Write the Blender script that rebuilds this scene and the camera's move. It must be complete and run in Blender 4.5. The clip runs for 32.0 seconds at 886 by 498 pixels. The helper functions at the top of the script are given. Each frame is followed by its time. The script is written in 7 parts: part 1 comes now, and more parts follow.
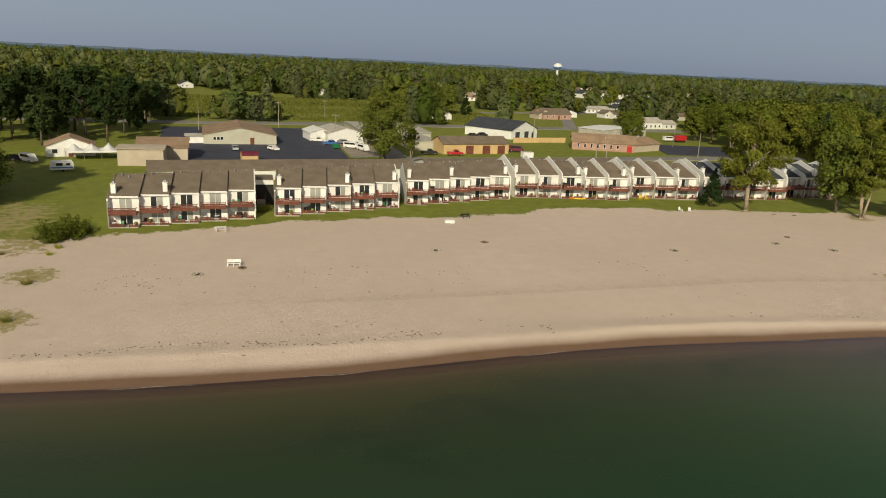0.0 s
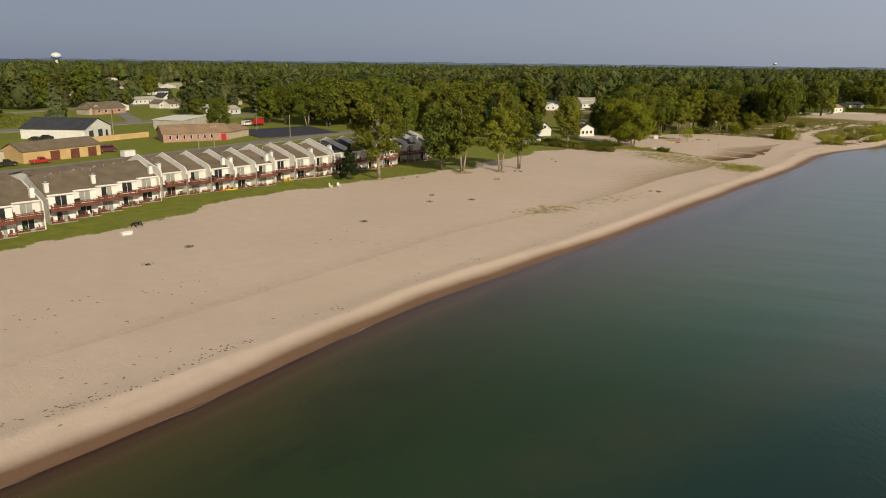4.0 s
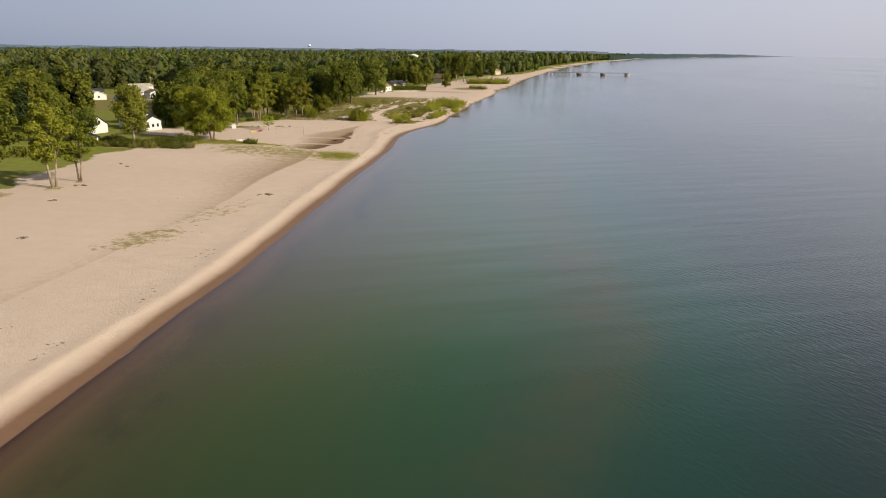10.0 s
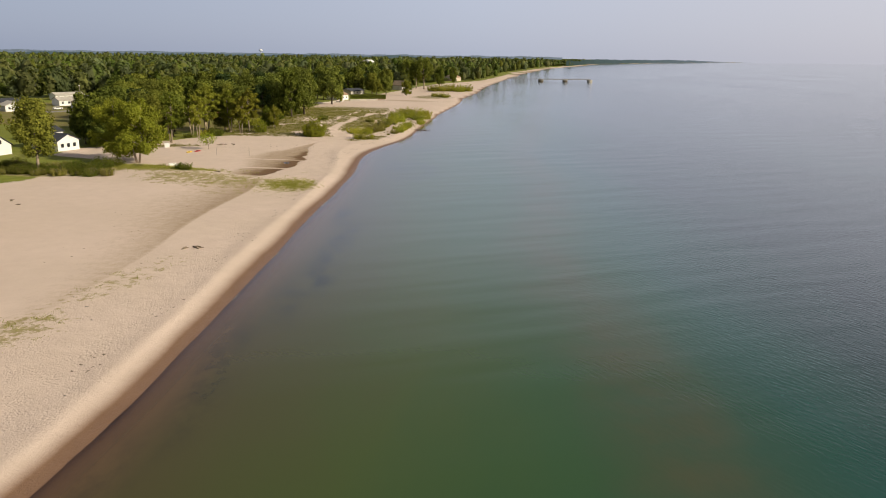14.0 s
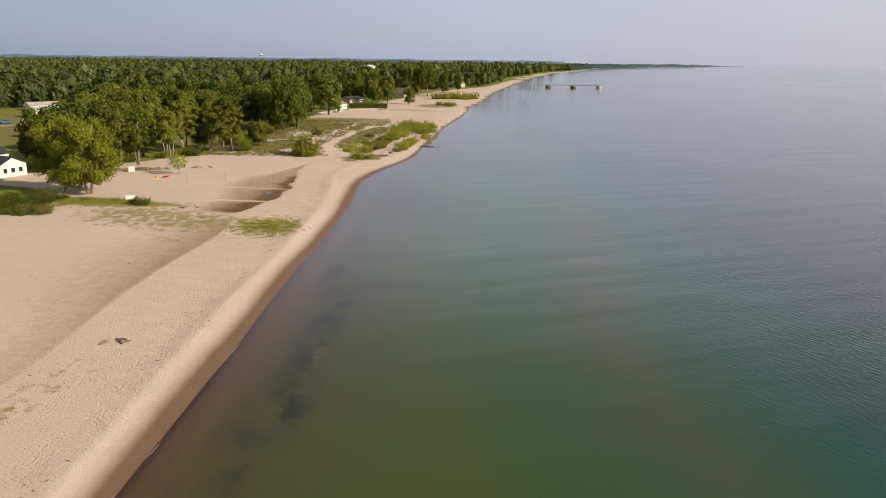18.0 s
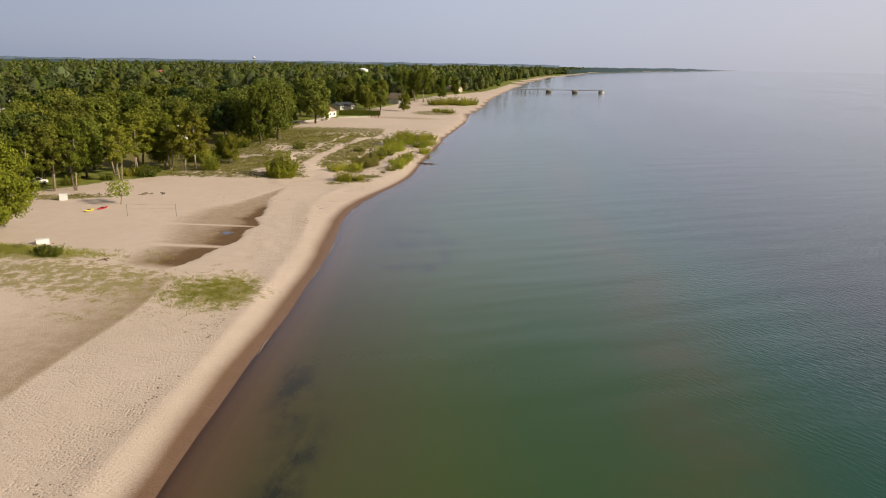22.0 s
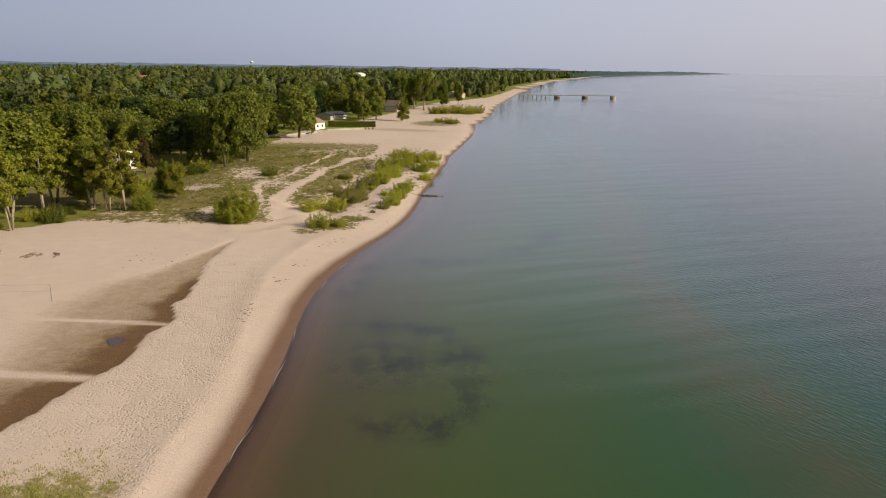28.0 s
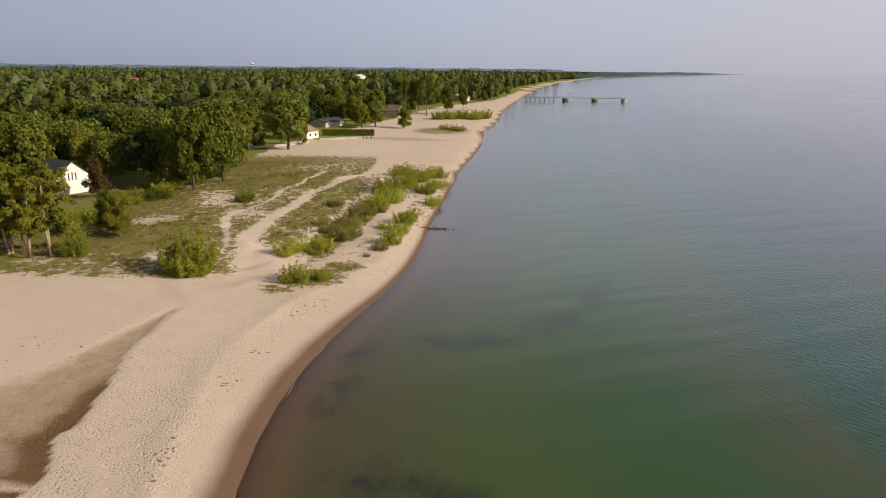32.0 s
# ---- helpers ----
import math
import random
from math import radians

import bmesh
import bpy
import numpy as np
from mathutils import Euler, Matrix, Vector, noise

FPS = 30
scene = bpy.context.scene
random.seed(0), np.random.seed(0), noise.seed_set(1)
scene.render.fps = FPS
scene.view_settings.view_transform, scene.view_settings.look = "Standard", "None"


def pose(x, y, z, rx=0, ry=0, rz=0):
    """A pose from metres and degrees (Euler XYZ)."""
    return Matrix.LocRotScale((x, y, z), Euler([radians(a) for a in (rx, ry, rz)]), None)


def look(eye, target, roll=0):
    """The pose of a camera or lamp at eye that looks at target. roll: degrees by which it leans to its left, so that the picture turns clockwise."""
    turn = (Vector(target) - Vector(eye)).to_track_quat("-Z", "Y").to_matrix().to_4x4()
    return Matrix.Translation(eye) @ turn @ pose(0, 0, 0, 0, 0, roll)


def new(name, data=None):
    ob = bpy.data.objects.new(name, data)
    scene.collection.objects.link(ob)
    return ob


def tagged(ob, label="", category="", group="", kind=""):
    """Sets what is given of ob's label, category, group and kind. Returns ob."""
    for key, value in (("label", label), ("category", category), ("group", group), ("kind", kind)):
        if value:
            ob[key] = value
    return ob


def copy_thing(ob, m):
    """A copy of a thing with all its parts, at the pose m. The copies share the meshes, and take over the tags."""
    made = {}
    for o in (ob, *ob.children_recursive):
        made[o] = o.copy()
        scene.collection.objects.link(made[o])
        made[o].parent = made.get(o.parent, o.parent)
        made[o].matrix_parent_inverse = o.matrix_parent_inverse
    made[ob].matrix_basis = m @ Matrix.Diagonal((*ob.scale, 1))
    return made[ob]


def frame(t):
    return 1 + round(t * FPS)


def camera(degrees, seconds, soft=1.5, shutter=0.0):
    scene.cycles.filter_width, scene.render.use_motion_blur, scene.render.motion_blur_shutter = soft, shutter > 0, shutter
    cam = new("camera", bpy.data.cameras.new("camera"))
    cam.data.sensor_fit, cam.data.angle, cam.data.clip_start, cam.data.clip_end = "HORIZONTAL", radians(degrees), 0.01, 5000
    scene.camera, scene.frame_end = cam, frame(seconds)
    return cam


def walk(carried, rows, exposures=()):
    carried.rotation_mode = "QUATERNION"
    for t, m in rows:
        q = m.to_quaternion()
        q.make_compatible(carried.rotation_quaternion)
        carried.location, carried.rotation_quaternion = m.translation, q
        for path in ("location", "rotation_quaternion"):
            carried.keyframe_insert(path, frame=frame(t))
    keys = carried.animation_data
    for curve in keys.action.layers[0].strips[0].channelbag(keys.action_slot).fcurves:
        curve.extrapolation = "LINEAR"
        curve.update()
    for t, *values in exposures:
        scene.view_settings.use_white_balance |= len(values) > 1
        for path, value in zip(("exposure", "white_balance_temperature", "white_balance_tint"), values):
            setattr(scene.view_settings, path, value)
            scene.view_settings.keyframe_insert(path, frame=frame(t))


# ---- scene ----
cam = camera(63.24, 32.0, soft=1.0)
PATH = [
    (0, (0.00, -0.00, 29.99), (-93.25, 25.81, 4.72), 2.81),
    (0.5, (-1.31, -4.16, 29.95), (-92.05, 29.56, 4.89), 2.67),
    (1, (-2.71, -8.18, 29.86), (-90.75, 32.17, 4.93), 2.49),
    (1.5, (-4.34, -11.97, 29.76), (-89.18, 34.76, 4.90), 2.41),
    (2, (-6.14, -15.46, 29.69), (-87.26, 37.48, 4.83), 2.08),
    (2.5, (-7.91, -18.49, 29.67), (-84.65, 40.60, 4.80), 1.65),
    (3, (-9.53, -21.04, 29.69), (-81.06, 44.22, 4.70), 1.20),
    (3.5, (-11.24, -23.06, 29.66), (-76.70, 48.24, 4.54), 0.95),
    (4, (-13.05, -24.30, 29.51), (-72.40, 52.09, 4.20), 0.65),
    (4.5, (-14.78, -24.81, 29.42), (-67.62, 56.14, 3.83), 0.43),
    (6.5, (-21.43, -21.99, 29.22), (-50.26, 70.02, 2.70), 0.24),
    (7, (-23.03, -20.21, 29.13), (-46.62, 73.24, 2.49), 0.28),
    (7.5, (-24.79, -17.85, 29.07), (-44.26, 76.52, 2.32), 0.34),
    (8, (-26.46, -15.02, 29.05), (-41.52, 80.13, 2.23), 0.41),
    (8.5, (-28.09, -11.88, 29.06), (-40.19, 83.67, 2.13), 0.48),
    (9, (-29.59, -8.55, 29.06), (-39.92, 87.20, 2.11), 0.58),
    (9.5, (-30.87, -5.00, 29.11), (-38.73, 90.97, 2.15), 0.62),
    (10, (-32.04, -1.28, 29.17), (-37.85, 94.85, 2.24), 0.66),
    (10.5, (-33.17, 2.71, 29.23), (-36.70, 98.97, 2.36), 0.73),
    (11, (-34.13, 6.85, 29.24), (-35.56, 103.19, 2.47), 0.78),
    (11.5, (-35.10, 11.04, 29.28), (-34.83, 107.41, 2.56), 0.80),
    (12, (-35.96, 15.31, 29.33), (-35.11, 111.69, 2.69), 0.84),
    (12.5, (-36.71, 19.59, 29.38), (-36.00, 116.00, 2.84), 0.83),
    (13, (-37.34, 23.99, 29.44), (-36.82, 120.44, 3.05), 0.87),
    (13.5, (-37.97, 28.45, 29.47), (-37.57, 124.93, 3.17), 0.86),
    (14, (-38.63, 32.98, 29.45), (-38.40, 129.48, 3.24), 0.82),
    (14.5, (-39.20, 37.58, 29.46), (-39.15, 134.11, 3.34), 0.79),
    (15, (-39.64, 42.12, 29.52), (-39.00, 138.67, 3.48), 0.78),
    (15.5, (-40.02, 46.42, 29.56), (-39.19, 142.99, 3.61), 0.75),
    (17.5, (-41.32, 62.96, 30.05), (-41.08, 159.60, 4.35), 0.76),
    (18, (-41.42, 67.05, 30.37), (-41.36, 163.70, 4.69), 0.75),
    (18.5, (-41.57, 71.05, 30.65), (-41.56, 167.70, 5.01), 0.84),
    (19, (-41.64, 75.08, 30.80), (-41.74, 171.75, 5.22), 0.89),
    (19.5, (-41.76, 79.31, 30.88), (-41.83, 176.00, 5.36), 0.89),
    (20, (-41.97, 83.81, 30.83), (-41.97, 180.50, 5.34), 0.85),
    (20.5, (-42.36, 88.71, 30.77), (-42.18, 185.43, 5.33), 0.92),
    (21, (-42.78, 93.70, 30.66), (-42.66, 190.43, 5.32), 0.97),
    (21.5, (-43.29, 98.61, 30.54), (-43.06, 195.35, 5.22), 0.92),
    (22, (-43.75, 103.44, 30.39), (-42.83, 200.20, 5.13), 0.94),
    (22.5, (-44.12, 108.17, 30.30), (-43.11, 204.93, 5.09), 0.91),
    (23, (-44.42, 112.85, 30.19), (-43.43, 209.64, 5.07), 0.94),
    (23.5, (-44.67, 117.51, 30.07), (-43.77, 214.31, 4.97), 0.92),
    (24, (-44.90, 121.96, 29.96), (-44.04, 218.77, 4.91), 0.95),
    (24.5, (-44.97, 126.22, 29.87), (-44.16, 223.04, 4.86), 0.93),
    (25, (-45.00, 130.20, 29.92), (-44.25, 227.03, 4.96), 0.90),
    (25.5, (-45.06, 134.02, 30.09), (-44.41, 230.86, 5.17), 0.87),
    (27.5, (-45.14, 149.28, 30.40), (-44.16, 246.15, 5.57), 0.80),
    (28, (-45.36, 153.45, 30.43), (-44.45, 250.33, 5.66), 0.78),
    (28.5, (-45.64, 157.85, 30.44), (-44.74, 254.73, 5.67), 0.74),
    (29, (-45.91, 162.31, 30.41), (-44.99, 259.19, 5.65), 0.78),
    (29.5, (-46.11, 166.69, 30.39), (-45.23, 263.59, 5.70), 0.71),
    (30, (-46.35, 170.80, 30.43), (-45.53, 267.71, 5.76), 0.62),
    (30.5, (-46.57, 174.99, 30.55), (-45.77, 271.90, 5.89), 0.63),
    (31, (-46.74, 179.04, 30.62), (-46.00, 275.96, 5.99), 0.59),
    (31.5, (-46.91, 183.06, 30.74), (-46.20, 279.98, 6.13), 0.62),
    (32, (-47.06, 187.13, 30.88), (-46.38, 284.04, 6.24), 0.62),
]
walk(cam, [(t, look(e, g, r)) for t, e, g, r in PATH],
     exposures=[(0, -0.22, 6580, 2), (2.5, -0.25, 6640, 4), (4.5, -0.27, 6700, 6.5), (7, 0.02, 6600, 8), (10, 0.13, 6500, 8), (18, 0.13, 6500, 8), (24, 0.06, 6500, 9), (32, 0.02, 6520, 10)])

# ---- world and sun ----
SUN_EL, SUN_AZ = 27.0, 111.0        # degrees up; azimuth clockwise from +y
sun_dir = Vector((math.sin(radians(SUN_AZ)) * math.cos(radians(SUN_EL)),
                  math.cos(radians(SUN_AZ)) * math.cos(radians(SUN_EL)), math.sin(radians(SUN_EL))))
world = bpy.data.worlds.new("world")
scene.world = world
world.use_nodes = True
wn = world.node_tree
sky = wn.nodes.new("ShaderNodeTexSky")
sky.sky_type = 'NISHITA'
sky.sun_disc = False
sky.sun_elevation, sky.sun_rotation = radians(SUN_EL), radians(SUN_AZ)
sky.air_density, sky.dust_density, sky.ozone_density, sky.altitude = 1.0, 1.0, 2.0, 0
hs = wn.nodes.new("ShaderNodeHueSaturation")
hs.inputs["Saturation"].default_value = 0.5
wn.links.new(sky.outputs[0], hs.inputs["Color"])
# morning haze: pale towards the sun, blue-grey away from it
geo = wn.nodes.new("ShaderNodeTexCoord")
dot = wn.nodes.new("ShaderNodeVectorMath")
dot.operation = 'DOT_PRODUCT'
wn.links.new(geo.outputs["Generated"], dot.inputs[0])
dot.inputs[1].default_value = (sun_dir.x, sun_dir.y, 0.15)
span = wn.nodes.new("ShaderNodeMapRange")
span.inputs["From Min"].default_value, span.inputs["From Max"].default_value = -1.0, 1.0
wn.links.new(dot.outputs["Value"], span.inputs["Value"])
ramp = wn.nodes.new("ShaderNodeValToRGB")
stops = ((0.0, (0.205, 0.245, 0.36)), (0.36, (0.45, 0.475, 0.585)), (0.60, (0.56, 0.54, 0.60)), (0.85, (0.74, 0.67, 0.65)))
while len(ramp.color_ramp.elements) < len(stops):
    ramp.color_ramp.elements.new(0.5)
for el, (pos, col) in zip(ramp.color_ramp.elements, stops):
    el.position, el.color = pos, (*col, 1)
wn.links.new(span.outputs[0], ramp.inputs[0])
scaled = wn.nodes.new("ShaderNodeVectorMath")
scaled.operation = 'SCALE'
scaled.inputs["Scale"].default_value = 0.10
wn.links.new(hs.outputs[0], scaled.inputs[0])
haze = wn.nodes.new("ShaderNodeMix")
haze.data_type = 'RGBA'
haze.inputs[0].default_value = 0.85
wn.links.new(scaled.outputs[0], haze.inputs[6])
wn.links.new(ramp.outputs[0], haze.inputs[7])
# the haze thins overhead
split = wn.nodes.new("ShaderNodeSeparateXYZ")
wn.links.new(geo.outputs["Generated"], split.inputs[0])
thin = wn.nodes.new("ShaderNodeValToRGB")
while len(thin.color_ramp.elements) < 5:
    thin.color_ramp.elements.new(0.5)
for el, (pos, v) in zip(thin.color_ramp.elements, ((0.0, 1.0), (0.12, 1.12), (0.26, 1.36), (0.44, 0.60), (0.9, 0.34))):
    el.position, el.color = pos, (v * 0.97, v * 0.98, v, 1)
wn.links.new(split.outputs["Z"], thin.inputs[0])
over = wn.nodes.new("ShaderNodeMix")
over.data_type, over.blend_type = 'RGBA', 'MULTIPLY'
over.inputs[0].default_value = 1.0
wn.links.new(haze.outputs[2], over.inputs[6])
wn.links.new(thin.outputs[0], over.inputs[7])
# and the sky is deepest opposite the sun
deep = wn.nodes.new("ShaderNodeValToRGB")
while len(deep.color_ramp.elements) < 4:
    deep.color_ramp.elements.new(0.5)
for el, (pos, v) in zip(deep.color_ramp.elements, ((0.0, 1.0), (0.12, 0.95), (0.3, 0.5), (0.6, 0.38))):
    el.position, el.color = pos, (v, v, v, 1)
wn.links.new(split.outputs["Z"], deep.inputs[0])
west = wn.nodes.new("ShaderNodeMapRange")
west.inputs["From Min"].default_value, west.inputs["From Max"].default_value = 0.38, 0.08
wn.links.new(span.outputs[0], west.inputs["Value"])
rear = wn.nodes.new("ShaderNodeMix")
rear.data_type, rear.blend_type = 'RGBA', 'MULTIPLY'
wn.links.new(west.outputs[0], rear.inputs[0])
wn.links.new(over.outputs[2], rear.inputs[6])
wn.links.new(deep.outputs[0], rear.inputs[7])
wn.links.new(rear.outputs[2], wn.nodes["Background"].inputs[0])
wn.nodes["Background"].inputs[1].default_value = 1.0
sun = new("sun", bpy.data.lights.new("sun", 'SUN'))
sun.data.energy, sun.data.angle, sun.data.color = 5.0, radians(0.6), (1.0, 0.87, 0.69)
sun.matrix_world = look(sun_dir * 500, (0, 0, 0))


# ---- materials ----
class Nodes:
    """Short hand for building node trees."""
    def __init__(self, name):
        self.mat = bpy.data.materials.new(name)
        self.mat.use_nodes = True
        self.t = self.mat.node_tree
        self.b = self.t.nodes["Principled BSDF"]
        self.out = self.t.nodes["Material Output"]

    def n(self, kind, **inputs):
        node = self.t.nodes.new("ShaderNode" + kind)
        for key, value in inputs.items():
            self.put(node, key.replace("_", " "), value)
        return node

    def put(self, node, key, value):
        sock = node.inputs[int(key)] if key.isdigit() else node.inputs[key]
        if isinstance(value, bpy.types.NodeSocket):
            self.t.links.new(value, sock)
        else:
            sock.default_value = value

    def coords(self, scale=(1, 1, 1), world_space=True):
        src = self.n("NewGeometry").outputs["Position"] if world_space else self.n("TexCoord").outputs["Object"]
        m = self.n("Mapping", Vector=src, Scale=scale)
        return m.outputs[0]

    def noise(self, scale, detail=4, rough=0.55, stretch=(1, 1, 1), world_space=True):
        return self.n("TexNoise", Vector=self.coords(stretch, world_space), Scale=scale, Detail=detail, Roughness=rough).outputs[0]

    def ramp(self, fac, *stops):
        r = self.n("ValToRGB", Fac=fac)
        e = r.color_ramp.elements
        while len(e) < len(stops):
            e.new(0.5)
        for el, (pos, col) in zip(e, stops):
            el.position = pos
            el.color = (*col, 1) if isinstance(col, tuple) else (col, col, col, 1)
        return r.outputs[0]

    def mix(self, fac, a, b, blend='MIX'):
        m = self.n("Mix")
        m.data_type, m.blend_type = 'RGBA', blend
        for k, v in ((0, fac), (6, a), (7, b)):
            if isinstance(v, tuple) and len(v) == 3:
                v = (*v, 1)
            self.put(m, str(k), v)
        return m.outputs[2]

    def math(self, op, a, b=0.0):
        m = self.n("Math")
        m.operation = op
        self.put(m, "0", a)
        self.put(m, "1", b)
        return m.outputs[0]

    def attr(self, name):
        a = self.n("Attribute")
        a.attribute_name = name
        return a.outputs["Fac"]

    def bump(self, height, strength=0.3, distance=0.05):
        self.put(self.b, "Normal", self.n("Bump", Height=height, Strength=strength, Distance=distance).outputs[0])

    def base(self, color, rough=0.8, spec=0.3):
        self.put(self.b, "Base Color", (*color, 1) if isinstance(color, tuple) else color)
        self.put(self.b, "Roughness", rough)
        self.put(self.b, "Specular IOR Level", spec)
        return self.mat


def worn(name, color, rough=0.8, spread=0.25, scale=2.0, bump=0.15, spec=0.3, metal=0.0):
    """A painted, plastered or weathered surface with grain and stains at two scales."""
    m = Nodes(name)
    big = m.noise(scale * 0.35, 3)
    fine = m.noise(scale * 6, 5)
    dark = tuple(c * (1 - spread) for c in color)
    light = tuple(min(0.95, c * (1 + spread * 0.5)) for c in color)
    c = m.mix(m.ramp(big, (0.35, 0.0), (0.65, 1.0)), dark, light)
    c = m.mix(0.25, c, m.mix(fine, dark, light))
    rnd = m.n("ObjectInfo").outputs["Random"]
    hsv = m.n("HueSaturation", Color=c, Value=m.math('ADD', m.math('MULTIPLY', rnd, 0.12), 0.94))
    m.bump(fine, bump, 0.02)
    m.b.inputs["Metallic"].default_value = metal
    return m.base(hsv.outputs[0], rough, spec)


def leaf_material(name, dark, light, patchy=False):
    """Foliage: varies leaf by leaf and tree by tree, lets some light through."""
    m = Nodes(name)
    isl = m.n("NewGeometry").outputs["Random Per Island"]
    rnd = m.n("ObjectInfo").outputs["Random"]
    big = m.noise(0.12, 2)
    f = m.math('ADD', m.math('MULTIPLY', isl, 0.6), m.math('MULTIPLY', m.math('ADD', rnd, big), 0.3))
    c = m.mix(f, dark, light)
    vary = m.n("HueSaturation", Color=c, Hue=m.math('ADD', m.math('MULTIPLY', rnd, -0.03), 0.518), Value=m.math('ADD', m.math('MULTIPLY', m.math('FRACT', m.math('MULTIPLY', rnd, 7.3)), 0.5), 0.8))
    c = vary.outputs[0]
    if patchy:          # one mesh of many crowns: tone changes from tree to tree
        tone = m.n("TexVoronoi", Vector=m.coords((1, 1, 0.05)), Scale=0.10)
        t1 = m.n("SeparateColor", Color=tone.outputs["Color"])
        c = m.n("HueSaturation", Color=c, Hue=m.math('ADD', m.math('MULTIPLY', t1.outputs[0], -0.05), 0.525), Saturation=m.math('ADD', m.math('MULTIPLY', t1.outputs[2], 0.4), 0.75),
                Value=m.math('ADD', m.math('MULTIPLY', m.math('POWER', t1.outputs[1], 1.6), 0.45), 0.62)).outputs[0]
    diff = m.n("BsdfDiffuse", Color=c)
    tr = m.n("BsdfTranslucent", Color=m.mix(0.5, c, (0.18, 0.22, 0.02)))
    s1 = m.n("MixShader", Fac=0.3)
    m.t.links.new(diff.outputs[0], s1.inputs[1]); m.t.links.new(tr.outputs[0], s1.inputs[2])
    m.t.links.new(s1.outputs[0], m.out.inputs[0])
    return m.mat


def ground_material():
    """Sand, lawn, dune grass and damp sand in one sheet, by what grows where."""
    m = Nodes("sand_and_turf")
    fine, mid, big = m.noise(3.0, 8, 0.78), m.noise(0.35, 6, 0.65), m.noise(0.04, 3)
    sand = m.mix(m.ramp(mid, (0.3, 0.0), (0.7, 1.0)), (0.555, 0.440, 0.358), (0.62, 0.499, 0.410))
    sand = m.mix(m.ramp(big, (0.35, 0.0), (0.7, 1.0)), sand, m.mix(0.5, sand, (0.49, 0.395, 0.30)))
    sand = m.mix(m.math('MULTIPLY', fine, 0.35), sand, (0.66, 0.555, 0.458))
    foot = m.n("TexVoronoi", Vector=m.coords((1, 1, 1)), Scale=2.7).outputs[0]
    scuff = m.math('ADD', m.ramp(foot, (0.0, 1.0), (0.42, 0.0)), m.math('MULTIPLY', m.noise(4.5, 3, 0.6), 0.8))
    trod = m.math('MULTIPLY', m.math('MULTIPLY', scuff, m.ramp(m.noise(0.32, 3), (0.38, 0.1), (0.6, 1.0))), m.attr("trod"))
    # footprints slightly darkened in colour, for the shade in their hollows
    sand = m.mix(m.math('MULTIPLY', trod, 0.10), sand, (0.40, 0.31, 0.23))
    wet = m.attr("wet")
    damp = m.mix(m.ramp(mid, (0.35, 0.0), (0.65, 1.0)), (0.212, 0.142, 0.062), (0.262, 0.182, 0.088))
    damp = m.mix(m.ramp(m.math('ADD', m.attr("damp"), m.math('MULTIPLY', m.math('SUBTRACT', m.noise(0.28, 5, 0.65), 0.5), 0.6)), (0.62, 0.0), (0.92, 1.0)), damp, (0.148, 0.086, 0.042))
    sand = m.mix(m.ramp(m.math('ADD', m.attr("damp"), m.math('MULTIPLY', m.math('SUBTRACT', m.noise(0.7, 7, 0.72), 0.5), 0.7)), (0.2, 0.0), (0.85, 1.0)), sand, damp)
    soaked = m.mix(mid, (0.172, 0.098, 0.056), (0.228, 0.138, 0.084))
    sand = m.mix(m.ramp(m.math('ADD', wet, m.math('MULTIPLY', m.math('SUBTRACT', m.noise(1.3, 4), 0.5), 0.12)), (0.05, 0.0), (0.4, 0.45), (0.72, 1.0)), sand, soaked)
    lawn = m.mix(m.ramp(mid, (0.3, 0.0), (0.7, 1.0)), (0.145, 0.172, 0.023), (0.255, 0.268, 0.039))
    lawn = m.mix(m.ramp(big, (0.45, 0.0), (0.8, 0.8)), lawn, (0.23, 0.21, 0.055))
    lawn = m.mix(m.math('MULTIPLY', fine, 0.4), lawn, (0.085, 0.115, 0.018))
    g = m.math('ADD', m.attr("grass"), m.math('MULTIPLY', m.math('SUBTRACT', m.noise(0.8, 7, 0.75), 0.5), 1.5))
    c = m.mix(m.ramp(g, (0.42, 0.0), (0.58, 1.0)), sand, lawn)
    dune = m.math('ADD', m.attr("dune"), m.math('MULTIPLY', m.math('SUBTRACT', m.noise(0.6, 7, 0.75), 0.5), 2.8))
    dg = m.mix(m.ramp(mid, (0.3, 0.0), (0.7, 1.0)), (0.160, 0.134, 0.040), (0.275, 0.226, 0.080))
    north = m.n("MapRange", Value=m.n("SeparateXYZ", Vector=m.n("NewGeometry").outputs["Position"]).outputs["Y"])
    north.inputs["From Min"].default_value, north.inputs["From Max"].default_value = 225.0, 275.0
    dg = m.mix(north.outputs[0], m.mix(mid, (0.28, 0.235, 0.105), (0.39, 0.32, 0.16)), dg)      # fresh straw-coloured growth gives way to rank olive grass
    dg = m.mix(m.math('MULTIPLY', fine, m.math('ADD', m.math('MULTIPLY', north.outputs[0], 0.4), 0.2)), dg, (0.115, 0.108, 0.028))
    c = m.mix(m.ramp(dune, (0.5, 0.0), (0.75, 1.0)), c, dg)
    m.bump(m.math('ADD', m.math('MULTIPLY', fine, 0.55), m.math('MULTIPLY', trod, -0.95)), 0.75, 0.2)
    m.base(c, 0.9, 0.2)
    m.put(m.b, "Roughness", m.ramp(wet, (0.4, 0.9), (1.0, 0.45)))
    return m.mat


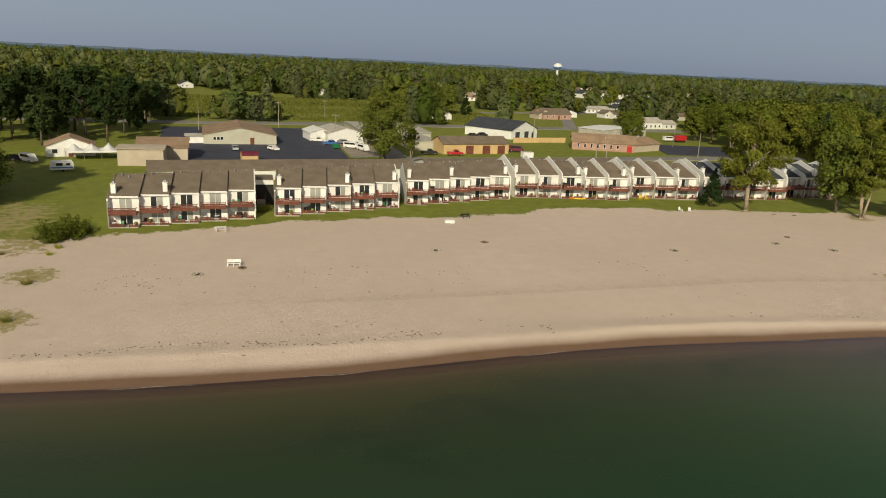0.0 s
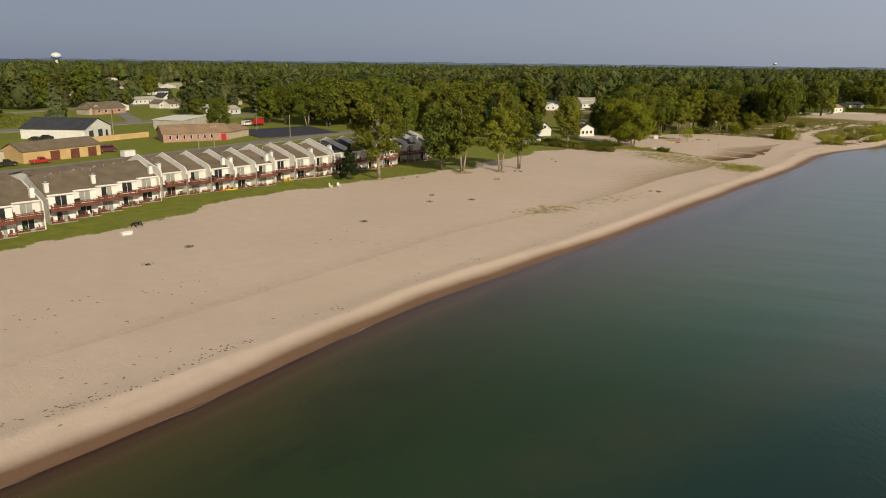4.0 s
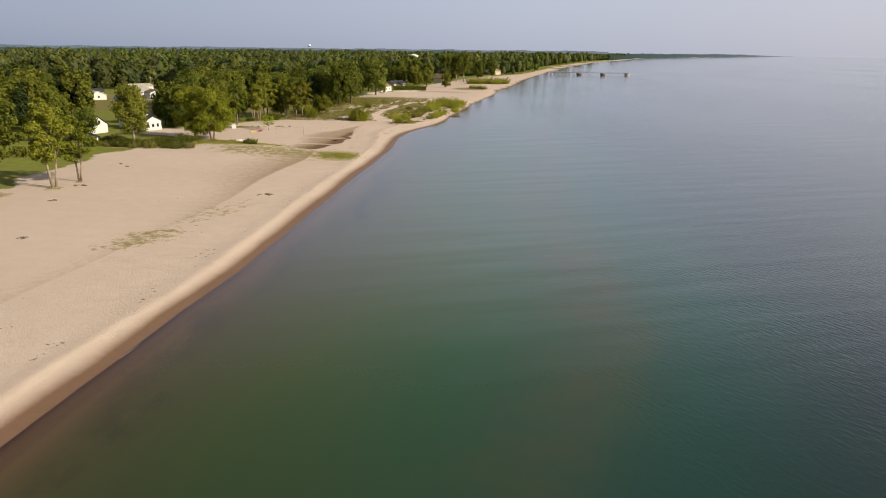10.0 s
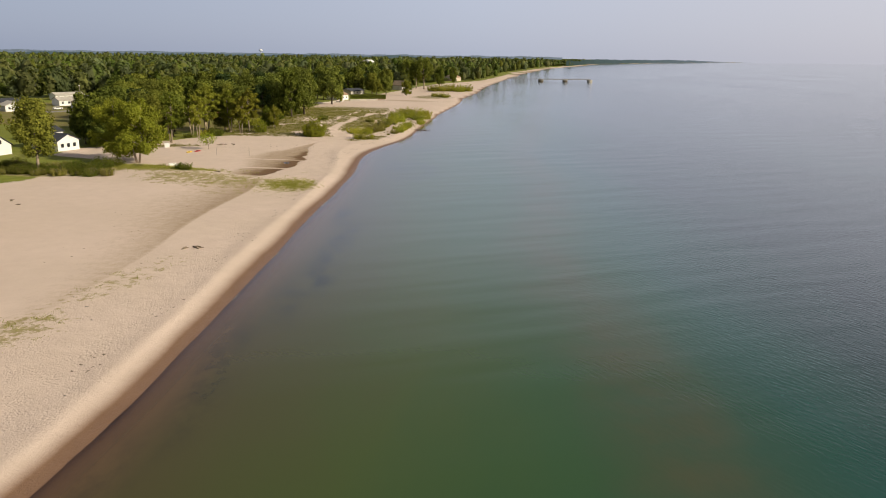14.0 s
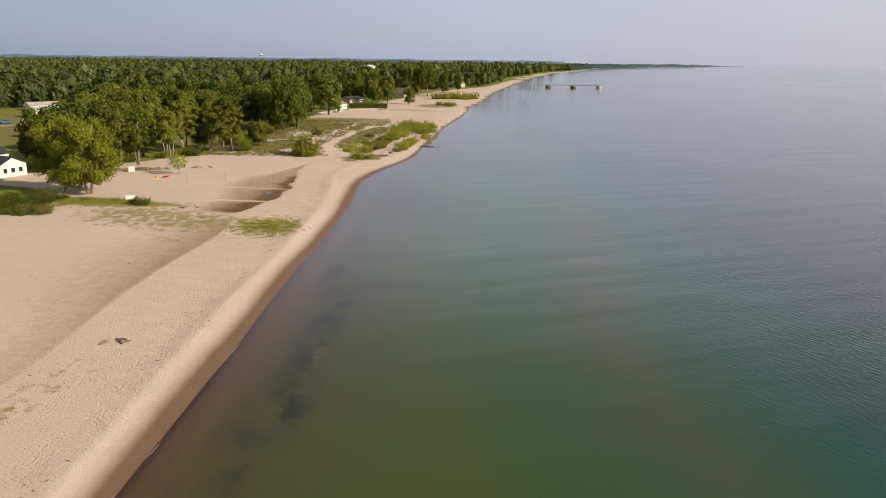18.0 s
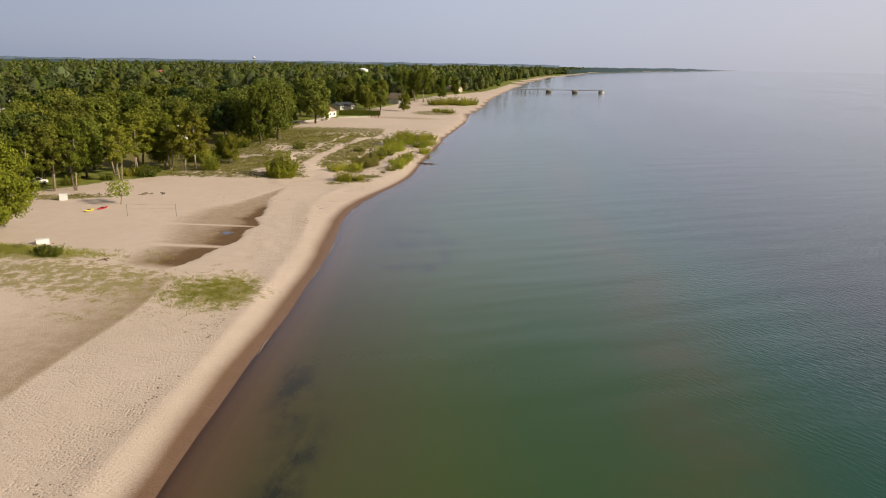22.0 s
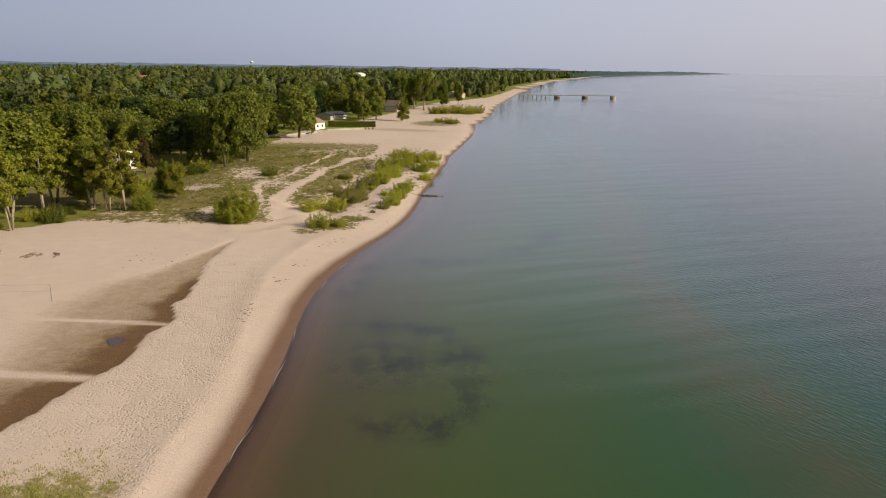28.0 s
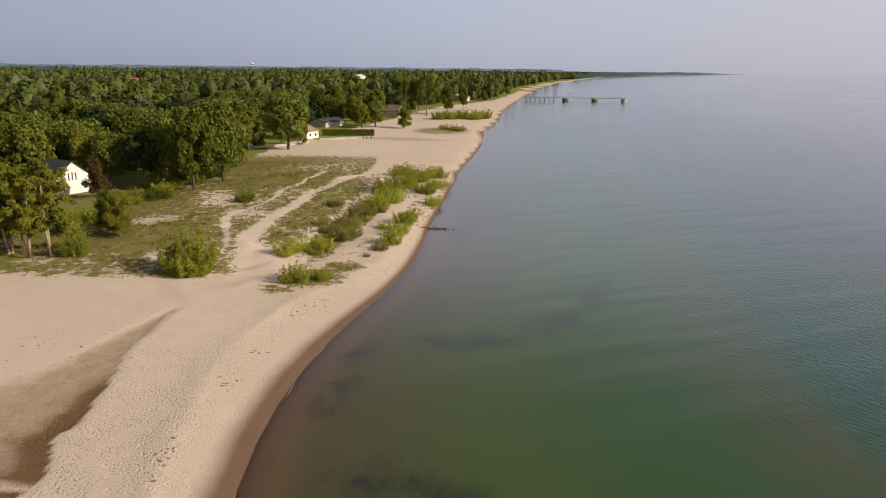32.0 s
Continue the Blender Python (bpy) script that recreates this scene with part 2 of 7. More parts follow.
def water_material():
    m = Nodes("lake_water")
    depth = m.attr("depth")
    n1 = m.noise(0.03, 4, 0.6, (1, 0.45, 1))
    n2 = m.noise(0.11, 4, 0.6)
    dd = m.math('ADD', depth, m.math('MULTIPLY', m.math('SUBTRACT', n1, 0.5), m.math('MULTIPLY', m.ramp(depth, (0.02, 0.0), (0.2, 1.0)), 0.35)))
    body = m.ramp(dd, (0.0, (0.20, 0.106, 0.056)), (0.025, (0.108, 0.066, 0.030)), (0.07, (0.066, 0.056, 0.018)), (0.25, (0.049, 0.074, 0.014)),
                  (0.45, (0.020, 0.074, 0.022)), (0.70, (0.005, 0.056, 0.042)), (0.95, (0.003, 0.020, 0.024)))
    bar = m.math('MULTIPLY', m.attr("bar"), m.ramp(n2, (0.25, 0.35), (0.65, 1.0)))
    weed = m.math('MULTIPLY', m.attr("weed"), m.ramp(m.noise(0.35, 5, 0.65, (1, 0.6, 1)), (0.40, 0.0), (0.62, 1.0)))
    body = m.mix(m.math('MULTIPLY', weed, 0.8), body, (0.008, 0.011, 0.008))
    # painted darkening of the southern water
    body = m.mix(m.attr("south_dim"), body, (0.010, 0.018, 0.012))
    body = m.mix(m.math('MULTIPLY', bar, 0.7), body, (0.070, 0.060, 0.022))
    diff = m.n("BsdfDiffuse", Color=body)
    clear = m.n("BsdfTransparent", Color=(0.92, 0.80, 0.64, 1))
    inner = m.n("MixShader", Fac=m.ramp(m.attr("off"), (0.0, 0.0), (0.12, 0.55), (0.32, 1.0)))
    m.t.links.new(clear.outputs[0], inner.inputs[1]); m.t.links.new(diff.outputs[0], inner.inputs[2])
    turned = m.n("Mapping", Vector=m.n("NewGeometry").outputs["Position"], Rotation=(0, 0, radians(-30)))
    train = m.n("Mapping", Vector=turned.outputs[0], Scale=(1, 0.33, 1))
    rip = m.n("TexNoise", Vector=train.outputs[0], Scale=2.5, Detail=2.0, Roughness=0.5).outputs[0]
    across = m.n("Mapping", Vector=m.n("NewGeometry").outputs["Position"], Rotation=(0, 0, radians(-20)))
    train2 = m.n("Mapping", Vector=across.outputs[0], Scale=(0.22, 1, 1))
    swell = m.n("TexNoise", Vector=train2.outputs[0], Scale=0.14, Detail=1.5, Roughness=0.5).outputs[0]
    offshore = m.attr("open_water")
    gust = m.ramp(m.noise(0.012, 3, 0.5, (1, 0.4, 1)), (0.35, 0.3), (0.65, 1.0))
    h = m.math('ADD', m.math('MULTIPLY', m.math('MULTIPLY', rip, offshore), m.math('MULTIPLY', gust, 0.26)), m.math('MULTIPLY', m.math('MULTIPLY', swell, m.attr("rolling")), 0.42))
    bump = m.n("Bump", Height=h, Strength=0.55, Distance=0.5)
    gloss = m.n("BsdfGlossy", Color=(1, 1, 1, 1), Roughness=0.10, Normal=bump.outputs[0])
    fres = m.n("Fresnel", IOR=1.42, Normal=bump.outputs[0])
    top = m.n("MixShader", Fac=fres.outputs[0])
    m.t.links.new(inner.outputs[0], top.inputs[1]); m.t.links.new(gloss.outputs[0], top.inputs[2])
    m.t.links.new(top.outputs[0], m.out.inputs[0])
    return m.mat


M = dict(
    ground=ground_material(), water=water_material(),
    siding=worn("white_siding", (0.74, 0.72, 0.67), 0.7, 0.12, 1.5, 0.1),
    stain=worn("red_brown_stain", (0.145, 0.050, 0.032), 0.75, 0.3, 3),
    shingle=worn("brown_shingles", (0.178, 0.140, 0.100), 0.95, 0.22, 1.2, 0.5),
    shingle_dark=worn("dark_shingles", (0.048, 0.052, 0.062), 0.95, 0.25, 1.2, 0.5),
    roof_tan=worn("tan_brown_shingles", (0.30, 0.205, 0.130), 0.95, 0.22, 0.8, 0.5),
    white=worn("white_paint", (0.70, 0.69, 0.65), 0.6, 0.08, 2, 0.05),
    grey=worn("weathered_grey_timber", (0.24, 0.22, 0.19), 0.85, 0.3, 3),
    beige=worn("beige_metal_siding", (0.46, 0.44, 0.35), 0.6, 0.1, 1),
    tan=worn("tan_siding", (0.46, 0.39, 0.30), 0.75, 0.12, 1),
    ochre=worn("ochre_siding", (0.55, 0.38, 0.18), 0.75, 0.12, 1),
    brick=worn("pinkish_brick", (0.40, 0.25, 0.19), 0.9, 0.2, 2),
    redbrick=worn("red_brick", (0.30, 0.10, 0.07), 0.9, 0.25, 2),
    asphalt=worn("asphalt", (0.052, 0.053, 0.072), 0.75, 0.25, 0.5, 0.3),
    road=worn("pale_road", (0.25, 0.235, 0.21), 0.9, 0.2, 0.4, 0.3),
    mown=worn("mown_lawn", (0.20, 0.26, 0.035), 0.95, 0.25, 1.0, 0.4),
    gravel=worn("gravel_drive", (0.30, 0.25, 0.19), 0.95, 0.25, 0.6, 0.4),
    concrete=worn("concrete", (0.42, 0.39, 0.33), 0.9, 0.2, 1, 0.2),
    bark=worn("bark", (0.30, 0.24, 0.17), 0.95, 0.35, 5, 0.6),
    bark_dark=worn("dark_bark", (0.11, 0.085, 0.06), 0.95, 0.35, 5, 0.6),
    pole=worn("utility_pole_wood", (0.30, 0.26, 0.20), 0.9, 0.25, 3),
    steel=worn("grey_steel", (0.35, 0.36, 0.37), 0.45, 0.15, 3, 0.05, 0.5, 0.6),
    red=worn("red_paint", (0.42, 0.02, 0.025), 0.35, 0.12, 2, 0.03, 0.5),
    maroon=worn("maroon_paint", (0.12, 0.014, 0.03), 0.35, 0.15, 2, 0.03, 0.5),
    yellow=worn("yellow_plastic", (0.72, 0.52, 0.03), 0.4, 0.1, 2, 0.03, 0.5),
    orange=worn("orange_plastic", (0.70, 0.16, 0.02), 0.4, 0.1, 2, 0.03, 0.5),
    blue=worn("blue_paint", (0.04, 0.13, 0.36), 0.45, 0.15, 2, 0.03, 0.5),
    green=worn("green_paint", (0.02, 0.18, 0.06), 0.5, 0.15, 2, 0.03, 0.5),
    curtain=worn("pale_curtain", (0.30, 0.30, 0.26), 0.4, 0.2, 2, 0.05, 0.5),
    rubber=worn("black_rubber", (0.02, 0.02, 0.02), 0.85, 0.2, 3),
    charcoal=worn("charred_wood", (0.03, 0.027, 0.025), 0.95, 0.3, 4),
    ash=worn("sandy_ash", (0.17, 0.14, 0.11), 0.95, 0.4, 5, 0.5),
    stone=worn("beach_stone", (0.33, 0.29, 0.24), 0.9, 0.3, 4, 0.4),
    drift=worn("driftwood", (0.20, 0.155, 0.11), 0.9, 0.35, 4, 0.4),
    leaf=leaf_material("cottonwood_leaves", (0.048, 0.064, 0.011), (0.180, 0.190, 0.031)),
    leaf_bright=leaf_material("bright_willow_leaves", (0.15, 0.185, 0.016), (0.40, 0.41, 0.045)),
    leaf_shrub=leaf_material("shrub_willow_leaves", (0.132, 0.152, 0.017), (0.395, 0.380, 0.047)),
    leaf_edge=leaf_material("sunlit_poplar_leaves", (0.078, 0.094, 0.012), (0.236, 0.238, 0.031)),
    leaf_willow=leaf_material("willow_leaves", (0.115, 0.142, 0.014), (0.31, 0.315, 0.036)),
    leaf_dark=leaf_material("dark_oak_leaves", (0.045, 0.062, 0.014), (0.182, 0.198, 0.037)),
    needle=leaf_material("conifer_needles", (0.016, 0.03, 0.012), (0.05, 0.07, 0.024)),
    # greyer leaf tones: the haze of distance put mildly into the colour
    leaf_hazed=leaf_material("hazed_far_leaves", (0.046, 0.064, 0.020), (0.156, 0.174, 0.047), True),
    leaf_olive=leaf_material("olive_scrub_leaves", (0.10, 0.105, 0.022), (0.26, 0.235, 0.06)),
    leaf_rust=leaf_material("browned_needles", (0.040, 0.034, 0.014), (0.130, 0.082, 0.034)),
    grass_fresh=leaf_material("fresh_beach_grass", (0.165, 0.172, 0.03), (0.33, 0.30, 0.075)),
    reeds=leaf_material("olive_reeds", (0.070, 0.085, 0.016), (0.190, 0.178, 0.042)),
    grass=leaf_material("dune_grass", (0.145, 0.14, 0.03), (0.30, 0.255, 0.07)),
)
glass = Nodes("window_glass")
glass.base((0.02, 0.024, 0.028), 0.06, 0.6)
M["glass"] = glass.mat
# haze painted on the far backdrop as a glow that pales with distance
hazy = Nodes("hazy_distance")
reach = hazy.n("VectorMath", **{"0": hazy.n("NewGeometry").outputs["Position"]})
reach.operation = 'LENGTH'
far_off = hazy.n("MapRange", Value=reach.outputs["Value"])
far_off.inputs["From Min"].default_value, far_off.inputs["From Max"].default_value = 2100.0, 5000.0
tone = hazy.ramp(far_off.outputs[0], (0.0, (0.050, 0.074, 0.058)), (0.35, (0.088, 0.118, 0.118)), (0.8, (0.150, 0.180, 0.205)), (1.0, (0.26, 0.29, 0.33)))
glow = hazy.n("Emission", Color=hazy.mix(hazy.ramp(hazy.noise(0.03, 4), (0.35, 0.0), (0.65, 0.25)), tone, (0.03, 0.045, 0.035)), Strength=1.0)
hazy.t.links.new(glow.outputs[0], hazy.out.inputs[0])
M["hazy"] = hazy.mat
M["shallow"] = worn("shallow_puddle", (0.085, 0.058, 0.052), 0.10, 0.3, 1.5, 0.02, 0.5)


# ---- helpers for parts ----
def part(name, bm, material, parent=None, label="", smooth=False):
    me = bpy.data.meshes.new(name)
    bm.to_mesh(me)
    bm.free()
    if smooth:
        me.polygons.foreach_set("use_smooth", [True] * len(me.polygons))
    me.materials.append(M[material])
    ob = new(name, me)
    if parent:
        ob.parent = parent
    if label:
        tagged(ob, label)
    return ob


def sheet(name, verts, faces, material, parent=None, label=""):
    me = bpy.data.meshes.new(name)
    me.from_pydata([tuple(v) for v in verts], [], [tuple(f) for f in faces])
    me.materials.append(M[material])
    ob = new(name, me)
    if parent:
        ob.parent = parent
    if label:
        tagged(ob, label)
    return ob


def box(bm, lo, hi, m=None):
    vs = [bm.verts.new((x, y, z)) for z in (lo[2], hi[2]) for x, y in ((lo[0], lo[1]), (hi[0], lo[1]), (hi[0], hi[1]), (lo[0], hi[1]))]
    for f in ((3, 2, 1, 0), (4, 5, 6, 7), (0, 1, 5, 4), (1, 2, 6, 5), (2, 3, 7, 6), (3, 0, 4, 7)):
        bm.faces.new([vs[i] for i in f])
    if m is not None:
        bmesh.ops.transform(bm, matrix=m, verts=vs)
    return vs


def boxes(*pairs):
    bm = bmesh.new()
    for lo, hi in pairs:
        box(bm, lo, hi)
    return bm


def prism(outline, axis, a, b):
    """A solid with the given outline (pairs) swept along an axis from a to b."""
    bm = bmesh.new()
    put = {"x": lambda p, s: (s, p[0], p[1]), "y": lambda p, s: (p[0], s, p[1]), "z": lambda p, s: (p[0], p[1], s)}[axis]
    lo = [bm.verts.new(put(p, a)) for p in outline]
    hi = [bm.verts.new(put(p, b)) for p in outline]
    k = len(outline)
    bm.faces.new(lo[::-1]); bm.faces.new(hi)
    for i in range(k):
        bm.faces.new((lo[i], lo[(i + 1) % k], hi[(i + 1) % k], hi[i]))
    bmesh.ops.recalc_face_normals(bm, faces=bm.faces)
    return bm


def tube(bm, a, b, r0, r1, sides=6):
    a, b = Vector(a), Vector(b)
    q = (b - a).to_track_quat("Z", "Y")
    ring = lambda c, r: [bm.verts.new(c + q @ Vector((r * math.cos(k * math.tau / sides), r * math.sin(k * math.tau / sides), 0))) for k in range(sides)]
    lo, hi = ring(a, r0), ring(b, r1)
    for k in range(sides):
        bm.faces.new((lo[k], lo[(k + 1) % sides], hi[(k + 1) % sides], hi[k]))
    bm.faces.new(lo[::-1]); bm.faces.new(hi)


def thing(name, m, label, category, group="", kind=""):
    ob = new(name)
    ob.empty_display_size = 0.3
    ob.matrix_world = m
    return tagged(ob, label, category, group, kind)


# ---- the lie of the land ----
SHORE = [(-3000, -75), (-300, -72), (-60, -68.2), (-22, -67.1), (-11, -66.5), (0, -66.3), (8, -66.6), (22, -67.7), (34, -68.8), (43, -69.1), (54, -68.4), (72, -67.4), (80, -66.8),
         (90, -65.9), (113, -65.1), (125, -64.6), (145, -64.2), (166, -63.7), (180, -62.9), (190, -62.4), (201, -62.2), (208, -61.8), (219, -61.5), (229, -61.8), (236, -62.4), (243, -63.0), (250, -62.4),
         (260, -61.1), (266, -60.2), (274, -58.0), (284, -54.9), (291, -53.5), (303, -50.9), (316, -49.8), (331, -48.9), (381, -43.4), (408, -41), (482, -30),
         (543, -26), (623, -12), (712, -2), (790, 10), (883, 26), (1046, 55), (1257, 93), (1720, 197), (2360, 405), (2756, 525), (3500, 950), (4950, 1950)]
# top of the beach face: x at each y
CREST = [(-60, -73.6), (0, -72.4), (30, -73.0), (45, -73.3), (58, -72.8), (70, -72.0), (80, -70.6), (92, -70.0), (110, -69.4), (130, -69.4), (150, -69.1), (165, -68.6),
         (180, -67.8), (198, -67.2), (214, -67.3), (226, -67.6), (234, -68.2), (241, -69.4), (252, -70.2), (260, -70.6), (268, -69.4), (277, -67.6), (288, -63.5), (300, -58.0), (330, -54)]
SHORE_Y, SHORE_X = [np.array(c, float) for c in zip(*SHORE)]
WATER = -0.8


def shore(y):
    y = np.asarray(y, float)
    return (np.interp(y - 7, SHORE_Y, SHORE_X) + 2 * np.interp(y, SHORE_Y, SHORE_X) + np.interp(y + 7, SHORE_Y, SHORE_X)) / 4 + 0.12 * np.sin(y / 5.3) * np.sin(y / 17.0)


def smooth(a, b, v):
    t = np.clip((v - a) / (b - a), 0, 1)
    return t * t * (3 - 2 * t)


def wave(x, y, s, k=0.0):
    """A gentle irregular roll, about -1 to 1."""
    return (np.sin(x / s + 1.3 * np.sin(y / s * 0.7 + k)) + np.sin(y / s * 1.1 + 1.7 * np.sin(x / s * 0.6 + 2 + k))) * 0.5


def inside(x, y, cx, cy, rx, ry, turn=0.0, soft=0.35):
    """1 within an ellipse, falling to 0 just outside it."""
    c, s = math.cos(radians(turn)), math.sin(radians(turn))
    u, v = (x - cx) * c + (y - cy) * s, -(x - cx) * s + (y - cy) * c
    return 1 - smooth(1 - soft, 1 + soft, np.sqrt((u / rx) ** 2 + (v / ry) ** 2))


# where the lawn or woods begin behind the beach: x at each y
LAWN = [(-400, -118), (-60, -117), (-37, -119), (-22, -122), (-5, -127), (6, -131), (27, -133.5), (45, -134.5), (54, -136), (60, -140.5),
        (80, -140.5), (93, -138.5), (109, -137), (127, -134.5), (140, -131), (151, -136), (165, -134), (189, -137), (207, -131), (225, -128),
        (236, -150), (250, -150), (262, -138), (275, -128), (290, -117), (300, -112), (315, -108), (400, -112), (447, -110), (470, -112), (520, -96), (560, -88),
        (640, -70), (700, -60), (760, -45), (830, -15), (883, 5), (1046, 38), (1257, 75), (1720, 180), (2360, 385), (2756, 505), (3500, 930), (4950, 1930)]
LAWN_Y, LAWN_X = [np.array(c, float) for c in zip(*LAWN)]


def along(y, *stops):
    ys, xs = zip(*stops)
    return np.interp(y, ys, xs)


def lay(x, y):
    """Height of the ground, and how grassy, dune-grown, damp and trodden it is."""
    d = shore(y) - x                       # metres inland from the water's edge
    wide_face = np.where(y < 285, np.maximum(shore(y) - along(y, *CREST), 3.5), along(y, (285, 9.5), (305, 5.0), (400, 4.5)))
    u_face = np.clip(d / wide_face, 0, 1)
    z = np.where(d < 0, WATER + np.maximum(d * 0.045, -9.0), WATER + 0.57 * np.interp(u_face, (0, 0.4, 0.95, 1), (0, 0.26, 0.98, 1.0)) + 0.25 * smooth(0, 14, d - wide_face) + 0.3 * smooth(12, 60, d))
    near = (np.abs(y) < 900)
    z = z + 0.09 * wave(x, y, 9.0) * near * smooth(0, 5, d - wide_face)
    land = smooth(-3, 3, np.interp(y, LAWN_Y, LAWN_X) + 1.2 * wave(x, y, 3.1) + 0.6 * wave(x, y, 1.1) - x)
    grass = land * 1.0
    # the dune point
    inland = smooth(3, 10, d)
    hump = inside(x, y, -86, 350, 22, 50, -8, 0.5)
    z = z + 1.6 * inland * hump * (0.75 + 0.25 * wave(x, y, 5.0))
    z = z + 0.5 * inland * inside(x, y, -60, 350, 14, 55, -12, 0.6) * (0.6 + 0.4 * wave(x, y, 2.3))
    z = z + 0.2 * (wave(x, y, 1.5) + 0.6 * wave(x, y, 0.8, 2)) * inland * inside(x, y, -79, 342, 22, 58, -6, 0.3)
    z = z - 0.5 * inside(x, y, -65.5, 322, 4, 22, -8, 0.6)
    z = z + 0.9 * inside(x, y, -113, 211, 20, 5, -16, 0.7) + 0.4 * inland * inside(x, y, -88, 199, 20, 7, -10, 0.7)
    # the damp hollow in the sand
    sea = along(y, (200, -85), (212, -81), (218, -79.6), (223, -77.9), (228, -78.2), (232, -78.4), (236, -77.2), (239.5, -78.2), (242, -79.6), (245, -78.8), (250.6, -79.4),
                (254, -79.8), (258, -80.8), (264, -81.4), (278, -80.8), (290, -82)) + 0.25 * wave(x, y, 1.7) + 0.15 * wave(x, y, 0.7)
    back = along(y, (200, -94), (223, -94), (238, -98), (250, -95), (257, -89), (268, -84.5), (278, -81))
    u = np.clip((x - back) / np.maximum(sea - back, 0.5), -1, 2)
    basin = smooth(-0.15, 0.5, u) * smooth(0.25, -0.15, x - sea) * smooth(202, 210, y) * (1 - smooth(272, 281, y))
    core = np.exp(-(np.maximum(sea - x, 0) / along(y, (205, 6.0), (230, 5.0), (238, 3.2), (256, 1.6))) ** 2) * (1 - smooth(250, 258, y))
    z = z - 0.14 * basin
    # the small step at the top of the beach face
    lip = along(y, *CREST) + 0.25 * wave(x, y, 2.6)
    z = z + 0.11 * smooth(-3.0, -0.2, x - lip) * (1 - smooth(0.0, 0.9, x - lip)) * smooth(-70, -40, y) * (1 - smooth(280, 295, y)) * (0.7 + 0.5 * wave(x, y, 8.0))
    # dune grass
    trail = along(y, (285, -73), (300, -77.5), (314, -81), (325, -79.8), (338, -78.2), (358, -76), (378, -73.4), (395, -67.5), (405, -66), (450, -66)) + 0.5 * wave(x, y, 4.0)
    dune = (0.86 + 0.22 * wave(x, y, 9.0, 1)) * smooth(-1, 2, trail - 1.0 - x) * smooth(287, 297, y + 0.2 * (x + 90)) * (1 - smooth(425, 452, y))
    dune = np.maximum(dune, 0.88 * inside(x, y, -72.3, 345, 6.2, 46, -6, 0.4))
    dune = np.maximum(dune, 0.9 * inside(x, y, -65, 322, 4.5, 24, -8, 0.4))
    dune = np.maximum(dune, 0.45 * inside(x, y, -56, 345, 9, 50, -12, 0.4))
    dune = np.maximum(dune, 1.0 * inside(x, y, -112, 211, 18, 4.2, -14, 0.5))
    dune = np.maximum(dune, 1.0 * inside(x, y, -136, 207, 17, 7, 0, 0.5))
    dune = np.maximum(dune, 0.72 * inside(x, y, -94, 199, 19, 8, -14, 0.6))
    dune = np.maximum(dune, 0.42 * inside(x, y, -86, 187, 9, 5, -10, 0.7))
    dune = np.maximum(dune, 0.85 * inside(x, y, -72.5, 196, 6.5, 7.2, 20, 0.6))
    dune = np.maximum(dune, 0.66 * inside(x, y, -85.3, 104, 4.4, 9, -20, 0.7))
    dune = np.maximum(dune, 0.48 * inside(x, y, -81, 123, 3.6, 15, -17, 0.7))
    dune = np.maximum(dune, 0.8 * inside(x, y, -101, 293, 24, 4.5, -4, 0.5))
    dune = np.maximum(dune, 0.85 * inside(x, y, -127, 259, 13, 3.5, 8, 0.4))
    dune = np.maximum(dune, 0.75 * inside(x, y, -46, 545, 15, 22, -10, 0.4))
    dune = np.maximum(dune, 0.85 * inside(x, y, -84, -27, 4, 4, 0, 0.6))
    dune = np.maximum(dune, 0.85 * inside(x, y, -101, -28, 4, 3.5, 0, 0.6))
    dune = np.maximum(dune, 0.7 * inside(x, y, -117, -33, 7, 5, 0, 0.6))
    dune = np.maximum(dune, 0.72 * inside(x, y, -136, -41, 16, 9, 0, 0.6))
    dune = np.maximum(dune, 0.5 * inside(x, y, -45, 640, 12, 30, -10, 0.6))
    for cx, cy, r in ((-128.5, 131.8, 3.2), (-121.3, 140.3, 2.0), (-137.0, 108.5, 1.6), (-120.2, 148, 1.2), (-66, 291, 5.0), (-62, 297, 3.5), (-70, 286, 3.0)):
        dune = np.maximum(dune, 0.85 * inside(x, y, cx, cy, r, r, 0, 0.5))
    fork = along(y, (300, -80), (315, -86), (327, -89), (336, -87), (347, -85), (370, -83), (386, -80), (404, -79)) + 0.5 * wave(x, y, 3.0)
    wide = along(y, (288, 3.6), (300, 1.8), (330, 0.75), (400, 0.6)) * (1 + 0.35 * wave(x, y, 6.0))
    bare = np.exp(-((x - trail) / wide) ** 2) * smooth(284, 292, y) * (1 - smooth(398, 408, y))
    bare = np.maximum(bare, 0.9 * np.exp(-((x - fork) / (0.6 + 0.3 * wave(x, y, 7.0))) ** 2) * smooth(304, 312, y) * (1 - smooth(390, 402, y)))
    for cx, cy, rx, ry, turn in ((-75.0, 297, 4.2, 10, 22), (-103, 325, 5.5, 5, 0), (-86, 331, 4, 6, 10), (-100, 358, 4, 2.5, 0), (-92, 300, 2.5, 3.5, 0)):
        bare = np.maximum(bare, (0.9 if cy < 300 else 0.55) * inside(x, y, cx, cy, rx, ry, turn, 0.7))
    bare = np.maximum(bare, 0.5 * inside(x, y, -98, 350, 4, 12, 20, 0.5))
    bare = np.maximum(bare, 0.8 * inside(x, y, -59, 330, 2.2, 24, -12, 0.4))
    dune = dune * (1 - 0.95 * bare)
    grass = grass * (1 - 0.9 * bare)
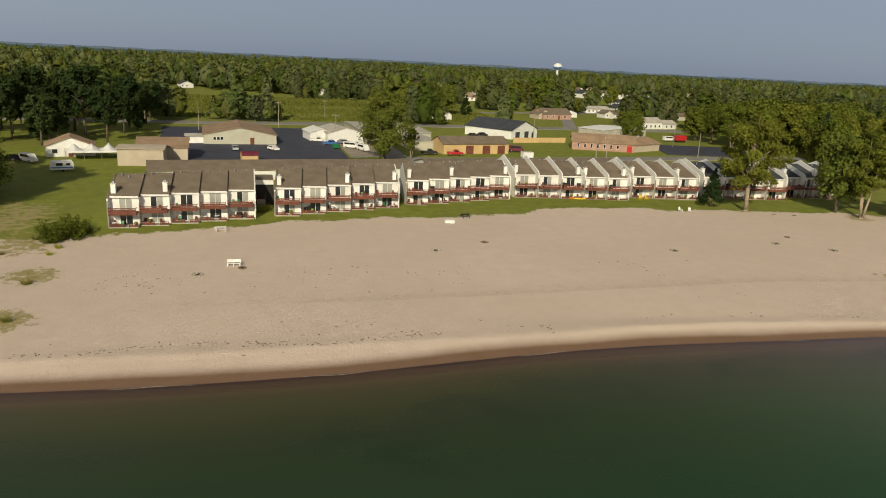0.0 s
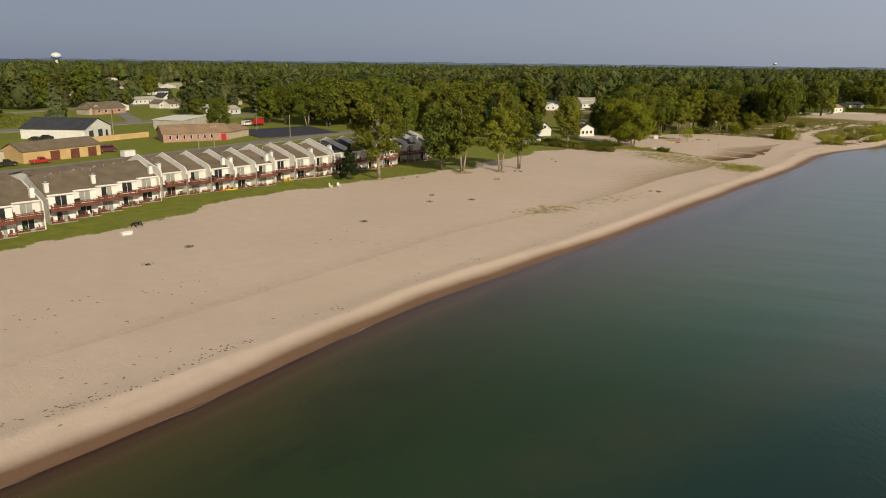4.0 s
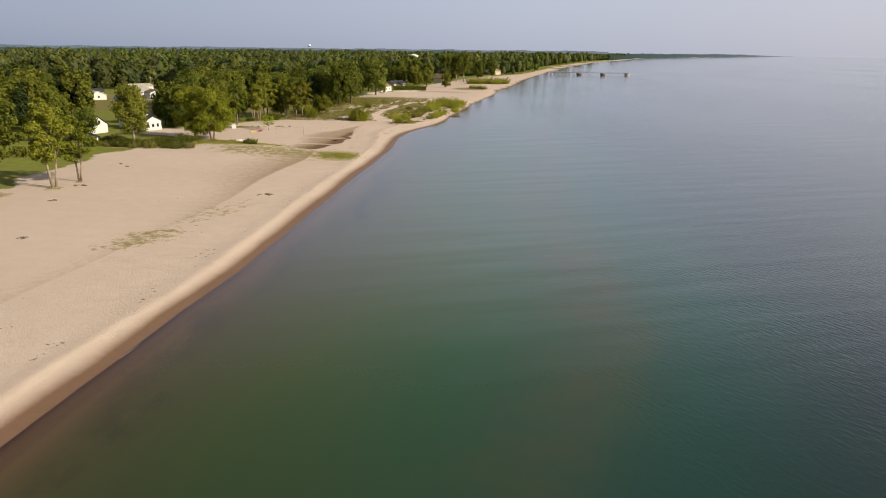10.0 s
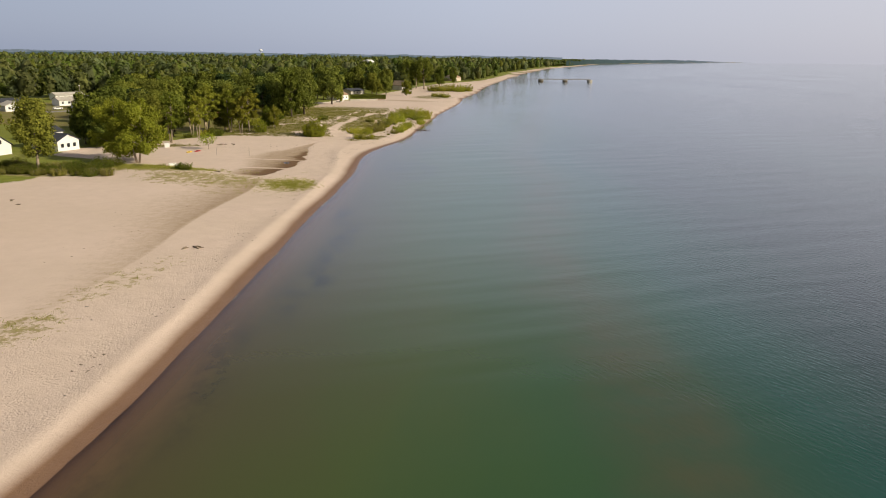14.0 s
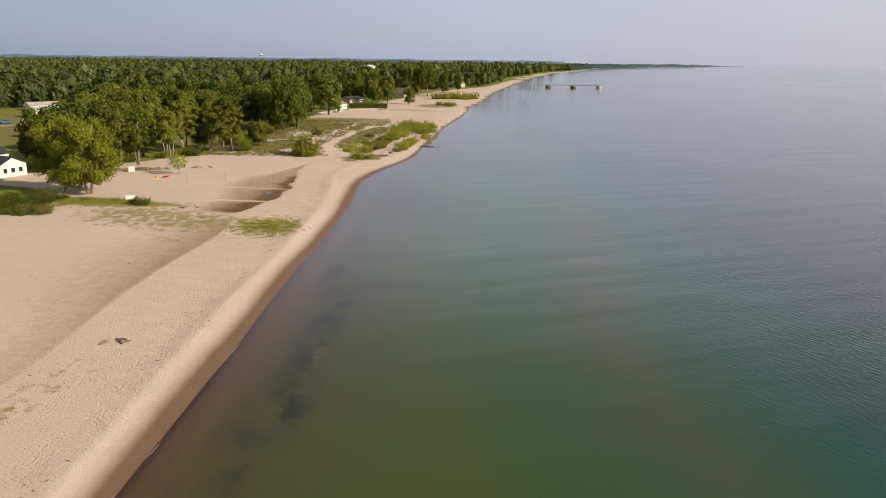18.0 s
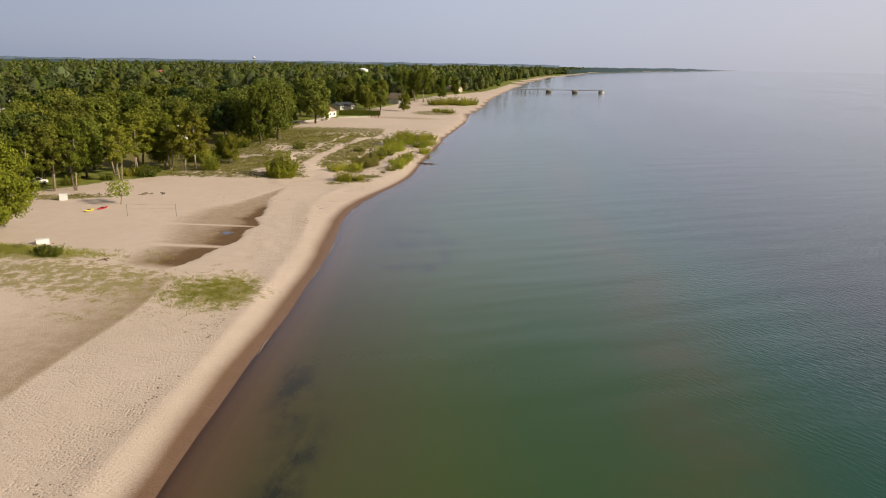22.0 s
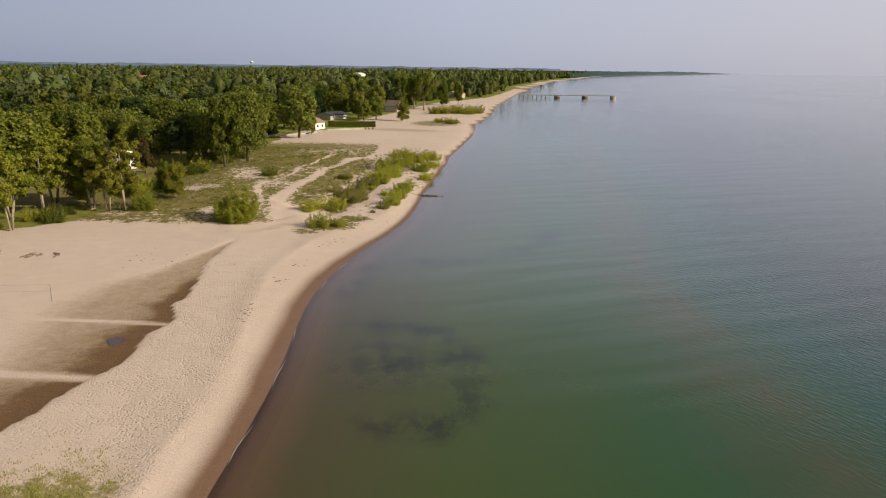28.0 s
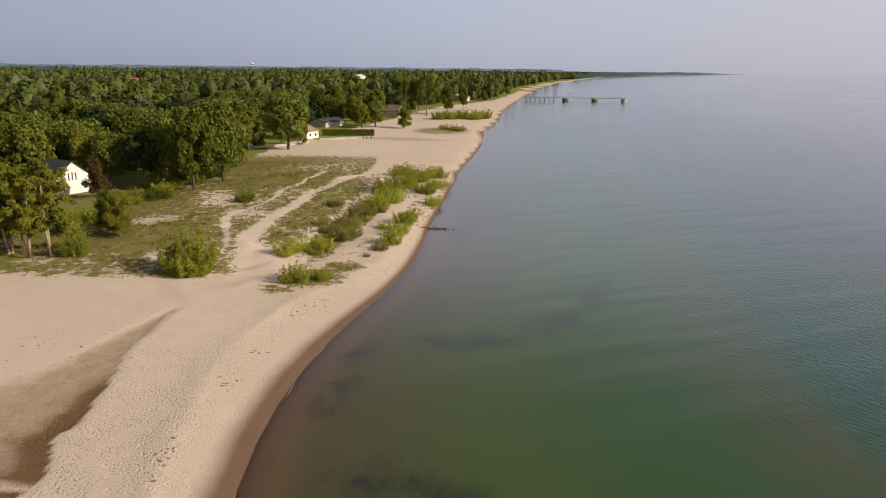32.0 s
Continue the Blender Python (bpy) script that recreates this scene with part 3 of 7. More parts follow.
    # dampness
    wet = 1 - smooth(0.0, 0.92, d / np.minimum(wide_face, along(y, (120, 4.6), (205, 4.2), (240, 5.0), (265, 4.5), (290, 2.6), (320, 1.8))) + 0.05 * wave(x, y, 5.2) + 0.02 * wave(x, y, 1.9))
    bars = np.exp(-((y - 219.7 + 0.08 * (x + 84)) / 0.75) ** 2) + 0.9 * np.exp(-((y - 235.6 + 0.05 * (x + 84)) / 0.45) ** 2)
    damp = 0 * wet
    damp = np.maximum(damp, (0.54 + 0.08 * np.clip(u, 0, 1) + 0.42 * core) * basin * (1 - np.clip(bars, 0, 1)))
    old = shore(y) - 19 + 1.5 * wave(x, y, 14.0)
    back_shade = np.exp(-np.clip(old - x, 0, 99) / along(y, (100, 6.0), (170, 14.0))) * smooth(-0.6, 0.6, old - x) * smooth(-60, 20, y) * (1 - smooth(196, 206, y))
    damp = np.maximum(damp, (0.36 + 0.30 * smooth(110, 180, y)) * back_shade)
    damp = np.maximum(damp, 0.5 * inside(x, y, -62, 500, 22, 9, -10, 0.8))
    trod = np.clip(0.7 * smooth(4, 8, d) * (1 - smooth(16, 24, d)) + 0.7 * np.exp(-((x - lip + 1.6) / 2.2) ** 2) + 0.15, 0, 1) * np.clip(0.7 + 0.5 * wave(x, y, 13.0, 2), 0, 1) * along(y, (60, 0.35), (140, 1.0))
    return z, grass, dune, wet, np.clip(trod, 0, 1), damp


def ground_z(x, y):
    return float(lay(np.array([float(x)]), np.array([float(y)]))[0][0])


def lines(*spans):
    out = []
    for a, b, step in spans:
        out += list(np.arange(a, b, step))
    return np.array(out + [spans[-1][1]])


def build_ground():
    xs = lines((-4950, -1000, 200), (-1000, -300, 40), (-300, -164, 6), (-164, -110, 1.6), (-110, -93, 1.0), (-93, -56, 0.55), (-56, -44, 0.9), (-44, -30, 2.5), (-30, 60, 5), (60, 400, 25), (400, 2400, 100))
    ys = lines((-2000, -400, 100), (-400, -70, 10), (-70, 205, 1.5), (205, 285, 0.7), (285, 310, 1.2), (310, 440, 1.7), (440, 900, 5), (900, 1500, 15), (1500, 4950, 60))
    gx, gy = np.meshgrid(xs, ys)
    z, grass, dune, wet, trod, damp = lay(gx.ravel(), gy.ravel())
    nx, ny = len(xs), len(ys)
    i = np.arange(nx * ny).reshape(ny, nx)
    quads = np.stack([i[:-1, :-1], i[:-1, 1:], i[1:, 1:], i[1:, :-1]], -1).reshape(-1, 4)
    me = bpy.data.meshes.new("ground")
    me.from_pydata(np.stack([gx.ravel(), gy.ravel(), z], -1).tolist(), [], quads.tolist())
    for name, v in (("grass", grass), ("dune", dune), ("wet", wet), ("trod", trod), ("damp", damp)):
        me.attributes.new(name, 'FLOAT', 'POINT').data.foreach_set("value", v.astype(np.float32))
    me.polygons.foreach_set("use_smooth", [True] * len(me.polygons))
    me.materials.append(M["ground"])
    tagged(new("ground", me), "pale sand beach running back to mown lawns and dunes", "ground", kind="structure")


def build_water():
    xs = lines((-90, -20, 1.5), (-20, 60, 4), (60, 400, 20), (400, 4950, 90))
    ys = lines((-2500, -400, 150), (-400, -80, 20), (-80, 440, 2.5), (440, 1000, 10), (1000, 4950, 50))
    gx, gy = np.meshgrid(xs, ys)
    x, y = gx.ravel(), gy.ravel()
    d = x - shore(y)
    ridge = along(y, (-400, -42), (15, -36), (40, -29), (70, -18), (100, -18), (143, -22), (210, -12.5), (260, -14), (330, -2), (420, 12), (1000, 110))
    # depth grows faster to the south, which also darkens the colour there
    depth = np.clip(d / 85.0 * along(y, (-60, 1.9), (0, 1.6), (40, 1.2), (80, 1.0)), 0, 0.74 + 0.2 * smooth(2, 30, x - ridge))
    weed = np.zeros_like(x)
    for cx, cy, rx, ry, turn in ((-50.5, 237.5, 5, 2.6, 0), (-46, 235, 3.4, 2.6, -35), (-42.8, 228, 2.6, 5.5, 15), (-41.8, 219, 2.4, 5, 0), (-45.5, 212, 3.6, 2.6, 20), (-49.5, 212, 3, 2, 0), (-50, 226, 6, 6, 30),
                                 (-45, 267, 5, 2.0, 4), (-39.5, 268.3, 4.5, 2.2, 12), (-34.5, 271.3, 4, 2.2, 30), (-29.6, 276.5, 3.6, 2.4, 48), (-25.2, 283.6, 2.4, 4.6, -28), (-22.3, 290, 1.8, 4, -20),
                                 (-55.7, 264, 1.6, 5, -12), (-57.3, 254, 1.6, 6, -8),
                                 (-55.2, 152, 1.9, 9, -6), (-55.4, 142, 1.9, 9, 0), (-55.6, 130, 1.9, 8, 4), (-57.9, 119, 1.8, 8, 8), (-57.2, 167, 1.6, 7, 6), (-61, 100, 1.8, 14, 4), (-64.2, 57.5, 1.7, 8, 8),
                                 (-62.5, 44, 2.2, 9, -8), (-60.4, 31.5, 2.4, 8, -12), (-57, 20, 3.2, 8, -20), (-53, 10, 4, 8, -25), (-63, 74, 1.6, 10, 4), (-61.2, 50.3, 2.5, 6, 0)):
        weed = np.maximum(weed, (0.95 if cy > 120 else 0.6 if cy > 60 else 0.35) * inside(x, y, cx, cy, rx, ry, turn, 0.6))
    bar = np.exp(-((x - ridge) / np.where(x > ridge, 5.0, 8.0)) ** 2) * (0.55 + 0.45 * smooth(40, 90, y))
    # dark put into the southern water's colour for its weaker sky reflection
    south_dim = 0.55 * smooth(80, 20, y) * smooth(2, 14, d)
    open_water = 0.12 + 0.88 * smooth(-34, 2, x) * smooth(-30, 20, y)
    nx, ny = len(xs), len(ys)
    i = np.arange(nx * ny).reshape(ny, nx)
    quads = np.stack([i[:-1, :-1], i[:-1, 1:], i[1:, 1:], i[1:, :-1]], -1).reshape(-1, 4)
    me = bpy.data.meshes.new("water")
    me.from_pydata(np.stack([x, y, np.full_like(x, WATER)], -1).tolist(), [], quads.tolist())
    for name, v in (("depth", depth), ("weed", np.clip(weed, 0, 1)), ("bar", bar), ("south_dim", south_dim), ("open_water", open_water), ("off", np.clip(d / 8.0, 0, 1)), ("rolling", (0.25 + 0.75 * smooth(20, 110, y)) * (0.15 + 0.85 * smooth(4, 34, d)))):
        me.attributes.new(name, 'FLOAT', 'POINT').data.foreach_set("value", v.astype(np.float32))
    me.materials.append(M["water"])
    tagged(new("water", me), "calm green lake water shading to brown at the edge", "water", kind="structure")


build_ground()
build_water()

# ---- trees ----
def leaves(rng, centres, radii, count, size, flat=0.75, rough=0.55):
    """Many small leaf sprays round the given clump centres: points and faces."""
    centres, radii = np.array(centres), np.array(radii)
    w = radii ** 2 / (radii ** 2).sum()
    pick = rng.choice(len(centres), count, p=w)
    v = rng.normal(size=(count, 3))
    v /= np.linalg.norm(v, axis=1)[:, None]
    r = radii[pick] * (0.25 + 0.9 * rng.random(count) ** 0.7)
    c = centres[pick] + v * r[:, None] * np.array([1, 1, flat])
    mid = centres.mean(0)
    out = (c - mid) / np.maximum(1e-3, np.abs(centres - mid).max(0) + 0.3)
    nrm = 0.55 * v + 0.5 * out + (0, 0, 0.3) + rng.normal(scale=rough, size=(count, 3))
    nrm /= np.linalg.norm(nrm, axis=1)[:, None]
    a = np.cross(nrm, rng.normal(size=(count, 3)))
    a /= np.linalg.norm(a, axis=1)[:, None]
    b = np.cross(nrm, a)
    s = (size * (0.6 + 0.8 * rng.random(count)))[:, None]
    p = np.stack([c - a * s - b * s * 0.5, c + a * s - b * s * 0.5, c + b * s * 1.1], 1).reshape(-1, 3)
    return p, np.arange(count * 3).reshape(-1, 3)


def clump_plan(rng, h, r, base, form):
    """Centres and sizes of the leaf clumps of a crown of height h."""
    cs, rs = [], []
    if form == "sprout":
        stems = 70 if h > 5 else 34
        for k in range(stems):
            ang = k * 2.4 + rng.normal() * 0.4
            root = r * 0.62 * rng.random() ** 0.6
            lean = (0.15 + 0.75 * rng.random()) * (0.35 + root / r)
            tall = h * (0.55 + 0.5 * rng.random()) * (1 - (1.3 if h > 5 else 0.45) * (root / r) ** 1.5)
            for j in range(5):
                t = 0.12 + 0.88 * j / 4
                q = root + lean * r * 0.55 * t
                cs.append((q * math.cos(ang) + rng.normal() * 0.03 * r, q * math.sin(ang) + rng.normal() * 0.03 * r, tall * t * (0.97 if j == 4 else 1)))
                rs.append(r * (0.115 if h > 5 else 0.15) * (1.15 - 0.6 * t) * (0.7 + 0.6 * rng.random()))
        return cs, rs
    if form in ("open", "leafy"):
        for limb in range(17):
            u = (limb + 0.5) / 17
            z0 = base + (h - base) * 0.70 * u
            ang = limb * 2.4 + rng.normal() * 0.3
            reach = r * math.sin(math.pi * (0.24 + 0.62 * u)) ** 0.8 * (0.75 + 0.4 * rng.random())
            for j in range(6):
                t = 0.25 + 0.75 * j / 5
                rise = (h - base) * 0.26 * t * (1.1 - 0.5 * t) - (1 - u) * 1.6 * t * t
                cs.append((reach * t * math.cos(ang) + rng.normal() * 0.45, reach * t * math.sin(ang) + rng.normal() * 0.45, z0 + rise + rng.normal() * 0.4))
                rs.append(r * (0.155 if form == "open" else 0.235) * (0.6 + 0.8 * rng.random()))
        for j in range(7):
            cs.append((rng.normal() * r * 0.13, rng.normal() * r * 0.13, h - (h - base) * 0.045 * j - 0.6))
            rs.append(r * (0.10 + 0.018 * j))
        return cs, rs
    n = {"spread": 44, "round": 42, "column": 34, "cone": 36}[form]
    for k in range(n):
        u = (k + rng.random()) / n
        z = base + (h - base) * (0.08 + 0.86 * u)
        if form == "cone":
            lim, rad = r * (1.02 - u), 0.30 * r * (1.15 - 0.8 * u)
        elif form == "column":
            lim, rad = r * (0.75 * math.sin(math.pi * (0.12 + 0.8 * u)) ** 0.7), r * 0.33
        elif form == "round":
            lim, rad = r * math.sin(math.pi * (0.16 + 0.74 * u)) ** 0.6 * 0.85, r * 0.27
        else:
            lim, rad = r * math.sin(math.pi * (0.22 + 0.66 * u)) ** 0.8 * 0.9, r * 0.23
        ang = k * 2.4 + rng.normal() * 0.4
        d = lim * (0.45 + 0.55 * rng.random() ** 0.5)
        cs.append((d * math.cos(ang), d * math.sin(ang), z))
        rs.append(rad * (0.6 + 0.9 * rng.random()))
    return cs, rs


def make_tree(name, seed, h, r, base, form, count, leaf, leafmat, barkmat, stems=1, trunk=0.3, label="", category="tree"):
    """A tree (or shrub) at the origin: tapered stems and limbs, and a crown of leaf sprays."""
    rng = np.random.default_rng(seed)
    cs, rs = clump_plan(rng, h, r, base, form)
    ob = thing(name, Matrix(), label, category)
    bm = bmesh.new()
    for s in range(stems):
        a = s * math.tau / stems + rng.random()
        foot = Vector((0.25 * (stems > 1) * math.cos(a), 0.25 * (stems > 1) * math.sin(a), -0.3))
        lean = Vector((math.cos(a), math.sin(a), 0)) * (r * (0.22 if stems > 1 else 0.06))
        mid = foot + lean * 0.6 + Vector((rng.normal() * 0.15, rng.normal() * 0.15, max(base, h * 0.25)))
        top = Vector((lean.x * 1.4, lean.y * 1.4, h * 0.86))
        tr = trunk * (0.75 if stems > 1 else 1)
        tube(bm, foot, foot.lerp(mid, 0.12), tr * 1.5, tr * 1.1, 8)
        tube(bm, foot.lerp(mid, 0.12), mid, tr * 1.1, tr * 0.8, 8)
        tube(bm, mid, top, tr * 0.8, tr * 0.12, 6)
        for k, (c, rad) in enumerate(zip(cs, rs)):
            if k % stems == s and k % 3 == 0:
                c = Vector(c)
                u = min(0.85, max(0.05, (c.z - mid.z) / max(0.1, top.z - mid.z) - 0.25))
                tube(bm, mid.lerp(top, u), c, tr * (0.42 - 0.3 * u), tr * 0.06, 4)
    part("trunk", bm, barkmat, ob, smooth=True)
    p, f = leaves(rng, cs, rs, count, leaf, 0.85, 0.8 if form == "sprout" else 0.6)
    floor = 0.05 if form == "sprout" else base * 0.7
    p[:, 2] = np.maximum(p[:, 2], floor + 0.2 * rng.random(len(p)))
    sheet("crown" if form != "sprout" else "foliage", p.tolist(), f.tolist(), leafmat, ob)
    return ob


TREES = {
    "beach_tall": ("leafy_tree", 31, 22, 7.6, 5.2, "open", 15000, 0.235, "leaf", "bark", 1, 0.50),
    "beach_three": ("leafy_tree", 32, 20, 7.0, 5.0, "open", 15000, 0.23, "leaf", "bark", 3, 0.36),
    "beach_slim": ("leafy_tree", 33, 18, 4.4, 5.0, "open", 10000, 0.21, "leaf_edge", "bark", 2, 0.30),
    "beach_willow": ("leafy_tree", 34, 16, 6.4, 1.6, "leafy", 26000, 0.19, "leaf_willow", "bark", 2, 0.36),
    "edge_tree": ("leafy_tree", 38, 16, 6.0, 1.2, "leafy", 18000, 0.19, "leaf_edge", "bark", 3, 0.26),
    "yard_tree": ("leafy_tree", 36, 22, 8.0, 1.4, "leafy", 16000, 0.27, "leaf_dark", "bark_dark", 1, 0.5),
    "olive_bush": ("shrub", 37, 3.0, 3.0, 0.1, "sprout", 4800, 0.078, "leaf_olive", "bark", 3, 0.05),
    "full_bush": ("shrub", 35, 8, 5.0, 0.2, "sprout", 38000, 0.09, "leaf_shrub", "bark", 4, 0.10),
    "cottonwood": ("leafy_tree", 1, 20, 8.2, 6.0, "spread", 6500, 0.38, "leaf", "bark", 1, 0.55),
    "slim": ("leafy_tree", 3, 18, 4.2, 5.5, "column", 7000, 0.29, "leaf", "bark", 2, 0.36),
    "poplar": ("leafy_tree", 5, 17, 4.6, 3.2, "column", 11000, 0.24, "leaf", "bark", 1, 0.34),
    "oak": ("leafy_tree", 6, 17, 6.6, 3.0, "round", 4800, 0.40, "leaf_dark", "bark_dark", 1, 0.42),
    "maple": ("leafy_tree", 7, 16, 5.8, 2.6, "spread", 4600, 0.40, "leaf", "bark_dark", 1, 0.38),
    "spruce": ("spruce_tree", 8, 17, 4.2, 1.6, "cone", 2400, 0.44, "needle", "bark_dark", 1, 0.30),
    "rust_spruce": ("spruce_tree", 39, 12, 3.6, 1.2, "cone", 3200, 0.26, "leaf_rust", "bark_dark", 1, 0.2),
    "pine": ("pine_tree", 9, 19, 5.6, 6.0, "spread", 2600, 0.50, "needle", "bark_dark", 1, 0.34),
    "bush": ("shrub", 11, 3.0, 2.9, 0.1, "sprout", 5600, 0.078, "leaf_shrub", "bark", 3, 0.05),
    "dark_bush": ("shrub", 12, 3.0, 3.2, 0.1, "sprout", 4400, 0.10, "leaf", "bark_dark", 3, 0.05),
    "sapling": ("sapling", 13, 6.0, 2.2, 1.8, "round", 600, 0.17, "leaf_bright", "bark", 1, 0.08),
}
TREE_MADE = {}


def plant(kind, x, y, h, label, width=1.0, turn=None, group="", category=""):
    """Sets one tree of a kind at a place, h metres high."""
    name, seed, h0, *rest = TREES[kind]
    turn = random.random() * 360 if turn is None else turn
    s = h / h0
    m = pose(x, y, ground_z(x, y) - 0.05, 0, 0, turn) @ Matrix.Diagonal((s * width, s * width, s, 1))
    if kind not in TREE_MADE:
        ob = TREE_MADE[kind] = make_tree(name, seed, h0, *rest)
        ob.matrix_basis = m
        ob["first"] = True
    else:
        ob = copy_thing(TREE_MADE[kind], Matrix())
        ob.matrix_basis = m
    cat = category or ("shrub" if "bush" in kind else "tree")
    return tagged(ob, label, cat, group)


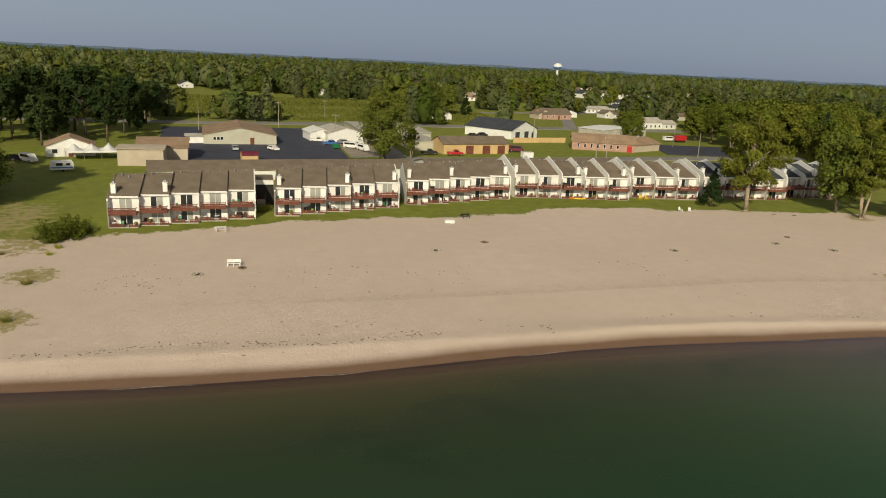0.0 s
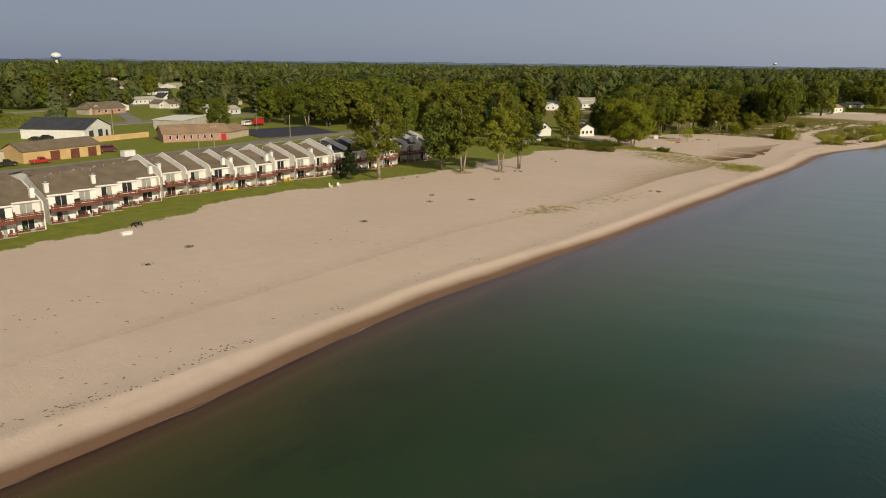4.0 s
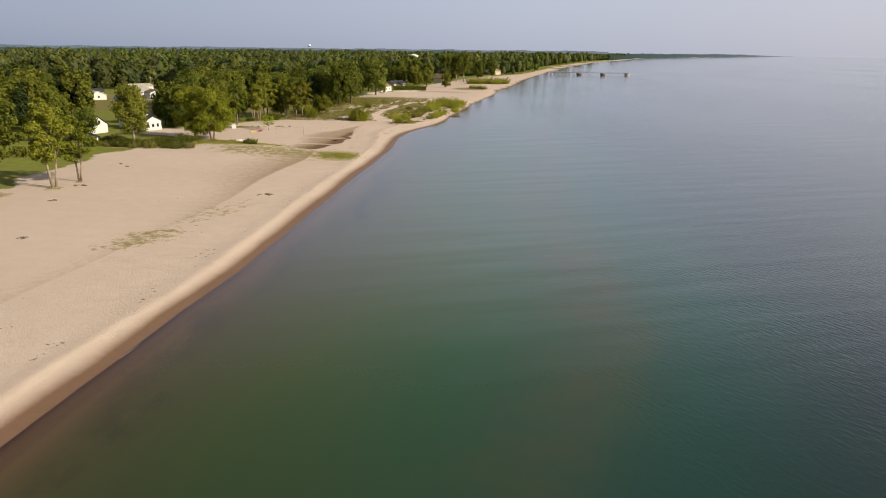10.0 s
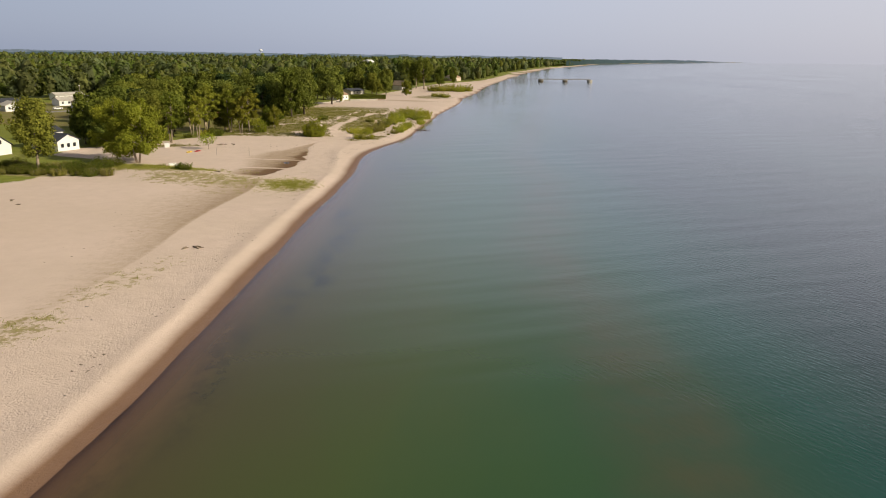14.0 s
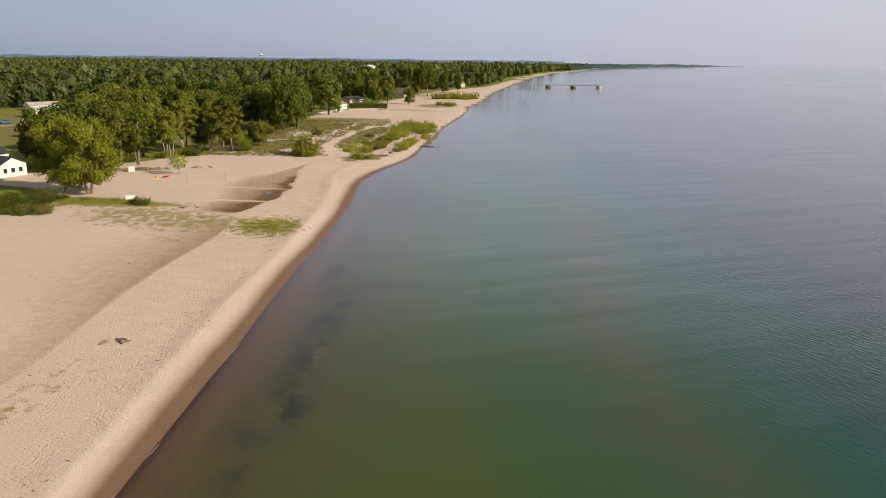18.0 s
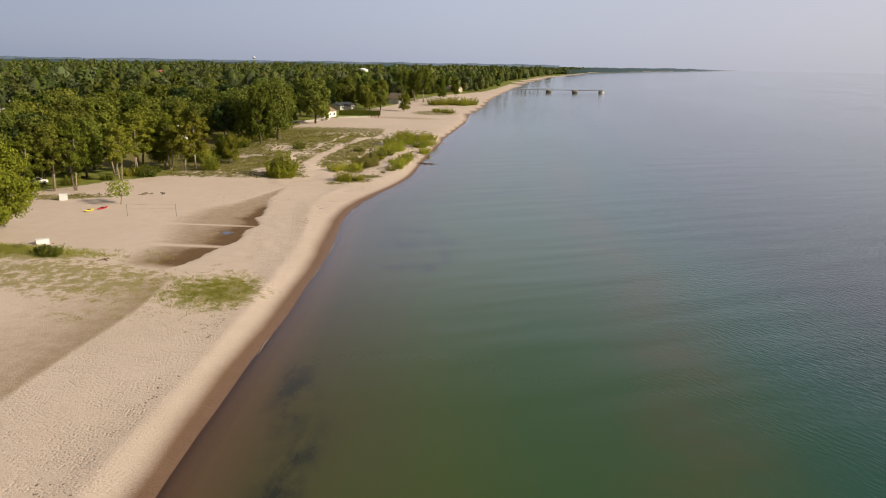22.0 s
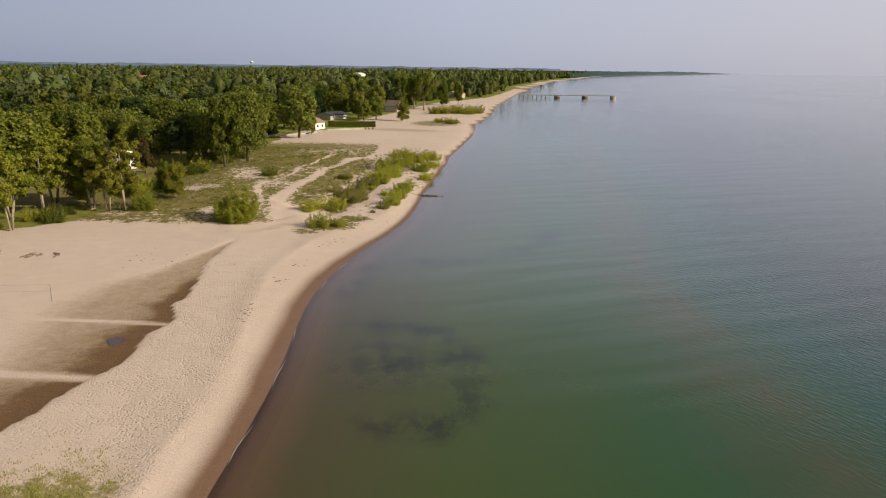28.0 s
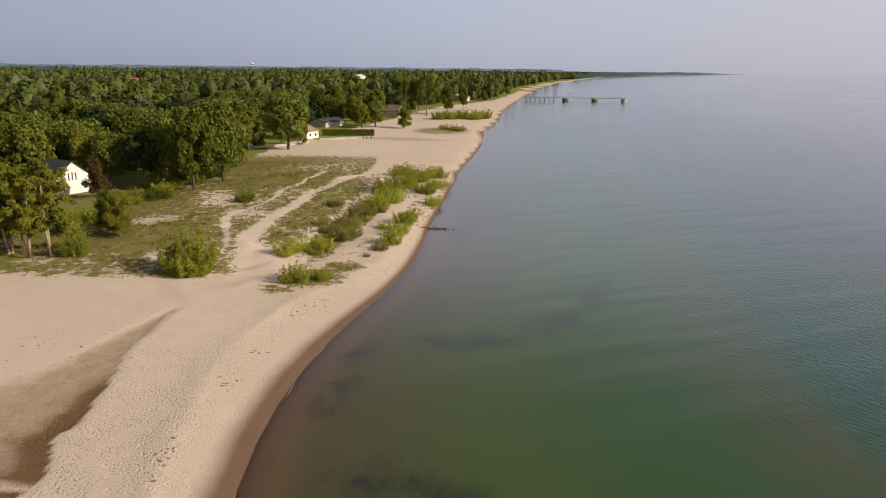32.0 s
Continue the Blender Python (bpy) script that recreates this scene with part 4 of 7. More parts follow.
for kind, x, y, h, w, label in (
        ("beach_tall", -137.5, 109.0, 22.5, 0.95, "tall cottonwood with a stout pale trunk at the lawn's edge"),
        ("spruce", -142.0, 103.0, 9.6, 0.95, "small pointed dark tree on the lawn beside the townhouses"),
        ("beach_three", -128.5, 132.3, 20.0, 1.0, "three-stemmed cottonwood where the lawn meets the sand"),
        ("oak", -134.5, 131.0, 17.5, 0.85, "dark full-crowned tree on the lawn behind the cottonwoods"),
        ("beach_slim", -121.5, 140.5, 18.8, 1.05, "slim two-stemmed cottonwood standing in bare sand"),
        ("beach_slim", -120.4, 148.2, 15.0, 1.15, "slim leaning cottonwood with bare lower stems in the sand"),
        ("poplar", -137.0, 207.0, 18.0, 1.0, "upright dense poplar beside the white cottage"),
        ("beach_willow", -126.0, 226.0, 17.5, 0.8, "broad light-green tree on the low dune"),
        ("beach_willow", -119.5, 223.5, 17.8, 0.9, "broad light-green tree with a pale trunk on the low dune"),
        ("sapling", -110.0, 252.0, 5.2, 1.45, "thin young tree standing alone in the sand"),
        ("beach_slim", -126.6, 267.0, 16.4, 0.9, "slender poplar at the back of the beach"),
        ("beach_slim", -122.3, 281.0, 15.6, 0.85, "slender pale-trunked poplar at the back of the beach"),
        ("slim", -131.0, 266.0, 15.2, 1.0, "leafy tree behind the beach"),
        ("beach_slim", -110.0, 300.6, 16.4, 1.0, "upright light-green tree with a thin pale trunk at the wood's edge"),
        ("beach_slim", -117.2, 301.8, 16.6, 1.1, "upright leafy tree with a thin trunk at the wood's edge"),
        ("bush", -105.9, 300.6, 4.6, 0.7, "leafy young bush at the wood's edge"),
        ("beach_slim", -112.6, 298.8, 13.6, 1.2, "open-crowned tree with pale trunks at the wood's edge"),
        ("beach_slim", -127.5, 306.5, 17.5, 1.35, "slender tree at the wood's edge"),
        ("beach_slim", -124.3, 296.0, 16.0, 1.15, "leafy tree with thin pale trunks at the wood's edge"),
        ("beach_slim", -135.0, 262.0, 14.0, 1.2, "leafy tree behind the beach"), ("maple", -142.0, 258.0, 15.0, 0.9, "leafy tree behind the beach"),
        ("maple", -150.0, 262.0, 16.0, 1.0, "leafy tree behind the beach"), ("oak", -138.0, 275.0, 16.0, 0.9, "dark leafy tree behind the beach"),
        ("oak", -146.0, 270.0, 17.0, 0.9, "dark leafy tree behind the beach"), ("maple", -133.0, 286.0, 15.0, 0.9, "leafy tree behind the beach"),
        ("beach_slim", -128.0, 291.0, 14.0, 1.2, "leafy tree behind the beach"),
        ("yard_tree", -153.5, -50.5, 20.0, 0.75, "tall leafy tree at the edge of the lawn"), ("yard_tree", -152.0, -72.0, 21.0, 0.9, "tall leafy tree at the edge of the lawn"), ("yard_tree", -141.0, -70.0, 20.0, 0.9, "tall leafy tree at the edge of the lawn"),
        ("yard_tree", -131.0, -66.0, 18.0, 0.9, "tall leafy tree at the edge of the lawn"),
        ("yard_tree", -159.0, -55.0, 20.0, 0.8, "tall leafy tree at the edge of the lawn"), ("yard_tree", -142.0, -51.0, 17.0, 0.9, "tall leafy tree at the edge of the lawn"),
        ("sapling", -108.0, 304.0, 5.0, 1.0, "young tree at the wood's edge"),
        ("edge_tree", -107.0, 315.0, 8.8, 0.62, "young pointed tree on the dune"),
        ("full_bush", -84.8, 292.0, 8.4, 1.0, "large rounded light-green bush at the foot of the dune"),
        ("oak", -104.0, 376.0, 21.0, 0.8, "tall dense dark-green tree at the wood's edge"),
        ("maple", -107.0, 362.0, 20.0, 0.75, "tall rusty-green tree at the wood's edge"),
        ("oak", -117.0, 372.0, 19.0, 0.9, "dense tree in the wood"),
        ("oak", -103.0, 455.0, 20.5, 1.0, "great spreading dark tree beside the beach cottage"),
        ("edge_tree", -65.0, 555.0, 12.0, 0.85, "young rounded tree standing in sand"),
        ("oak", -146.0, 257.0, 9.0, 1.0, "low dark tree behind the cottage"), ("oak", -140.5, 252.0, 8.0, 1.0, "low dark tree behind the cottage"), ("oak", -152.0, 262.0, 10.0, 1.0, "low dark tree behind the cottage"),
        ("oak", -158.0, 219.0, 9.5, 1.0, "dark tree between the white cottages"), ("maple", -166.0, 212.0, 12.0, 1.0, "leafy tree beside the white cottage"), ("maple", -176.0, 232.0, 14.0, 1.0, "leafy tree behind the white cottage"),
        ("maple", -86.0, 553.0, 11.5, 1.1, "leafy tree behind the hedge"), ("oak", -80.0, 562.0, 12.5, 1.0, "leafy tree behind the hedge"), ("maple", -91.0, 572.0, 15.0, 1.0, "leafy tree behind the beach house"),
        ("oak", -114.0, 494.0, 15.0, 1.0, "leafy tree behind the white cottage"), ("edge_tree", -100.5, 471.0, 10.5, 0.55, "slim tree by the seawall"),
        ("edge_tree", -121.0, 308.0, 15.0, 0.9, "leafy tree at the edge of the wood"), ("edge_tree", -103.0, 311.0, 9.0, 0.7, "young pointed tree on the dune"),
        ("rust_spruce", -126.0, 352.0, 11.5, 0.8, "rust-brown browned spruce beside the white-gabled house"),
        ("cottonwood", -147.0, -56.0, 19.0, 0.8, "leafy tree at the edge of the lawn"),
        ("cottonwood", -158.0, -63.0, 20.0, 0.9, "leafy tree at the edge of the lawn"),
        ("pine", -176.0, -66.0, 20.0, 1.0, "dark pine at the edge of the lawn"),
        ("yard_tree", -211.0, 39.0, 23.5, 0.92, "large full-crowned cottonwood by the parking lot"),
        ("beach_slim", -215.0, 48.0, 10.5, 0.8, "slim tree beside the yard"),
        ("maple", -392.0, 86.0, 17.5, 1.1, "broad round tree beyond the road"), ("oak", -398.0, 97.0, 18.0, 1.1, "broad dark-green tree beyond the road"), ("oak", -401.0, 108.0, 17.0, 1.1, "broad dark-green tree beyond the road"),
        ("spruce", -403.0, 121.0, 12.0, 1.1, "small dense evergreen beyond the road"), ("maple", -452.0, 159.0, 16.0, 1.1, "leafy round street tree in town"), ("maple", -443.0, 185.0, 23.5, 0.95, "tall round maple behind a house"),
        ("oak", -441.0, 207.0, 10.0, 1.2, "small round garden tree"), ("oak", -551.0, 276.0, 12.0, 1.2, "leafy round street tree in town"), ("maple", -534.0, 281.0, 17.0, 1.0, "leafy round street tree in town"),
        ("beach_tall", -307.0, 170.0, 12.0, 1.1, "open-crowned tree beside the brick office"), ("oak", -439.0, 282.0, 14.5, 1.1, "leafy round street tree in town"),
        ("maple", -286.0, 194.0, 15.5, 1.0, "leafy tree at the edge of the lot"), ("poplar", -281.0, 199.0, 17.0, 1.1, "upright tree at the edge of the lot"),
        ("beach_three", -262.0, 196.0, 19.5, 1.0, "tall open tree at the edge of the lot"), ("maple", -255.0, 203.0, 21.0, 0.9, "tall leafy tree behind the lot"),
        ("cottonwood", -55.0, 651.0, 24.5, 0.8, "tall cottonwood on the far beach"), ("cottonwood", -62.0, 664.0, 22.0, 0.8, "tall cottonwood on the far beach"),
        ("poplar", -42.0, 664.0, 18.5, 0.9, "upright poplar on the far beach"), ("cottonwood", -70.0, 690.0, 23.0, 0.9, "tall cottonwood behind the far beach"),
        ("oak", -96.0, 644.0, 19.0, 1.0, "dense dark tree behind the far beach"), ("poplar", -30.0, 720.0, 17.0, 0.9, "upright poplar on the far beach"),
        ("pine", -262.0, -52.0, 23.0, 1.0, "tall dark pine by the clubhouse"), ("pine", -259.0, -67.0, 22.0, 1.0, "tall dark pine by the clubhouse"),
        ("pine", -276.0, -58.0, 21.0, 1.1, "tall dark pine by the clubhouse"), ("pine", -293.0, -43.0, 19.0, 1.0, "tall dark pine by the parking lot"),
        ("spruce", -250.0, -60.0, 18.0, 1.0, "dark spruce by the clubhouse"), ("pine", -240.0, -72.0, 21.0, 1.1, "tall dark pine by the clubhouse"),
        ("cottonwood", -258.0, 147.0, 14.0, 0.9, "leafy tree behind the brick building")):
    plant(kind, x, y, h, label, w)

# shrubs on the dune point
for kind, x, y, h, w in (("olive_bush", -79.5, -27.5, 1.1, 1.0), ("bush", -78.0, -28.6, 1.0, 0.9), ("olive_bush", -84.0, -26.2, 0.8, 1.0), ("olive_bush", -97.5, -27.6, 0.8, 1.1), ("bush", -111.3, -28.2, 0.7, 0.9), ("olive_bush", -111.8, -34.5, 0.7, 0.9),
                         ("bush", -115.0, -27.8, 0.7, 1.0), ("olive_bush", -120.5, -32.0, 0.9, 1.1), ("bush", -68.0, 288.5, 3.4, 0.9), ("bush", -64.5, 290.5, 2.0, 1.2), ("bush", -72, 303, 3.0, 1.1), ("bush", -68, 307, 3.4, 1.1),
                         ("olive_bush", -64.5, 316, 3.0, 1.2), ("olive_bush", -65, 326, 3.0, 1.2), ("olive_bush", -63, 335, 3.0, 1.2), ("bush", -55.5, 313, 3.2, 0.9), ("bush", -54.5, 320, 3.2, 1.0),
                         ("bush", -53.5, 330, 3.4, 1.0), ("bush", -61, 343, 4.2, 1.2), ("bush", -58, 352, 4.4, 1.2), ("bush", -60, 362, 4.6, 1.3),
                         ("bush", -56, 372, 4.6, 1.3), ("bush", -52, 384, 4.4, 1.3), ("bush", -50, 366, 3.4, 1.2), ("bush", -48.5, 352, 3.0, 1.0),
                         ("bush", -47, 376, 3.0, 1.2), ("bush", -47, 392, 3.2, 1.2), ("bush", -57, 394, 4.0, 1.4), ("dark_bush", -90, 345, 2.4, 1.2),
                         ("dark_bush", -101.8, 208.4, 1.8, 1.15), ("dark_bush", -103.4, 208.8, 1.5, 1.0), ("olive_bush", -109.0, 212.5, 0.9, 1.3), ("olive_bush", -114.5, 211.5, 1.0, 1.3), ("olive_bush", -125, 211, 1.6, 1.5), ("dark_bush", -131, 208, 2.2, 1.4),
                         ("bush", -38, 545, 3.4, 1.5), ("bush", -44, 552, 3.0, 1.5), ("bush", -46, 622, 6.0, 1.2), ("bush", -39, 624, 6.0, 1.2), ("bush", -32, 629, 6.5, 1.2), ("bush", -26, 624, 5.5, 1.3), ("bush", -20, 636, 6.0, 1.3), ("dark_bush", -120.5, -29, 3.2, 1.4), ("dark_bush", -126, -28, 2.6, 1.2)):
    plant(kind, x, y, h * (0.95 if y > 280 and y < 450 else 1.0), "low leafy bush growing in dune sand", w, group="dune shrubs")


# small scrub along the shore side of the dune
rs = random.Random(17)
for _ in range(30):
    y = rs.uniform(302, 404)
    x = float(shore(y)) - rs.uniform(2.5, 17)
    big = rs.random()
    plant(rs.choice(["bush", "bush", "olive_bush"]), x, y, 0.8 + 1.7 * big * big, "low scrubby bush growing in dune sand", rs.uniform(0.8, 1.5), group="dune shrubs")
for _ in range(16):
    y = rs.uniform(300, 345)
    plant("olive_bush", -66 + (y - 320) * 0.12 + rs.gauss(0, 2.2), y, rs.uniform(1.0, 2.2), "rank olive scrub in the dune hollow", rs.uniform(0.8, 1.3), group="dune shrubs")
for _ in range(54):
    y = rs.uniform(201, 215)
    plant(rs.choice(["dark_bush", "dark_bush", "olive_bush"]), rs.uniform(-150, -118), y, rs.uniform(1.1, 2.3), "rank green scrub on the low dune", rs.uniform(1.0, 1.6), group="dune shrubs")
for _ in range(26):
    y = rs.uniform(318, 402)
    plant(rs.choice(["bush", "dark_bush", "dark_bush"]), rs.uniform(-119, -109.5), y, rs.uniform(1.8, 4.2), "leafy undergrowth at the edge of the wood", rs.uniform(0.9, 1.3), group="woodland undergrowth")
for _ in range(14):
    y = rs.uniform(258, 298)
    plant(rs.choice(["bush", "dark_bush", "dark_bush"]), float(np.interp(y, LAWN_Y, LAWN_X)) - rs.uniform(1, 9), y, rs.uniform(1.2, 3.2), "leafy undergrowth behind the beach", rs.uniform(0.9, 1.3), group="woodland undergrowth")
for x, y, h in ((-139.5, 2.2, 1.8), (-141, 3.4, 1.4), (-148.2, 30.2, 1.5), (-151, 29.5, 1.2), (-155, 57.2, 1.2), (-153.4, 87.2, 1.3), (-153.4, 106.4, 1.5), (-124, -25.5, 1.6)):
    plant("dark_bush", x, y, h, "small clipped evergreen bush by the townhouse wall", 0.7, group="garden shrubs")


# ---- townhouses ----
def townhouse(roofmat, chimney, end_wall, pitch=4.85, lift=0.0, curtain=0):
    """One two-storey row unit: front along +x, from y 0 to the pitch; balcony front at x 0."""
    dark = roofmat == "shingle_dark"
    ob = thing("townhouse", Matrix(), "white two-storey townhouse with %s shingle roof and red-brown balcony" % ("dark grey" if dark else "brown"),
               "townhouse", "beachfront townhouse row")
    p = pitch
    part("wall", boxes(((-16.5, 0.12, -0.3), (-1.7, p - 0.02, 5.0))), "siding", ob)
    upper = prism([(-16.5, 5.0), (-10.2, 7.32), (-1.7, 5.0)], "y", 0.12, p - 0.02)
    part("gable_fill", upper, "siding", ob)
    part("roof", prism([(-16.9, 4.98), (-16.9, 5.14), (-10.2, 7.62), (-1.35, 5.2), (-1.35, 5.02), (-10.2, 7.42)], "y", 0.16, p + 0.02), roofmat, ob)
    part("fascia", boxes(((-1.36, 0.16, 4.92), (-1.28, p, 5.2))), "white", ob)
    # party wall that runs forward beside the balcony
    up = 0.9 if lift else 0.02
    wing = [(-16.6, -0.3), (-16.6, 5.1 + up), (-10.2, 7.64 + up), (-1.3, 5.24 + up), (-0.5, 4.9 + up * 0.8), (-0.42, 4.6), (-0.42, -0.3)]
    part("party_wall", prism(wing, "y", -0.1, 0.12), "siding", ob)
    part("wall_cap", prism([(-10.2, 7.65 + up), (-10.2, 7.71 + up), (-1.28, 5.31 + up), (-0.44, 4.95 + up * 0.8), (-0.5, 4.88 + up * 0.8), (-1.32, 5.22 + up)], "y", -0.13, 0.15),
         "white" if lift else roofmat, ob)
    part("end_post", boxes(((-0.42, -0.11, -0.3), (-0.34, 0.13, 4.6))), "grey", ob)
    deck = part("balcony", boxes(((-1.7, 0.14, 2.42), (-0.33, p - 0.12, 2.56)), ((-0.33, 0.24, 2.42), (0.45, p - 0.26, 2.56))), "stain", ob)
    part("fascia_board", boxes(((0.45, 0.2, 2.3), (0.51, p - 0.22, 2.92))), "stain", deck)
    part("side_board", boxes(((-0.33, 0.18, 2.3), (0.45, 0.24, 2.92))), "stain", deck)
    part("side_board", boxes(((-0.33, p - 0.26, 2.3), (0.45, p - 0.2, 2.92))), "stain", deck)
    part("top_rail", boxes(((0.38, 0.16, 3.4), (0.54, p - 0.18, 3.48)), ((-0.33, 0.17, 3.4), (0.38, 0.25, 3.48)), ((-0.33, p - 0.27, 3.4), (0.38, p - 0.19, 3.48))), "stain", deck)
    for k in range(5):
        y = 0.22 + k * (p - 0.53) / 4
        part("rail_post", boxes(((0.43, y, 2.92), (0.5, y + 0.09, 3.4))), "stain", deck)
    part("mid_rail", boxes(((0.45, 0.2, 3.04), (0.49, p - 0.22, 3.28))), "stain", deck)
    for n, z0 in enumerate((0.15, 2.7)):
        pale = (curtain + n) % 3
        d = part("sliding_door", boxes(((-1.74, 1.62, z0), (-1.66, 1.7, z0 + 2.12)), ((-1.74, 3.62, z0), (-1.66, 3.7, z0 + 2.12)),
                                       ((-1.74, 1.7, z0 + 2.04), (-1.66, 3.62, z0 + 2.12)), ((-1.74, 2.62, z0), (-1.66, 2.7, z0 + 2.04))), "white", ob)
        part("pane", boxes(((-1.72, 1.7, z0 + 0.04), (-1.69, 2.62, z0 + 2.04))), "curtain" if pale == 0 else "glass", d)
        part("pane", boxes(((-1.73, 2.7, z0 + 0.04), (-1.69, 3.62, z0 + 2.04))), "curtain" if pale != 2 else "glass", d)
    patio = part("patio", boxes(((-1.7, 0.14, -0.3), (0.0, p - 0.12, 0.12))), "concrete", ob)
    part("patio_rail", boxes(((-0.08, 0.16, 0.62), (0.0, 2.4, 0.72)), ((-0.06, 0.16, 0.2), (-0.02, 2.4, 0.52)), ((-0.08, 0.2, 0.1), (0.0, 0.28, 0.62)),
                             ((-0.08, 1.3, 0.1), (0.0, 1.38, 0.62)), ((-0.08, 2.32, 0.1), (0.0, 2.4, 0.62))), "stain", patio)
    part("patio_rail", boxes(((-0.08, 3.2, 0.62), (0.0, p - 0.14, 0.72)), ((-0.06, 3.2, 0.2), (-0.02, p - 0.14, 0.52)), ((-0.08, 3.2, 0.1), (0.0, 3.28, 0.62)),
                             ((-0.08, p - 0.22, 0.1), (0.0, p - 0.14, 0.62))), "stain", patio)
    if chimney:
        y = 0.35 if chimney == "left" else p - 1.1
        c = part("chimney", boxes(((-3.2, y, 4.4), (-2.35, y + 0.75, 7.0))), "white", ob)
        part("chimney_cap", boxes(((-3.3, y - 0.08, 7.0), (-2.25, y + 0.83, 7.12))), "white", c)
        part("flue", boxes(((-2.98, y + 0.2, 7.12), (-2.58, y + 0.56, 7.5))), "steel", c)
    for k, (vx, vy) in enumerate(((-9.2, 1.2), (-9.8, 3.4), (-8.4, 2.4))[: 2 + (chimney == "left")]):
        bm = bmesh.new()
        tube(bm, (vx, vy, 6.6), (vx, vy, 7.65 - 0.1 * k), 0.07, 0.07, 8)
        tube(bm, (vx, vy, 7.62 - 0.1 * k), (vx, vy, 7.8 - 0.1 * k), 0.13, 0.13, 8)
        part("vent_pipe", bm, "steel", ob)
    if end_wall:
        part("end_wall", prism(wing, "y", p - 0.02, p + 0.2), "siding", ob)
    return ob


UNITS = {}


def set_unit(roofmat, chimney, end_wall, x, y, turn, pitch, lift, curtain):
    key = (roofmat, chimney, end_wall, round(pitch, 1), lift, curtain % 3)
    m = pose(x, y, 0.3, 0, 0, turn)
    if key not in UNITS:
        UNITS[key] = townhouse(roofmat, chimney, end_wall, pitch, lift, curtain % 3)
        UNITS[key].matrix_basis = m
    else:
        copy_thing(UNITS[key], m)


# block start, turn, count, pitch, step forward per unit, roof, chimneys
BLOCKS = [
    (-127.2, -22.9, 0, 5, 4.75, -1.55, "shingle", ("left", "right", "", "", "")),
    (-135.8, 4.5, -5, 5, 4.85, -2.1, "shingle", ("left", "", "right", "", "right")),
    (-145.4, 31.7, -7, 5, 4.85, -2.2, "shingle", ("left", "", "left", "", "right")),
    (-153.6, 59.0, -2, 5, 5.4, 0.85, "shingle", ("left", "", "right", "left", "right")),
    (-152.4, 88.4, -2, 3, 5.5, 0.9, "shingle", ("left", "", "left")),
    (-152.0, 107.6, -2, 4, 5.4, 0.8, "shingle_dark", ("left", "", "right", "left")),
    (-152.0, 131.6, -2, 3, 5.0, 0.6, "shingle_dark", ("left", "right", "left")),
]
for bx, by, turn, count, pitch, step, roofmat, chims in BLOCKS:
    c, s = math.cos(radians(turn)), math.sin(radians(turn))
    for k in range(count):
        set_unit(roofmat, chims[k], k == count - 1, bx + k * (step * c - pitch * s), by + k * (pitch * c + step * s), turn, pitch, 0.3 if step > 0 else 0.0, k + int(by))


# ---- other buildings ----
SITES = []


def screened(x, y, gap):
    """Whether a tree here would stand within gap metres before a house, towards the beach."""
    sx, sy = np.array(SITES).T
    wx, wy = -40 - sx, 100 - sy
    n = np.hypot(wx, wy)
    wx, wy = wx / n, wy / n
    ahead, aside = (x - sx) * wx + (y - sy) * wy, np.abs((x - sx) * wy - (y - sy) * wx)
    return bool(((ahead > -14) & (ahead < gap) & (aside < 11)).any())


def building(name, x, y, turn, w, d, eave, ridge, wallmat, roofmat, label, category="building", along="y", doors=(), windows=(), door_mat="stain", over=0.4):
    """A gabled building: front on +x from y 0 to w, d deep. doors, windows: (y, width, height[, sill]) on the front."""
    ob = thing(name, pose(x, y, ground_z(x, y), 0, 0, turn), label, category)
    if x < -200:
        SITES.append((x, y + w / 2))
    if along == "y":
        part("wall", prism([(-d, -0.4), (-d, eave), (-d / 2, ridge - 0.12), (0, eave), (0, -0.4)], "y", 0, w), wallmat, ob)
        k = (ridge - eave) / (d / 2)
        part("roof", prism([(-d - over, eave - k * over), (-d - over, eave - k * over + 0.18), (-d / 2, ridge + 0.12), (over, eave - k * over + 0.18), (over, eave - k * over), (-d / 2, ridge - 0.06)],
                           "y", -over, w + over), roofmat, ob)
    else:
        part("wall", prism([(0, -0.4), (0, eave), (w / 2, ridge - 0.12), (w, eave), (w, -0.4)], "x", -d, 0), wallmat, ob)
        k = (ridge - eave) / (w / 2)
        part("roof", prism([(-over, eave - k * over), (-over, eave - k * over + 0.18), (w / 2, ridge + 0.12), (w + over, eave - k * over + 0.18), (w + over, eave - k * over), (w / 2, ridge - 0.06)],
                           "x", -d - over, over), roofmat, ob)
    for dy, dw, dh in doors:
        part("door", boxes(((-0.05, dy, 0.0), (0.06, dy + dw, dh))), door_mat, ob)
    for wy, ww, wh, sill in windows:
        f = part("window", boxes(((-0.03, wy, sill), (0.08, wy + 0.08, sill + wh)), ((-0.03, wy + ww - 0.08, sill), (0.08, wy + ww, sill + wh)),
                                 ((-0.03, wy + 0.08, sill + wh - 0.08), (0.08, wy + ww - 0.08, sill + wh)), ((-0.03, wy + 0.08, sill), (0.08, wy + ww - 0.08, sill + 0.08))), "white", ob)
        part("pane", boxes(((-0.02, wy + 0.08, sill + 0.08), (0.03, wy + ww - 0.08, sill + wh - 0.08))), "glass", f)
    return ob


